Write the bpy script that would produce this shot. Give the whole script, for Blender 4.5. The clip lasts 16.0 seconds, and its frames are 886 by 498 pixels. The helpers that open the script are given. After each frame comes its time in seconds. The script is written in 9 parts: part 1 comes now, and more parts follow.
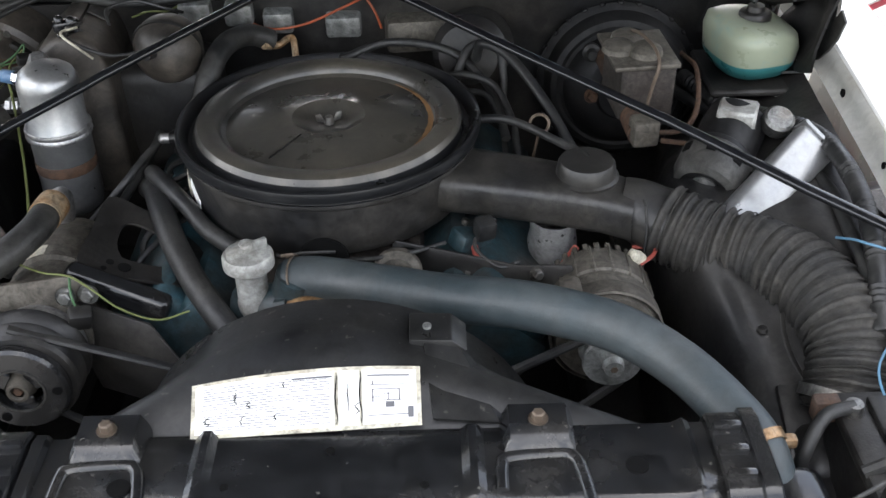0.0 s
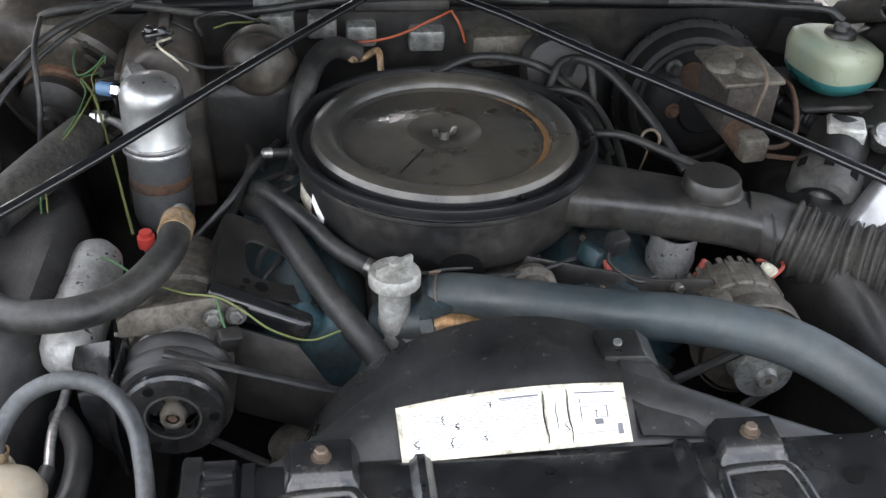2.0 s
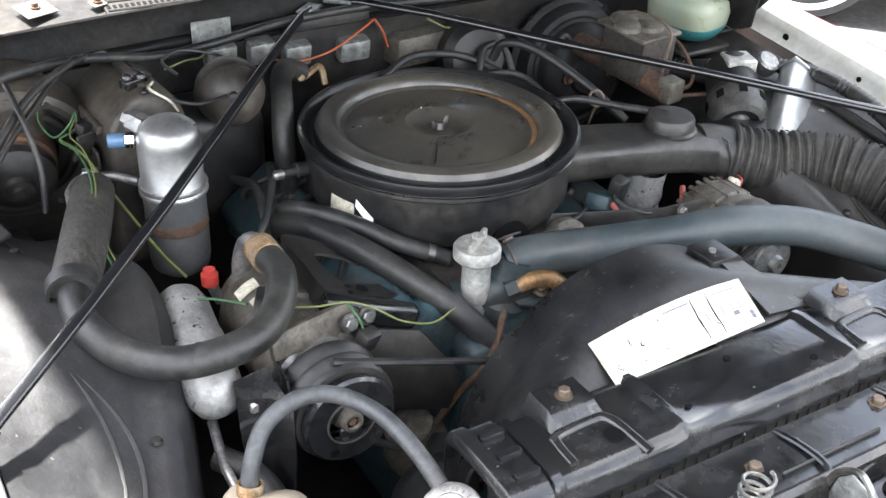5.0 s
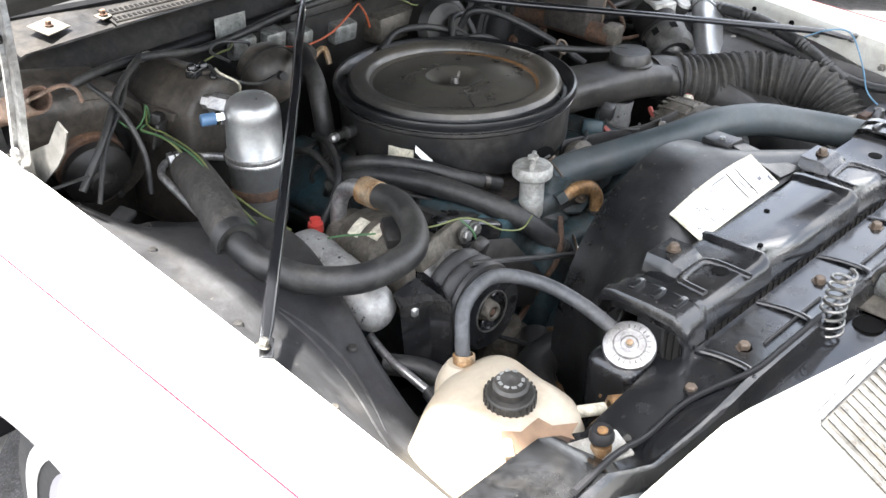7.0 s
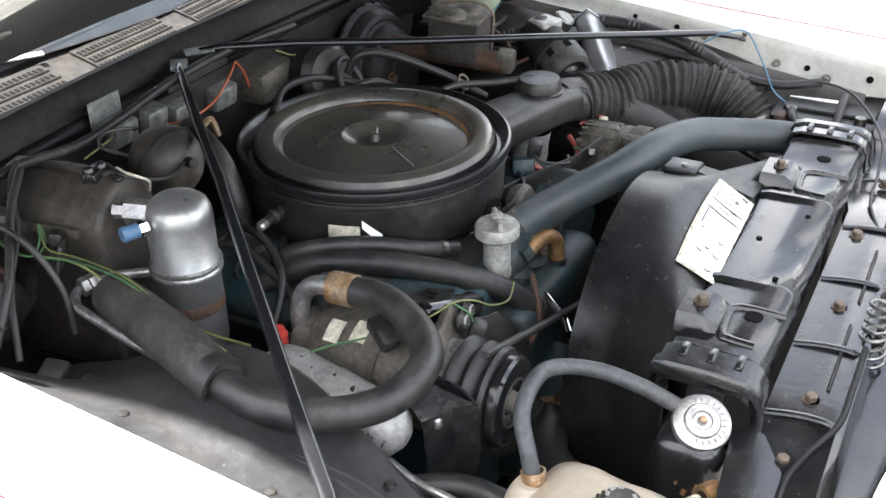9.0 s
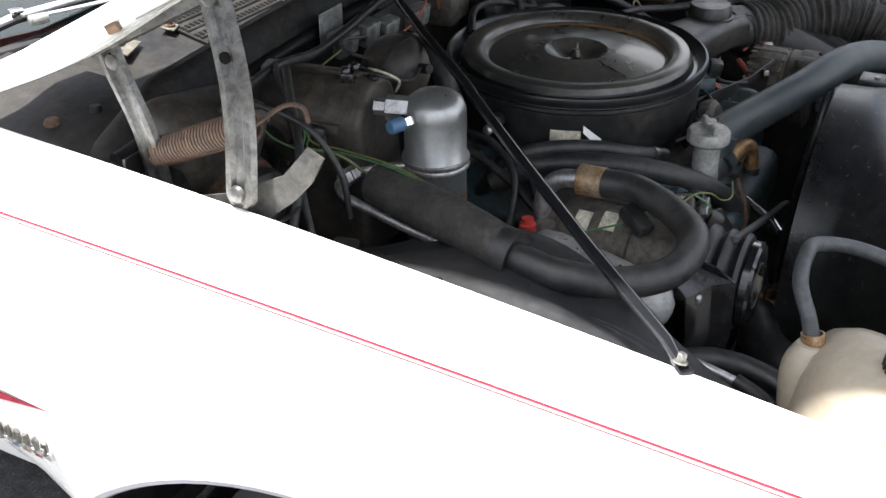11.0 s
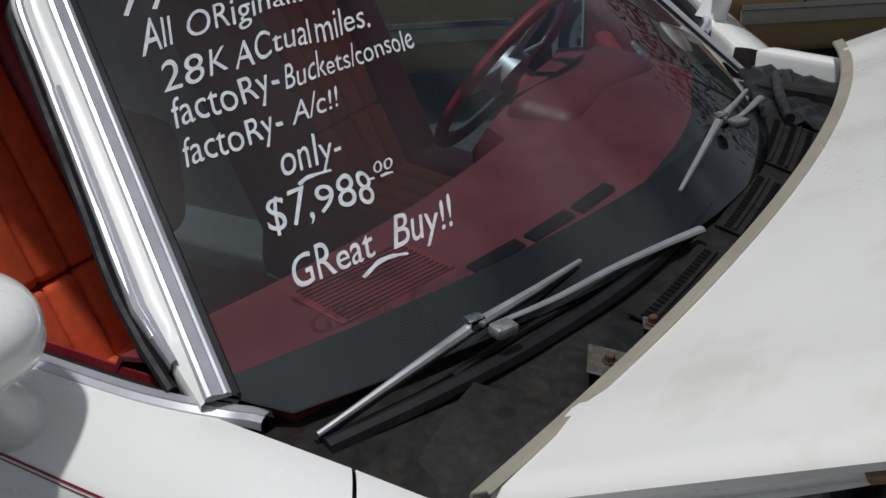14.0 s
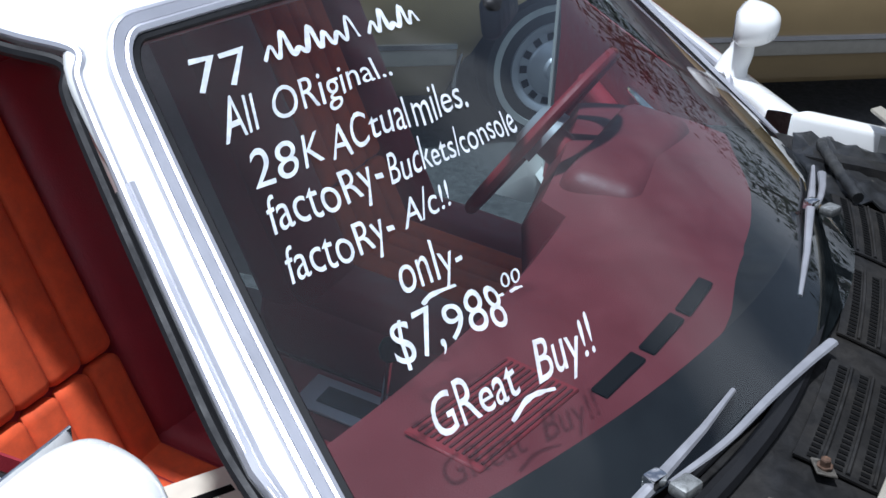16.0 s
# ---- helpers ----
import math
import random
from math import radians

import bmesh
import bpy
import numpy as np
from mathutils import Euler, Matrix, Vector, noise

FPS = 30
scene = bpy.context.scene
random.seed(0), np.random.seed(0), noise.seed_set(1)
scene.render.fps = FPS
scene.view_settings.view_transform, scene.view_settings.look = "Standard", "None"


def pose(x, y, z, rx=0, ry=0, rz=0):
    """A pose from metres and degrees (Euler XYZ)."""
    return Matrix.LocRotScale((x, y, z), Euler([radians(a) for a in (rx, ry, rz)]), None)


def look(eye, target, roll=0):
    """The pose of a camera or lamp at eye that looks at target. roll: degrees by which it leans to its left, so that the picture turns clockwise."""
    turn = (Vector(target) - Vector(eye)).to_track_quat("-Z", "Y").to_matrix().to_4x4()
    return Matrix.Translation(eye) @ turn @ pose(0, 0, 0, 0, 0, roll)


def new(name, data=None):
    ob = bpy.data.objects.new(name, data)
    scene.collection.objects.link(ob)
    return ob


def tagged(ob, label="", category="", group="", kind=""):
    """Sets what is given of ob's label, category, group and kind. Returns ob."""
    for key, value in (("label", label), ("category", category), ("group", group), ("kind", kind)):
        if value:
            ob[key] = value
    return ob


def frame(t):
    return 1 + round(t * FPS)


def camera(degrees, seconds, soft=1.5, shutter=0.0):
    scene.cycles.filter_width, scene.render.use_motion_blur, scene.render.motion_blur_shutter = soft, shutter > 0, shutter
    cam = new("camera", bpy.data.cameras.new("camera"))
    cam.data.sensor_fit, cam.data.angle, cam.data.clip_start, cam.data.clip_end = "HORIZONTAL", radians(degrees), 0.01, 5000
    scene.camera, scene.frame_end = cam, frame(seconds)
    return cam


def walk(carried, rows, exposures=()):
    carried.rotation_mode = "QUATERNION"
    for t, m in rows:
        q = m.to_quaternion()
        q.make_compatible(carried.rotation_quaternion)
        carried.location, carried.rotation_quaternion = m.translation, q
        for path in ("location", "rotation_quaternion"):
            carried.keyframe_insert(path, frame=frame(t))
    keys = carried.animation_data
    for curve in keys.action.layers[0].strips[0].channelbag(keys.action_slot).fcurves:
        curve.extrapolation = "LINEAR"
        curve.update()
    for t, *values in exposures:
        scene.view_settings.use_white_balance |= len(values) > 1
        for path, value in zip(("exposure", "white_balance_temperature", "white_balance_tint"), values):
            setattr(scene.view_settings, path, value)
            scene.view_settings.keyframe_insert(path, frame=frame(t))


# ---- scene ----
cam = camera(44.4, 16.0)
PATH = [
    (0, (0.168, -0.824, 1.649), (0.18, 0.821, 0.512), -1.3),
    (0.5, (0.069, -0.859, 1.642), (0.113, 0.819, 0.556), 0.3),
    (1, (-0.002, -0.865, 1.642), (0.079, 0.813, 0.557), 1.8),
    (1.5, (-0.071, -0.839, 1.627), (0.024, 0.828, 0.526), 2.5),
    (2, (-0.175, -0.79, 1.647), (0.054, 0.852, 0.528), 2.4),
    (2.5, (-0.266, -0.765, 1.646), (0.057, 0.866, 0.534), 3.4),
    (3, (-0.402, -0.764, 1.646), (0.108, 0.837, 0.56), 3.6),
    (3.5, (-0.555, -0.777, 1.647), (0.105, 0.785, 0.587), 4.1),
    (3.7, (-0.599, -0.784, 1.642), (0.09, 0.761, 0.574), 4.0),
    (5.8, (-1.018, -0.682, 1.637), (0.071, 0.643, 0.608), 1.4),
    (6, (-1.096, -0.675, 1.637), (0.041, 0.608, 0.606), 1.3),
    (6.5, (-1.266, -0.681, 1.63), (-0.081, 0.561, 0.604), 0.4),
    (7, (-1.37, -0.673, 1.624), (-0.109, 0.516, 0.626), 0.5),
    (7.5, (-1.387, -0.592, 1.627), (-0.045, 0.524, 0.651), 0.8),
    (8, (-1.346, -0.458, 1.638), (0.1, 0.494, 0.636), -1.2),
    (8.2, (-1.335, -0.406, 1.639), (0.139, 0.498, 0.634), -1.0),
    (10.3, (-1.549, -0.113, 1.594), (-0.006, 0.671, 0.592), -1.2),
    (10.5, (-1.584, -0.085, 1.593), (-0.054, 0.705, 0.577), -1.2),
    (11, (-1.668, -0.011, 1.574), (-0.149, 0.783, 0.543), -0.5),
    (11.5, (-1.679, 0.111, 1.549), (-0.2, 0.978, 0.519), 0.4),
    (12, (-1.658, 0.27, 1.561), (-0.184, 1.163, 0.545), 0.6),
    (12.5, (-1.609, 0.418, 1.584), (-0.153, 1.329, 0.559), -0.0),
    (13, (-1.541, 0.531, 1.578), (-0.104, 1.477, 0.558), -0.6),
    (13.5, (-1.504, 0.7, 1.605), (0.016, 1.587, 0.655), -0.9),
    (14, (-1.456, 0.851, 1.633), (0.112, 1.719, 0.745), -0.8),
    (14.5, (-1.362, 0.976, 1.656), (0.226, 1.821, 0.782), 0.2),
    (15, (-1.293, 1.046, 1.672), (0.314, 1.873, 0.816), 1.5),
    (15.5, (-1.3, 1.128, 1.673), (0.342, 1.886, 0.818), 3.0),
    (16, (-1.382, 1.225, 1.666), (0.292, 1.871, 0.784), 3.4),
]
walk(cam, [(t, look(eye, target, roll)) for t, eye, target, roll in PATH],
     [(0, 2.98, 6600, 10), (3, 3.42, 6600, 10), (6, 3.7, 6600, 10), (7.0, 3.46, 6620, 10), (8.0, 3.15, 6650, 10), (10.4, 3.25, 6600, 10), (11.2, 1.55, 6400, 10), (12.0, -0.15, 6250, 10), (12.6, -0.45, 6250, 10), (13.1, -0.85, 6200, 10), (14.0, -1.1, 6150, 10), (14.7, -0.65, 5800, 10), (16, -0.03, 5550, 10)])
# ---- world, sun and exposure ----
world = bpy.data.worlds.new("sky_world")
scene.world = world
world.use_nodes = True
wn = world.node_tree.nodes
sky = wn.new("ShaderNodeTexSky")
sky.sky_type = "NISHITA"
sky.sun_disc = False
SUN_EL, SUN_AZ = 76.4, -60.0
sky.sun_elevation = radians(SUN_EL)
sky.sun_rotation = radians(SUN_AZ)
sky.air_density, sky.dust_density, sky.ozone_density = 1.0, 3.0, 1.0
wn["Background"].inputs["Strength"].default_value = 0.09
soft = wn.new("ShaderNodeHueSaturation")
soft.inputs["Saturation"].default_value = 0.55
world.node_tree.links.new(sky.outputs[0], soft.inputs["Color"])
# broken cloud over the whole sky
wl = world.node_tree.links
wc = wn.new("ShaderNodeTexCoord")
cloud = wn.new("ShaderNodeTexNoise")
cloud.inputs["Scale"].default_value, cloud.inputs["Detail"].default_value = 2.6, 8
wl.new(wc.outputs["Generated"], cloud.inputs["Vector"])
cover = wn.new("ShaderNodeMapRange")
cover.inputs[1].default_value, cover.inputs[2].default_value = 0.47, 0.68
wl.new(cloud.outputs["Fac"], cover.inputs[0])
veil = wn.new("ShaderNodeMix")
veil.data_type = "RGBA"
wl.new(cover.outputs[0], veil.inputs[0])
wl.new(soft.outputs[0], veil.inputs[6])
veil.inputs[7].default_value = (9.0, 9.0, 9.2, 1)
wl.new(veil.outputs[2], wn["Background"].inputs["Color"])
sun = new("sun", bpy.data.lights.new("sun", "SUN"))
sun.data.energy, sun.data.angle, sun.data.color = 5.0, radians(3), (1.0, 0.97, 0.93)
sa, se = radians(SUN_AZ), radians(SUN_EL)
sun_from = Vector((math.sin(sa) * math.cos(se), math.cos(sa) * math.cos(se), math.sin(se)))
sun.matrix_world = look(sun_from * 20, (0, 0, 0))


# ---- materials ----
def mat(name, base, rough=0.5, metal=0.0, var=0.25, scale=18.0, fine=0.0, bump=0.0, bump_scale=120.0,
        dirt=None, dirt_amount=0.0, dirt_scale=6.0, coat=0.0, spec=0.5, rough_var=0.15, per_piece=0.0, grime=None, speck=None):
    m = bpy.data.materials.new(name)
    m.use_nodes = True
    nt = m.node_tree
    b = nt.nodes["Principled BSDF"]
    b.inputs["Roughness"].default_value = rough
    b.inputs["Metallic"].default_value = metal
    b.inputs["Specular IOR Level"].default_value = spec
    b.inputs["Coat Weight"].default_value = coat
    b.inputs["Coat Roughness"].default_value = 0.06
    tc = nt.nodes.new("ShaderNodeTexCoord")
    n1 = nt.nodes.new("ShaderNodeTexNoise")
    n1.inputs["Scale"].default_value = scale
    n1.inputs["Detail"].default_value = 6
    n1.inputs["Roughness"].default_value = 0.65
    nt.links.new(tc.outputs["Object"], n1.inputs["Vector"])
    ramp = nt.nodes.new("ShaderNodeMapRange")
    ramp.inputs[1].default_value, ramp.inputs[2].default_value = 0.3, 0.7
    ramp.inputs[3].default_value, ramp.inputs[4].default_value = 1 - var, 1 + var
    nt.links.new(n1.outputs["Fac"], ramp.inputs[0])
    mul = nt.nodes.new("ShaderNodeMix")
    mul.data_type, mul.blend_type = "RGBA", "MULTIPLY"
    mul.inputs[0].default_value = 1.0
    mul.inputs[6].default_value = (*base, 1)
    nt.links.new(ramp.outputs[0], mul.inputs[7])
    col = mul.outputs[2]
    if dirt:
        n2 = nt.nodes.new("ShaderNodeTexNoise")
        n2.inputs["Scale"].default_value = dirt_scale
        n2.inputs["Detail"].default_value = 9
        n2.inputs["Roughness"].default_value = 0.62
        nt.links.new(tc.outputs["Object"], n2.inputs["Vector"])
        r2 = nt.nodes.new("ShaderNodeMapRange")
        r2.inputs[1].default_value = 0.60 - 0.45 * dirt_amount
        r2.inputs[2].default_value = 0.86 - 0.30 * dirt_amount
        r2.inputs[4].default_value = 0.9
        nt.links.new(n2.outputs["Fac"], r2.inputs[0])
        mx = nt.nodes.new("ShaderNodeMix")
        mx.data_type = "RGBA"
        nt.links.new(r2.outputs[0], mx.inputs[0])
        nt.links.new(col, mx.inputs[6])
        mx.inputs[7].default_value = (*dirt, 1)
        col = mx.outputs[2]
    if grime is None:
        grime = 0.5 if dirt and dirt_amount >= 0.2 else 0.0
    if grime:
        # greasy dark blotches and fine pale dust specks
        n4 = nt.nodes.new("ShaderNodeTexNoise")
        n4.inputs["Scale"].default_value = scale * 2.3 + 20
        n4.inputs["Detail"].default_value = 10
        n4.inputs["Roughness"].default_value = 0.75
        n4.inputs["Distortion"].default_value = 0.6
        nt.links.new(tc.outputs["Object"], n4.inputs["Vector"])
        r4 = nt.nodes.new("ShaderNodeMapRange")
        r4.inputs[1].default_value, r4.inputs[2].default_value = 0.36, 0.66
        r4.inputs[3].default_value, r4.inputs[4].default_value = 1 - grime, 1 + grime * 0.9
        nt.links.new(n4.outputs["Fac"], r4.inputs[0])
        m4 = nt.nodes.new("ShaderNodeMix")
        m4.data_type, m4.blend_type = "RGBA", "MULTIPLY"
        m4.inputs[0].default_value = 1.0
        nt.links.new(col, m4.inputs[6])
        nt.links.new(r4.outputs[0], m4.inputs[7])
        col = m4.outputs[2]
    if speck:
        n5 = nt.nodes.new("ShaderNodeTexNoise")
        n5.inputs["Scale"].default_value = speck[1]
        n5.inputs["Detail"].default_value = 6
        nt.links.new(tc.outputs["Object"], n5.inputs["Vector"])
        r5 = nt.nodes.new("ShaderNodeMapRange")
        r5.inputs[1].default_value, r5.inputs[2].default_value = speck[2], speck[2] + 0.04
        nt.links.new(n5.outputs["Fac"], r5.inputs[0])
        m5 = nt.nodes.new("ShaderNodeMix")
        m5.data_type = "RGBA"
        nt.links.new(r5.outputs[0], m5.inputs[0])
        nt.links.new(col, m5.inputs[6])
        m5.inputs[7].default_value = (*speck[0], 1)
        col = m5.outputs[2]
    if per_piece:
        oi = nt.nodes.new("ShaderNodeObjectInfo")
        pr = nt.nodes.new("ShaderNodeMapRange")
        pr.inputs[3].default_value, pr.inputs[4].default_value = 1 - per_piece, 1 + per_piece
        nt.links.new(oi.outputs["Random"], pr.inputs[0])
        pm = nt.nodes.new("ShaderNodeMix")
        pm.data_type, pm.blend_type = "RGBA", "MULTIPLY"
        pm.inputs[0].default_value = 1.0
        nt.links.new(col, pm.inputs[6])
        nt.links.new(pr.outputs[0], pm.inputs[7])
        col = pm.outputs[2]
    nt.links.new(col, b.inputs["Base Color"])
    rr = nt.nodes.new("ShaderNodeMapRange")
    rr.inputs[1].default_value, rr.inputs[2].default_value = 0.3, 0.7
    rr.inputs[3].default_value, rr.inputs[4].default_value = max(0.02, rough - rough_var), min(1, rough + rough_var)
    nt.links.new(n1.outputs["Fac"], rr.inputs[0])
    nt.links.new(rr.outputs[0], b.inputs["Roughness"])
    if bump:
        n3 = nt.nodes.new("ShaderNodeTexNoise")
        n3.inputs["Scale"].default_value = bump_scale
        n3.inputs["Detail"].default_value = 5
        nt.links.new(tc.outputs["Object"], n3.inputs["Vector"])
        bp = nt.nodes.new("ShaderNodeBump")
        bp.inputs["Strength"].default_value = bump
        bp.inputs["Distance"].default_value = 0.004
        nt.links.new(n3.outputs["Fac"], bp.inputs["Height"])
        nt.links.new(bp.outputs[0], b.inputs["Normal"])
    return m


def glass_mat(name, tint, rough=0.0):
    m = bpy.data.materials.new(name)
    m.use_nodes = True
    nt = m.node_tree
    for n in list(nt.nodes):
        nt.nodes.remove(n)
    out = nt.nodes.new("ShaderNodeOutputMaterial")
    tr = nt.nodes.new("ShaderNodeBsdfTransparent")
    tr.inputs["Color"].default_value = (*tint, 1)
    gl = nt.nodes.new("ShaderNodeBsdfGlossy")
    gl.inputs["Roughness"].default_value = rough
    fr = nt.nodes.new("ShaderNodeFresnel")
    fr.inputs["IOR"].default_value = 1.75
    mix = nt.nodes.new("ShaderNodeMixShader")
    nt.links.new(fr.outputs[0], mix.inputs[0])
    nt.links.new(tr.outputs[0], mix.inputs[1])
    nt.links.new(gl.outputs[0], mix.inputs[2])
    nt.links.new(mix.outputs[0], out.inputs[0])
    return m


M_WHITE = mat("white_body_paint", (0.80, 0.80, 0.77), 0.28, var=0.02, scale=3, coat=0.5, rough_var=0.05, dirt=(0.66, 0.64, 0.58), dirt_amount=0.05, dirt_scale=9)
M_HOOD = mat("white_hood_paint", (0.79, 0.785, 0.74), 0.3, var=0.03, scale=2.5, coat=0.4, rough_var=0.08, dirt=(0.60, 0.57, 0.47), dirt_amount=0.19, dirt_scale=4.5, grime=0.0)
M_INNER_GROOVE = mat("inner_paint_and_groove_shade", (0.40, 0.40, 0.37), 0.45, var=0.08, scale=8, dirt=(0.3, 0.28, 0.23), dirt_amount=0.4, dirt_scale=7, grime=0.14)
M_BLACK = mat("black_enamel", (0.011, 0.0115, 0.0125), 0.2, var=0.3, scale=14, dirt=(0.035, 0.033, 0.03), dirt_amount=0.22, dirt_scale=9, coat=0.25, bump=0.08, speck=((0.09, 0.085, 0.075), 110, 0.70))
M_BLACK_DUSTY = mat("dusty_black_paint", (0.011, 0.011, 0.0115), 0.45, var=0.35, scale=12, dirt=(0.042, 0.038, 0.032), dirt_amount=0.42, dirt_scale=7, bump=0.15)
M_LID = mat("air_cleaner_paint", (0.034, 0.0335, 0.0315), 0.29, var=0.12, scale=10, dirt=(0.105, 0.092, 0.07), dirt_amount=0.5, dirt_scale=3.2, bump=0.02, rough_var=0.03, coat=0.2, grime=0.3, speck=((0.12, 0.11, 0.09), 60, 0.70))
M_PLASTIC = mat("black_plastic", (0.014, 0.014, 0.0145), 0.42, var=0.3, scale=15, dirt=(0.048, 0.044, 0.037), dirt_amount=0.45, dirt_scale=8, bump=0.08, bump_scale=260)
M_SHROUD = mat("fan_shroud_plastic", (0.01, 0.0105, 0.0115), 0.4, var=0.3, scale=9, dirt=(0.026, 0.025, 0.022), dirt_amount=0.38, dirt_scale=6, bump=0.05, bump_scale=200, speck=((0.06, 0.057, 0.05), 90, 0.66))
M_APRON = mat("inner_fender_plastic", (0.014, 0.0145, 0.016), 0.6, var=0.3, scale=7, dirt=(0.036, 0.033, 0.029), dirt_amount=0.3, dirt_scale=5, bump=0.12, bump_scale=220, speck=((0.075, 0.07, 0.06), 120, 0.71))
M_RUBBER = mat("rubber_hose", (0.016, 0.0165, 0.017), 0.48, var=0.3, scale=20, dirt=(0.042, 0.04, 0.035), dirt_amount=0.4, dirt_scale=10, bump=0.12, bump_scale=300)
M_RADHOSE = mat("aged_radiator_hose", (0.034, 0.046, 0.051), 0.48, var=0.22, scale=12, dirt=(0.075, 0.08, 0.078), dirt_amount=0.35, dirt_scale=8, bump=0.1, bump_scale=300, grime=0.15)
M_GREYHOSE = mat("grey_overflow_hose", (0.045, 0.048, 0.052), 0.5, var=0.2, scale=20, dirt=(0.08, 0.075, 0.07), dirt_amount=0.3)
M_FLEX = mat("ribbed_duct_fabric", (0.021, 0.0205, 0.019), 0.75, var=0.4, scale=45, dirt=(0.055, 0.05, 0.042), dirt_amount=0.5, dirt_scale=16, bump=0.8, bump_scale=70)
M_ALU = mat("dull_aluminium", (0.45, 0.45, 0.45), 0.42, metal=0.85, var=0.15, scale=16, dirt=(0.22, 0.20, 0.17), dirt_amount=0.28, dirt_scale=14, rough_var=0.1, bump=0.05)
M_ALU_PIT = mat("pitted_aluminium", (0.36, 0.36, 0.35), 0.52, metal=0.5, var=0.2, scale=30, dirt=(0.06, 0.055, 0.05), dirt_amount=0.18, dirt_scale=45, rough_var=0.1, bump=0.1, grime=0.25, speck=((0.03, 0.028, 0.026), 75, 0.63))
M_STEEL = mat("dull_steel", (0.24, 0.24, 0.23), 0.42, metal=0.9, var=0.3, scale=22, dirt=(0.12, 0.09, 0.06), dirt_amount=0.35, dirt_scale=18)
M_HINGE = mat("hood_hinge_steel", (0.15, 0.154, 0.154), 0.4, metal=0.8, var=0.35, scale=14, dirt=(0.07, 0.06, 0.05), dirt_amount=0.4, dirt_scale=10)
M_CHROME = mat("chrome", (0.72, 0.72, 0.73), 0.12, metal=1.0, var=0.06, scale=12, rough_var=0.05)
M_BRIGHT = mat("bright_trim", (0.60, 0.60, 0.64), 0.38, metal=0.65, var=0.08, scale=9, rough_var=0.06)
M_ZINC = mat("zinc_plate", (0.3, 0.31, 0.3), 0.45, metal=0.6, var=0.2, scale=20, dirt=(0.2, 0.19, 0.17), dirt_amount=0.3)
M_RUST = mat("rusty_iron", (0.095, 0.05, 0.028), 0.8, var=0.4, scale=40, dirt=(0.05, 0.035, 0.028), dirt_amount=0.45, dirt_scale=22, bump=0.3)
M_SPRING = mat("rusty_spring_steel", (0.085, 0.052, 0.034), 0.7, var=0.3, scale=30, dirt=(0.09, 0.05, 0.035), dirt_amount=0.4, dirt_scale=20)
M_CAST = mat("dirty_cast_iron", (0.05, 0.044, 0.038), 0.75, metal=0.2, var=0.4, scale=30, dirt=(0.045, 0.035, 0.03), dirt_amount=0.5, dirt_scale=14, bump=0.35, bump_scale=140)
M_CASTALU = mat("dusty_cast_aluminium", (0.12, 0.11, 0.093), 0.62, metal=0.4, var=0.3, scale=22, dirt=(0.075, 0.064, 0.05), dirt_amount=0.45, dirt_scale=13, bump=0.2)
M_BLUE = mat("engine_blue_enamel", (0.013, 0.058, 0.076), 0.5, var=0.35, scale=20, dirt=(0.035, 0.031, 0.027), dirt_amount=0.74, dirt_scale=11, bump=0.1)
M_BRASS = mat("tarnished_brass", (0.27, 0.155, 0.07), 0.5, metal=0.5, var=0.35, scale=40, dirt=(0.5, 0.44, 0.33), dirt_amount=0.3, dirt_scale=26, bump=0.2)
M_BRACE = mat("glossy_black_rod", (0.009, 0.0095, 0.011), 0.16, var=0.15, scale=10, coat=0.4, rough_var=0.06)
M_BOLT = mat("old_brown_bolt", (0.13, 0.10, 0.075), 0.55, metal=0.5, var=0.3, scale=60)
M_PAD = mat("dark_hood_pad", (0.03, 0.03, 0.03), 0.85, var=0.3, scale=12, bump=0.2)
M_CASE = mat("dusty_heater_case", (0.016, 0.0155, 0.015), 0.5, var=0.3, scale=11, dirt=(0.095, 0.08, 0.064), dirt_amount=0.62, dirt_scale=6, bump=0.08)
M_PLATE = mat("dull_bracket_steel", (0.065, 0.064, 0.06), 0.6, metal=0.3, var=0.3, scale=14, dirt=(0.05, 0.045, 0.038), dirt_amount=0.4, dirt_scale=10)
M_RUSTRING = mat("orange_rust_stain", (0.20, 0.105, 0.04), 0.75, var=0.35, scale=60)
M_LABEL = mat("white_paper_label", (0.84, 0.84, 0.82), 0.5, var=0.03, scale=20)
M_LABEL_OLD = mat("yellowed_label", (0.55, 0.52, 0.42), 0.6, var=0.12, scale=26, dirt=(0.3, 0.26, 0.19), dirt_amount=0.35, dirt_scale=24)
M_INK = mat("printed_ink", (0.12, 0.12, 0.13), 0.6, var=0.2, scale=60)
M_PRINT = mat("fine_grey_print", (0.13, 0.13, 0.135), 0.6, var=0.2, scale=60)
# near-black torn backing and print; also painted shade inside holes and slots
M_BACKING_HOLE = mat("black_backing_and_hole_shade", (0.004, 0.004, 0.004), 0.9, var=0.3, spec=0.1)
M_BOTTLE = mat("yellowed_translucent_plastic", (0.34, 0.3, 0.235), 0.42, var=0.08, scale=8, dirt=(0.25, 0.17, 0.1), dirt_amount=0.3, dirt_scale=9, grime=0.12)
M_BOTTLE_GREEN = mat("clouded_bottle_plastic", (0.28, 0.31, 0.225), 0.35, var=0.08, scale=9, dirt=(0.14, 0.30, 0.30), dirt_amount=0.12, dirt_scale=16)
M_FLUID = mat("teal_washer_fluid", (0.035, 0.17, 0.17), 0.35, var=0.15, scale=12)
M_STAIN = mat("brown_sludge_stain", (0.16, 0.10, 0.06), 0.75, var=0.35, scale=30, bump=0.3)
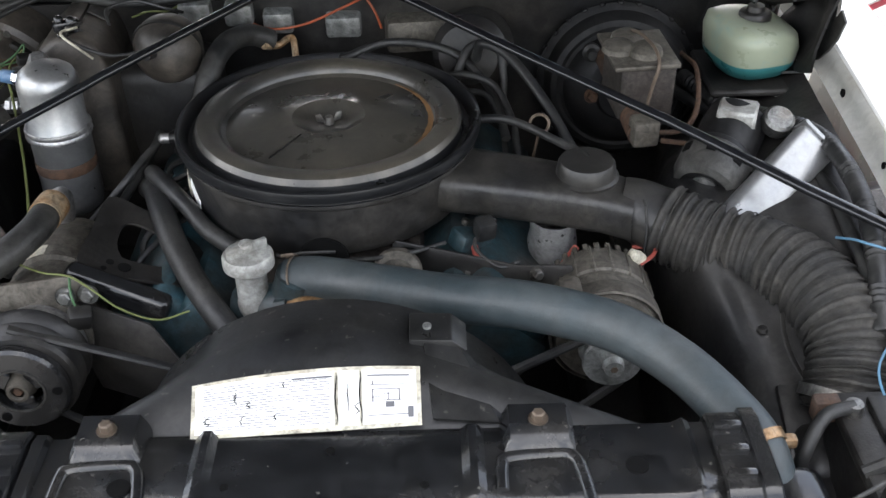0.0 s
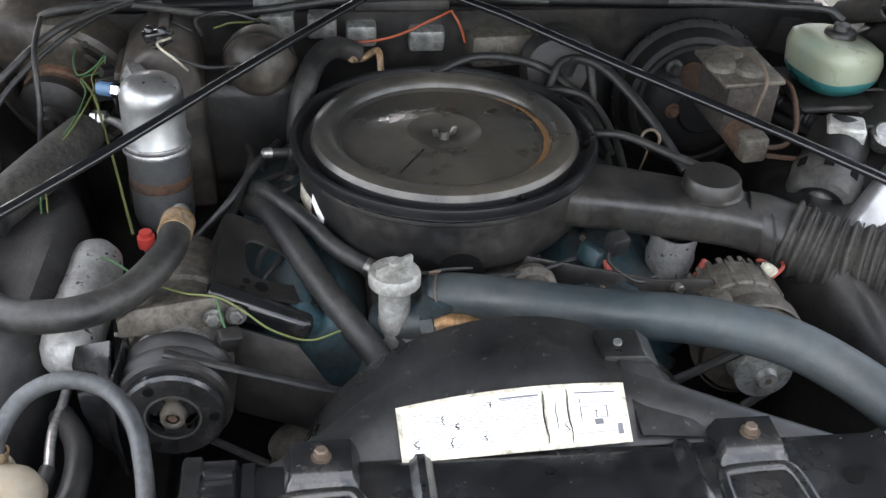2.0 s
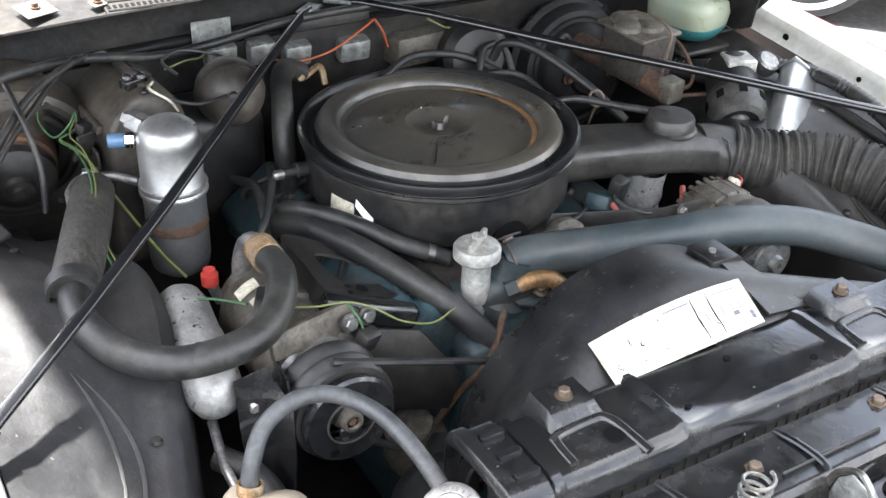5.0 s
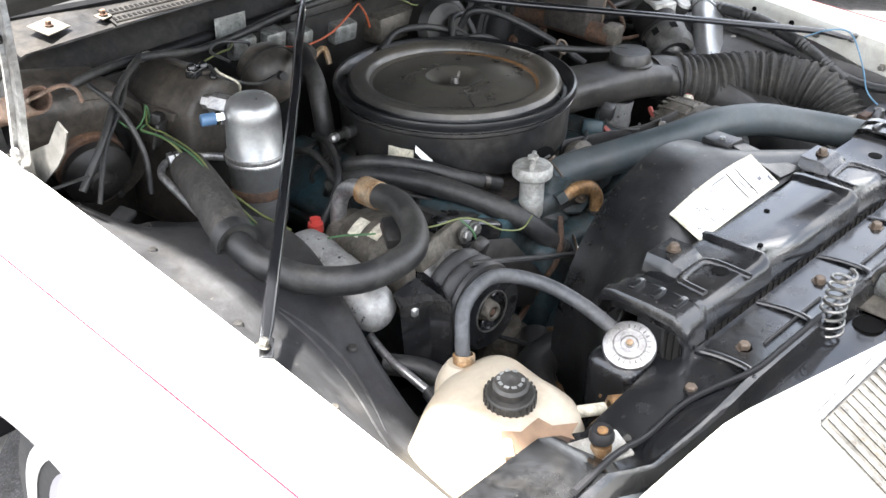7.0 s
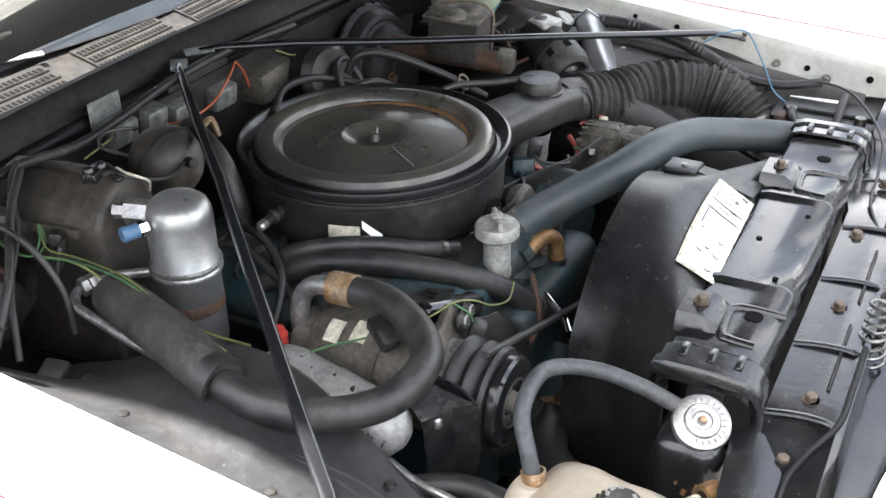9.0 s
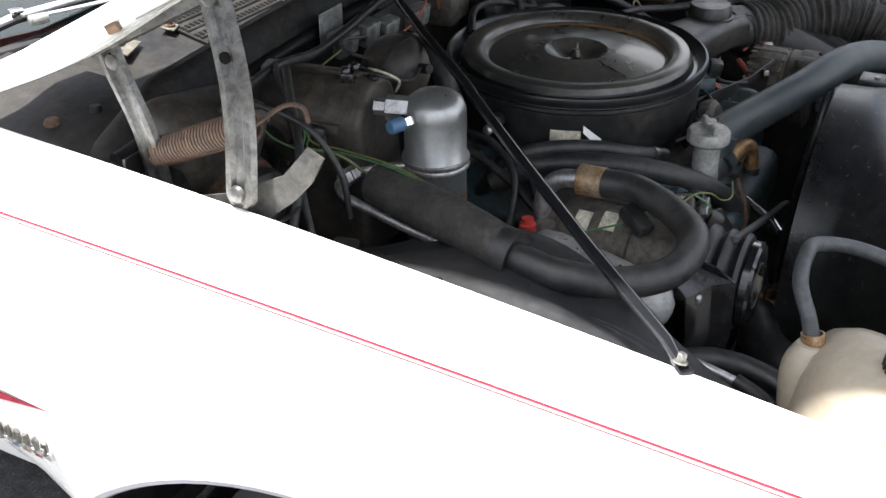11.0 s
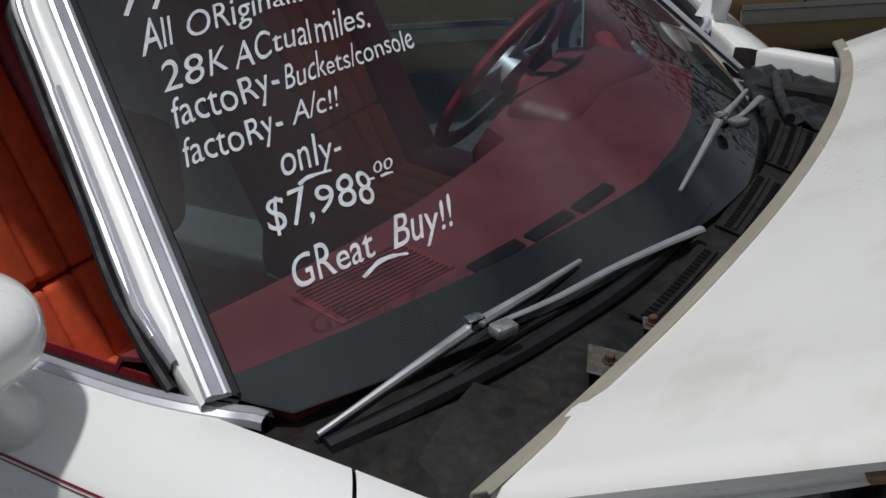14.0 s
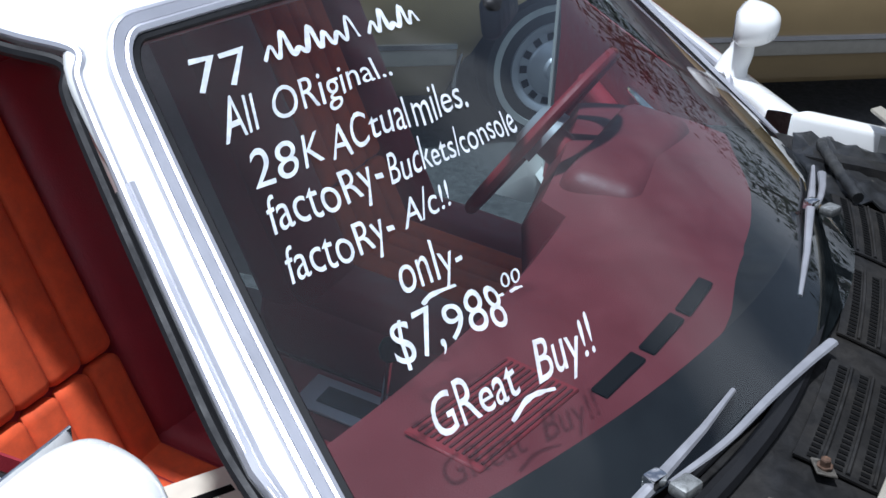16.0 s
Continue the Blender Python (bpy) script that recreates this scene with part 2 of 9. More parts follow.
M_RED_CAP = mat("red_plastic", (0.45, 0.05, 0.04), 0.45, var=0.15)
M_BLUE_CAP = mat("blue_plastic", (0.07, 0.14, 0.24), 0.4, var=0.15)
M_WIRE_G = mat("green_wire", (0.05, 0.12, 0.05), 0.5, var=0.2, scale=40)
M_WIRE_Y = mat("yellow_green_wire", (0.13, 0.15, 0.05), 0.5, var=0.2, scale=40)
M_WIRE_O = mat("orange_wire", (0.28, 0.06, 0.02), 0.5, var=0.2, scale=40)
M_WIRE_R = mat("red_brown_wire", (0.30, 0.06, 0.045), 0.5, var=0.2, scale=40)
M_WIRE_B = mat("blue_wire", (0.07, 0.17, 0.26), 0.45, var=0.15, scale=40)
M_STRIPE = mat("red_pinstripe", (0.21, 0.012, 0.027), 0.35, var=0.06)
M_STRIPE_D = mat("dark_pinstripe", (0.14, 0.03, 0.035), 0.4, var=0.06)
M_TYRE = mat("tyre_rubber", (0.03, 0.03, 0.031), 0.8, var=0.3, scale=20, bump=0.3)
M_WHITEWALL = mat("whitewall_rubber", (0.6, 0.6, 0.57), 0.6, var=0.1, scale=20)
M_SEAL = mat("black_rubber_seal", (0.008, 0.008, 0.009), 0.55, var=0.25, scale=25, spec=0.3)
M_COWL = mat("dirty_cowl_paint", (0.013, 0.013, 0.0135), 0.6, var=0.35, scale=12, dirt=(0.024, 0.021, 0.017), dirt_amount=0.5, dirt_scale=8, bump=0.12, spec=0.2)
M_WIPER = mat("grey_wiper_metal", (0.36, 0.36, 0.38), 0.42, metal=0.5, var=0.12, scale=30)
M_CLOTH = mat("orange_red_velour", (0.62, 0.085, 0.022), 0.9, var=0.2, scale=30, bump=0.12, bump_scale=500)
M_VINYL = mat("red_vinyl", (0.25, 0.02, 0.03), 0.5, var=0.12, scale=20, bump=0.2, bump_scale=400)
M_DASH = mat("red_dash_vinyl", (0.165, 0.026, 0.034), 0.5, var=0.12, scale=9, bump=0.2, bump_scale=400)
M_DARKRED = mat("dark_red_carpet", (0.10, 0.012, 0.018), 0.9, var=0.3, scale=40)
M_PAINT_LET = mat("white_window_paint", (0.80, 0.84, 0.88), 0.6, var=0.22, scale=70)
# the brushed paint is thin and lets part of the light through
lt = M_PAINT_LET.node_tree
thin, clear = lt.nodes.new("ShaderNodeMixShader"), lt.nodes.new("ShaderNodeBsdfTransparent")
thin.inputs[0].default_value = 0.38
lt.links.new(lt.nodes["Principled BSDF"].outputs[0], thin.inputs[1])
lt.links.new(clear.outputs[0], thin.inputs[2])
lt.links.new(thin.outputs[0], lt.nodes["Material Output"].inputs[0])
M_GOLD = mat("gold_car_paint", (0.30, 0.215, 0.10), 0.35, metal=0.3, var=0.06, scale=6, coat=0.4, rough_var=0.05)
M_MOULD = mat("grey_rubber_moulding", (0.3, 0.275, 0.22), 0.55, var=0.1)
M_ASPHALT = mat("asphalt", (0.046, 0.046, 0.047), 0.9, var=0.3, scale=3, dirt=(0.16, 0.155, 0.145), dirt_amount=0.22, dirt_scale=170, bump=0.8, bump_scale=160)
M_DARKGLASS = mat("dark_tinted_glass", (0.02, 0.024, 0.025), 0.06, var=0.05, rough_var=0.02)
M_PAPER = mat("printed_booklet_cover", (0.62, 0.56, 0.46), 0.6, var=0.1, scale=20)
M_COREDARK = mat("radiator_core_fins", (0.03, 0.03, 0.03), 0.7, var=0.3, scale=60)
G_SHIELD = glass_mat("windshield_glass", (0.572, 0.707, 0.731))
G_SIDE = glass_mat("side_glass", (0.75, 0.80, 0.78))


# ---- building helpers ----
def spline(pts, per=8):
    """Smooth path through points (Catmull-Rom)."""
    p = [Vector(q) for q in pts]
    if len(p) < 3:
        return p
    p = [p[0] * 2 - p[1]] + p + [p[-1] * 2 - p[-2]]
    out = []
    for i in range(1, len(p) - 2):
        for k in range(per):
            t = k / per
            a, b, c, d = p[i - 1], p[i], p[i + 1], p[i + 2]
            out.append(0.5 * ((2 * b) + (c - a) * t + (2 * a - 5 * b + 4 * c - d) * t * t + (3 * b - a - 3 * c + d) * t ** 3))
    out.append(p[-2])
    return out


def tube_bm(path, r, segs=12, caps=True, bm=None, squash=1.0):
    """A pipe along a path; r is a radius or a function of 0..1."""
    bm = bm or bmesh.new()
    path = [Vector(q) for q in path]
    n = len(path)
    rings = []
    tang = [(path[min(i + 1, n - 1)] - path[max(i - 1, 0)]).normalized() for i in range(n)]
    up = Vector((0, 0, 1)) if abs(tang[0].z) < 0.9 else Vector((0, 1, 0))
    u = tang[0].cross(up).normalized()
    for i, q in enumerate(path):
        u = (u - tang[i] * u.dot(tang[i])).normalized()
        v = tang[i].cross(u)
        rad = r(i / (n - 1)) if callable(r) else r
        rings.append([bm.verts.new(q + rad * (math.cos(a) * u + squash * math.sin(a) * v)) for a in (2 * math.pi * k / segs for k in range(segs))])
    for a, b in zip(rings, rings[1:]):
        for k in range(segs):
            bm.faces.new((a[k], a[(k + 1) % segs], b[(k + 1) % segs], b[k]))
    if caps:
        bm.faces.new(rings[0][::-1])
        bm.faces.new(rings[-1])
    return bm


def lathe_bm(profile, m=None, segs=32, bm=None):
    """A turned body: (radius, height) pairs round local z."""
    bm = bm or bmesh.new()
    m = m or Matrix()
    rings = []
    for r, z in profile:
        if r < 1e-5:
            rings.append([bm.verts.new(m @ Vector((0, 0, z)))])
        else:
            rings.append([bm.verts.new(m @ Vector((r * math.cos(2 * math.pi * k / segs), r * math.sin(2 * math.pi * k / segs), z))) for k in range(segs)])
    for a, b in zip(rings, rings[1:]):
        for k in range(segs):
            k2 = (k + 1) % segs
            if len(a) == 1 and len(b) == 1:
                continue
            if len(a) == 1:
                bm.faces.new((a[0], b[k2], b[k]))
            elif len(b) == 1:
                bm.faces.new((a[k], a[k2], b[0]))
            else:
                bm.faces.new((a[k], a[k2], b[k2], b[k]))
    return bm


def box_bm(sx, sy, sz, m=None, bevel=0.004, segs=2, bm=None):
    """A box with rounded edges, centred on m."""
    b2 = bmesh.new()
    bmesh.ops.create_cube(b2, size=1.0)
    for v in b2.verts:
        v.co = Vector((v.co.x * sx, v.co.y * sy, v.co.z * sz))
    if bevel:
        bmesh.ops.bevel(b2, geom=b2.edges[:], offset=min(bevel, 0.45 * min(sx, sy, sz)), segments=segs, profile=0.5, affect="EDGES")
    b2.transform(m or Matrix())
    return join_bm(bm, b2)


def join_bm(bm, b2):
    if bm is None:
        return b2
    me = bpy.data.meshes.new("tmp")
    b2.to_mesh(me)
    b2.free()
    bm.from_mesh(me)
    bpy.data.meshes.remove(me)
    return bm


def prism_bm(outline, h, m=None, bevel=0.003, bm=None):
    """A flat outline (x, y) given thickness h along local z, from 0 to h."""
    b2 = bmesh.new()
    lo = [b2.verts.new((x, y, 0)) for x, y in outline]
    f = b2.faces.new(lo)
    res = bmesh.ops.extrude_face_region(b2, geom=[f])
    for v in (e for e in res["geom"] if isinstance(e, bmesh.types.BMVert)):
        v.co.z += h
    bmesh.ops.recalc_face_normals(b2, faces=b2.faces[:])
    if bevel:
        bmesh.ops.bevel(b2, geom=b2.edges[:], offset=bevel, segments=2, profile=0.5, affect="EDGES")
    b2.transform(m or Matrix())
    return join_bm(bm, b2)


def grid_bm(rows, thick=0.0, close=False, bm=None):
    """A skin through rows of points; thick gives it a back."""
    b2 = bmesh.new()
    vs = [[b2.verts.new(p) for p in row] for row in rows]
    for a, b in zip(vs, vs[1:]):
        n = len(a)
        for k in range(n if close else n - 1):
            b2.faces.new((a[k], a[(k + 1) % n], b[(k + 1) % n], b[k]))
    if thick:
        bmesh.ops.recalc_face_normals(b2, faces=b2.faces[:])
        bmesh.ops.solidify(b2, geom=b2.faces[:], thickness=thick)
    return join_bm(bm, b2)


def along(p, q):
    """A matrix at p whose z axis points to q."""
    p, q = Vector(p), Vector(q)
    return Matrix.Translation(p) @ (q - p).to_track_quat("Z", "Y").to_matrix().to_4x4()


def at(x, y, z, rx=0, ry=0, rz=0):
    return pose(x, y, z, rx, ry, rz)


def thing(name, loc, label, category, group="", kind=""):
    ob = new(name)
    ob.location = loc
    ob.empty_display_size = 0.05
    return tagged(ob, label, category, group, kind)


def origin_of(ob):
    loc = Vector((0, 0, 0))
    while ob is not None:
        loc += ob.location
        ob = ob.parent
    return loc


def part(name, bm, material, parent=None, label="", smooth=40):
    """Links a bmesh in world coordinates as ONE mesh object under a thing or a part."""
    bmesh.ops.recalc_face_normals(bm, faces=bm.faces[:])
    if parent is not None:
        bmesh.ops.translate(bm, verts=bm.verts[:], vec=-origin_of(parent))
    me = bpy.data.meshes.new(name)
    bm.to_mesh(me)
    bm.free()
    me.materials.append(material)
    if smooth:
        me.shade_smooth()
        me.set_sharp_from_angle(angle=radians(smooth))
    ob = new(name, me)
    ob.parent = parent
    if label:
        ob["label"] = label
    return ob


def single(name, bm, material, label, category, group="", kind="", smooth=40):
    return tagged(part(name, bm, material, None, "", smooth), label, category, group, kind)


def hexbolt(p, axis, parent, material=None, r=0.008, name="bolt"):
    m = along(p, Vector(p) + Vector(axis))
    bm = lathe_bm([(0, 0), (r * 1.5, 0), (r * 1.5, 0.002)], m, 16)
    lathe_bm([(r * 1.5, 0.002), (r, 0.002), (r, 0.009), (r * 0.8, 0.0105), (0, 0.0105)], m, 6, bm)
    return part(name, bm, M_BOLT if material in (None, M_BRASS) else material, parent, "", 30)


M_ACC = mat("brushed_canister_aluminium", (0.34, 0.345, 0.345), 0.34, metal=0.75, var=0.1, scale=30, dirt=(0.22, 0.21, 0.19), dirt_amount=0.2, dirt_scale=9, rough_var=0.08, bump=0.03, grime=0.1)
M_FILLER = mat("stained_pale_metal", (0.40, 0.40, 0.375), 0.5, metal=0.3, var=0.2, scale=40, dirt=(0.12, 0.1, 0.075), dirt_amount=0.4, dirt_scale=30, grime=0.3)
M_BOOST = mat("flat_black_drum", (0.011, 0.011, 0.0115), 0.55, var=0.25, scale=16, spec=0.3, dirt=(0.02, 0.019, 0.017), dirt_amount=0.4, dirt_scale=9)
M_RIM = mat("black_lid_rim_enamel", (0.010, 0.0105, 0.0115), 0.3, var=0.12, scale=12, rough_var=0.04, coat=0.15)
# ---- ground ----
bm = bmesh.new()
bmesh.ops.create_grid(bm, x_segments=2, y_segments=2, size=400)
single("ground", bm, M_ASPHALT, "dark worn asphalt of a car lot", "ground", kind="structure", smooth=0)

# ---- the white coupe: shell ----
car = thing("car", (0, 1.3, 0), "white two-door coupe from the seventies with open hood and red pinstripes", "car")


def edge_z(y):
    """Height of the fender's inner edge."""
    return 0.862 + 0.125 * y - 0.03 * y * y if y < 1.345 else 0.9758 + 0.03 * (y - 1.345)


def stripe_z(y):
    """Height of the pinstripe on the fender's shoulder."""
    return 0.868 + 0.065 * y - 0.012 * y * y if y < 1.345 else 0.9337 + 0.036 * (y - 1.345)


SIDE = ((0.0, 0.8735), (0.015, 0.880), (0.05, 0.890), (0.13, 0.910), (0.20, 0.925), (0.27, 0.932), (0.31, 0.931), (0.36, 0.916), (0.40, 0.890), (0.45, 0.842), (0.52, 0.775), (0.66, 0.69))
FLARE = ((0.0, 0.8735), (0.015, 0.880), (0.05, 0.890), (0.13, 0.910), (0.20, 0.925), (0.27, 0.932), (0.32, 0.934), (0.42, 0.925), (0.52, 0.905), (0.66, 0.87))


def profile(pts, d):
    for (a, ua), (b, ub) in zip(pts, pts[1:]):
        if d <= b:
            return ua + (ub - ua) * (d - a) / (b - a)
    return pts[-1][1]


def side_u(y, z):
    """Half width of the body at a place below the shoulder: flared round the wheel, tucked in behind it."""
    d = stripe_z(y) - z
    k = min(1.0, max(0.0, (y - 0.90) / 0.26))
    k = k * k * (3 - 2 * k)
    return profile(FLARE, d) * (1 - k) + profile(SIDE, d) * k


def section(y, low):
    """Body section from the inner edge over the shoulder down the side."""
    ze, zs = edge_z(y), stripe_z(y)
    out = [(0.750, ze - 0.045), (0.7535, ze - 0.010), (0.755, ze - 0.003)]
    for k in range(13):
        f = k / 12
        out.append((0.757 + 0.1165 * f, ze + (zs - ze) * f ** 1.7 + 0.007 * math.sin(math.pi * f)))
    for d in (0.008, 0.016, 0.03, 0.05, 0.08, 0.11, 0.14, 0.18, 0.22, 0.26, 0.3, 0.34, 0.38, 0.42, 0.46, 0.5, 0.56, 0.62, 0.66):
        z = max(zs - d, low)
        out.append((side_u(y, z), z))
    return out


ARCH_Y, ARCH_A, ARCH_B, ARCH_Z = 0.50, 0.505, 0.385, 0.315


def arch_z(y):
    k = (y - ARCH_Y) / ARCH_A
    return ARCH_Z + ARCH_B * math.sqrt(max(0.0, 1 - k * k)) if abs(k) < 1 else 0.0


def gap_bend(z, u=0.9):
    """How far the door gap runs forward, over the shoulder (u) and down the side (z)."""
    w = min(1.0, max(0.0, (u - 0.755) / 0.1185))
    return 0.005 + 0.073 * w ** 0.9 + 0.16 * max(0.0, 0.84 - z)


def side_panel(s, y0, y1, n, arch, near):
    """A side panel whose edge at y = near follows the door gap."""
    rows = []
    for i in range(n + 1):
        y = y0 + (y1 - y0) * i / n
        low = max(0.2, arch_z(y)) if arch else 0.2
        k = max(0.0, 1 - abs(y - near) / 0.28)
        rows.append([(s * u, y - k * gap_bend(z, u), z) for u, z in section(y, low)])
    return grid_bm(rows, 0.0012)


def stripe_rows(s, ya, yb, n, dz, w, near):
    rows = []
    for i in range(n):
        y = ya + (yb - ya) * i / (n - 1)
        k = max(0.0, 1 - abs(y - near) / 0.28)
        row = []
        for o in (-w / 2, w / 2):
            z = stripe_z(y) - dz - o
            row.append((s * (side_u(y, z) + 0.0018), y - k * gap_bend(z), z))
        rows.append(row)
    return rows


def shift_new(before, dx, dz):
    """Moves the meshes added since a count, for the car's middle line lies at x = 0.015."""
    for ob in list(bpy.data.objects):
        if ob.name not in before and ob.type == "MESH":
            ob.data.transform(Matrix.Translation((dx, 0, dz)))


for s, side in ((-1, "passenger"), (1, "driver")):
    before = {ob.name for ob in bpy.data.objects}
    fender = part("fender", side_panel(s, -0.30, 1.345, 70, True, 1.345), M_WHITE, car, "glossy white front fender with double red pinstripe")
    # arch lip
    lip = []
    for k in range(41):
        a = math.pi * k / 40
        y, z = ARCH_Y + ARCH_A * math.cos(a), ARCH_Z + ARCH_B * math.sin(a)
        if z > 0.34:
            lip.append((s * (side_u(y, z) + 0.004), y, z - 0.002))
    part("wheel_arch_trim", tube_bm(lip, 0.009, 8), M_BRIGHT, fender, "thin bright wheel arch trim")
    # pinstripes
    for dz, w, mt, nm in ((0.0, 0.0025, M_STRIPE, "pinstripe"), (0.0046, 0.0011, M_STRIPE_D, "thin_pinstripe")):
        part(nm, grid_bm(stripe_rows(s, -0.28, 1.343, 60, dz, w, 1.345), 0.0006), mt, fender)
    # inner fender brace flange, in a darker white than the body
    if s > 0:
        rows = []
        for i in range(33):
            y = -0.28 + 1.45 * i / 32
            ze = edge_z(y)
            d = 0.032 + 0.036 * math.exp(-((y - 0.04) / 0.16) ** 2)
            step = 0.005 * (1 if 0.10 < y < 0.24 else 0)
            rows.append([(0.752, y, ze - 0.002), (0.744, y, ze - 0.010), (0.742 - step, y, ze - 0.016), (0.738 - step, y, ze - 0.75 * d), (0.732 - step, y, ze - d), (0.727, y, ze - d - 0.003)])
        flange = part("inner_flange", grid_bm(rows, 0.003), M_INNER_GROOVE, fender, "dusty white inner fender flange with holes")
        for y, d, r in ((-0.06, 0.03, 0.007), (0.06, 0.04, 0.006), (0.33, 0.024, 0.006), (0.42, 0.022, 0.005), (0.60, 0.022, 0.007), (0.74, 0.024, 0.006), (0.85, 0.022, 0.007)):
            part("hole", lathe_bm([(0, 0), (r, 0), (r, 0.002), (0, 0.002)], along((0.739, y, edge_z(y) - d), (0.60, y, edge_z(y) - d + 0.02)), 14), M_BACKING_HOLE, flange)
        for y, d in ((0.02, 0.05), (0.12, 0.045), (0.27, 0.026)):
            hexbolt((0.735, y, edge_z(y) - d), (-1, 0, 0.15), flange, M_STEEL, 0.006)
    # door
    door = part("door", side_panel(s, 1.3495, 2.60, 44, False, 1.345), M_WHITE, car, "white door with pinstripe and red side moulding, window lowered")
    for dz, w, mt, nm in ((0.0, 0.0025, M_STRIPE, "pinstripe"), (0.0046, 0.0011, M_STRIPE_D, "thin_pinstripe")):
        part(nm, grid_bm(stripe_rows(s, 1.355, 2.58, 44, dz, w, 1.345), 0.0006), mt, door)
    # belt trim and window channel
    belt = spline([(s * 0.722, 1.468, 0.971), (s * 0.728, 1.48, 0.975), (s * 0.742, 1.505, 0.980), (s * 0.757, 1.56, 0.983), (s * 0.766, 1.64, 0.985), (s * 0.772, 1.83, 0.990), (s * 0.785, 2.2, 1.0), (s * 0.80, 2.55, 1.008)], 6)
    rows = []
    for q in belt:
        rows.append([q + Vector((s * 0.015, 0, -0.006)), q + Vector((s * 0.014, 0, 0.003)), q + Vector((s * 0.008, 0, 0.0075)), q + Vector((s * 0.0075, 0, 0.0055)), q + Vector((s * 0.0065, 0, 0.0085)), q + Vector((-s * 0.004, 0, 0.0085)), q + Vector((-s * 0.008, 0, -0.004))])
    part("belt_trim", grid_bm(rows), M_BRIGHT, door, "bright window sill trim", 25)
    part("window_channel", grid_bm([[q + Vector((-s * 0.007, 0, 0.001)), q + Vector((-s * 0.016, 0, 0.002)), q + Vector((-s * 0.024, 0, -0.004)), q + Vector((-s * 0.03, 0, -0.03)), q + Vector((-s * 0.05, 0, -0.2))] for q in belt[10:]], 0.002), M_SEAL, door, "black window channel")
    part("door_card", grid_bm([[(s * 0.70, y, 0.955), (s * 0.705, y, 0.90), (s * 0.715, y, 0.8), (s * 0.715, y, 0.5), (s * 0.70, y, 0.3)] for y in (1.4, 1.6, 1.9, 2.2, 2.55)], 0.004), M_VINYL, door, "red vinyl door lining")
    # side moulding: red insert with bright edge, tapering to a point at its front
    for host, ya, yb in ((fender, 0.955, 1.285), (door, 1.300, 2.5)):
        for nm, dz, hw, ex, mt in (("side_moulding", 0.0, 0.010, 0.008, M_STRIPE), ("moulding_edge", 0.013, 0.004, 0.010, M_CHROME)):
            rows = []
            for i in range(26):
                y = ya + (yb - ya) * i / 25
                tip = min(1.0, max(0.04, (y - ya) / 0.09)) if host is fender else 1.0
                z = 0.672 + dz * tip + 0.05 * (y - 1.0)
                u = side_u(y, z)
                rows.append([(s * (u - 0.002), y, z - hw * tip), (s * (u + ex * tip), y, z - hw * 0.7 * tip), (s * (u + ex * tip), y, z + hw * 0.7 * tip), (s * (u - 0.002), y, z + hw * tip)])
            part(nm, grid_bm(rows), mt, host, "red side moulding" if dz == 0 else "chrome moulding edge")
    # chrome script and coloured strip below it, plain shapes
    if s < 0:
        script = []
        for k in range(90):
            f = k / 89
            y = 1.19 - 0.225 * f
            big = 1.7 if 0.0 < f < 0.12 or 0.48 < f < 0.6 else 1.0
            y2 = y - 0.007 * math.cos(k * 0.95)
            z = 0.613 - 0.006 * f + 0.013 * big * math.sin(k * 0.95)
            script.append((-(side_u(y, z) + 0.006), y2, z))
        part("script_emblem", tube_bm(script, 0.0032, 6), M_STEEL, fender, "chrome script emblem")
        strip = part("emblem_strip", grid_bm([[(-(side_u(y, z) + 0.004), y, z) for z in (0.583, 0.595)] for y in (1.18, 1.12, 1.06, 1.0, 0.965)], 0.002), M_CHROME, fender, "chrome strip with small colour blocks")
        for k in range(9):
            y = 1.17 - 0.022 * k
            zz = (0.5855, 0.5925)
            part("colour_block", grid_bm([[(-(side_u(yy, z) + 0.0072), yy, z) for z in zz] for yy in (y, y - 0.015)]), (M_STRIPE, M_WHITE, M_BLUE_CAP, M_BRASS)[k % 4], strip, smooth=0)
    # rocker
    part("rocker_panel", grid_bm([[(s * 0.685, y, 0.31), (s * 0.68, y, 0.24), (s * 0.67, y, 0.2), (s * 0.55, y, 0.18)] for y in (1.1, 1.4, 2.0, 2.6)], 0.004), M_WHITE, car)
    # wheel
    wm = at(s * 0.755, ARCH_Y, 0.325, 0, 90 * s, 0)
    wheel = part("wheel", lathe_bm([(0.205, -0.09), (0.25, -0.095), (0.30, -0.09), (0.322, -0.07), (0.325, 0), (0.322, 0.07), (0.30, 0.09), (0.25, 0.097), (0.205, 0.09)], wm, 48), M_TYRE, car, "black tyre with white sidewall ring")
    part("whitewall", lathe_bm([(0.232, 0.0975), (0.262, 0.0985), (0.262, 0.0965), (0.232, 0.0955)], wm, 48), M_WHITEWALL, wheel)
    part("wheel_cover", lathe_bm([(0.205, 0.09), (0.2, 0.08), (0.17, 0.075), (0.16, 0.09), (0.10, 0.10), (0.06, 0.105), (0, 0.11)], wm, 48), M_BRIGHT, wheel, "ribbed bright wheel cover")
    for k in range(24):
        a = 2 * math.pi * k / 24
        part("rib", box_bm(0.05, 0.006, 0.006, wm @ at(0, 0, 0.1, 0, 0, math.degrees(a)) @ at(0.13, 0, -0.003), 0.002, 1), M_STEEL, wheel)
    part("wheel_well", grid_bm([[(s * w, ARCH_Y + (ARCH_A - 0.01) * math.cos(a), ARCH_Z + (ARCH_B - 0.01) * math.sin(a)) for w in (0.855, 0.6)] for a in (math.pi * k / 16 for k in range(17))], 0.003), M_SEAL, car)
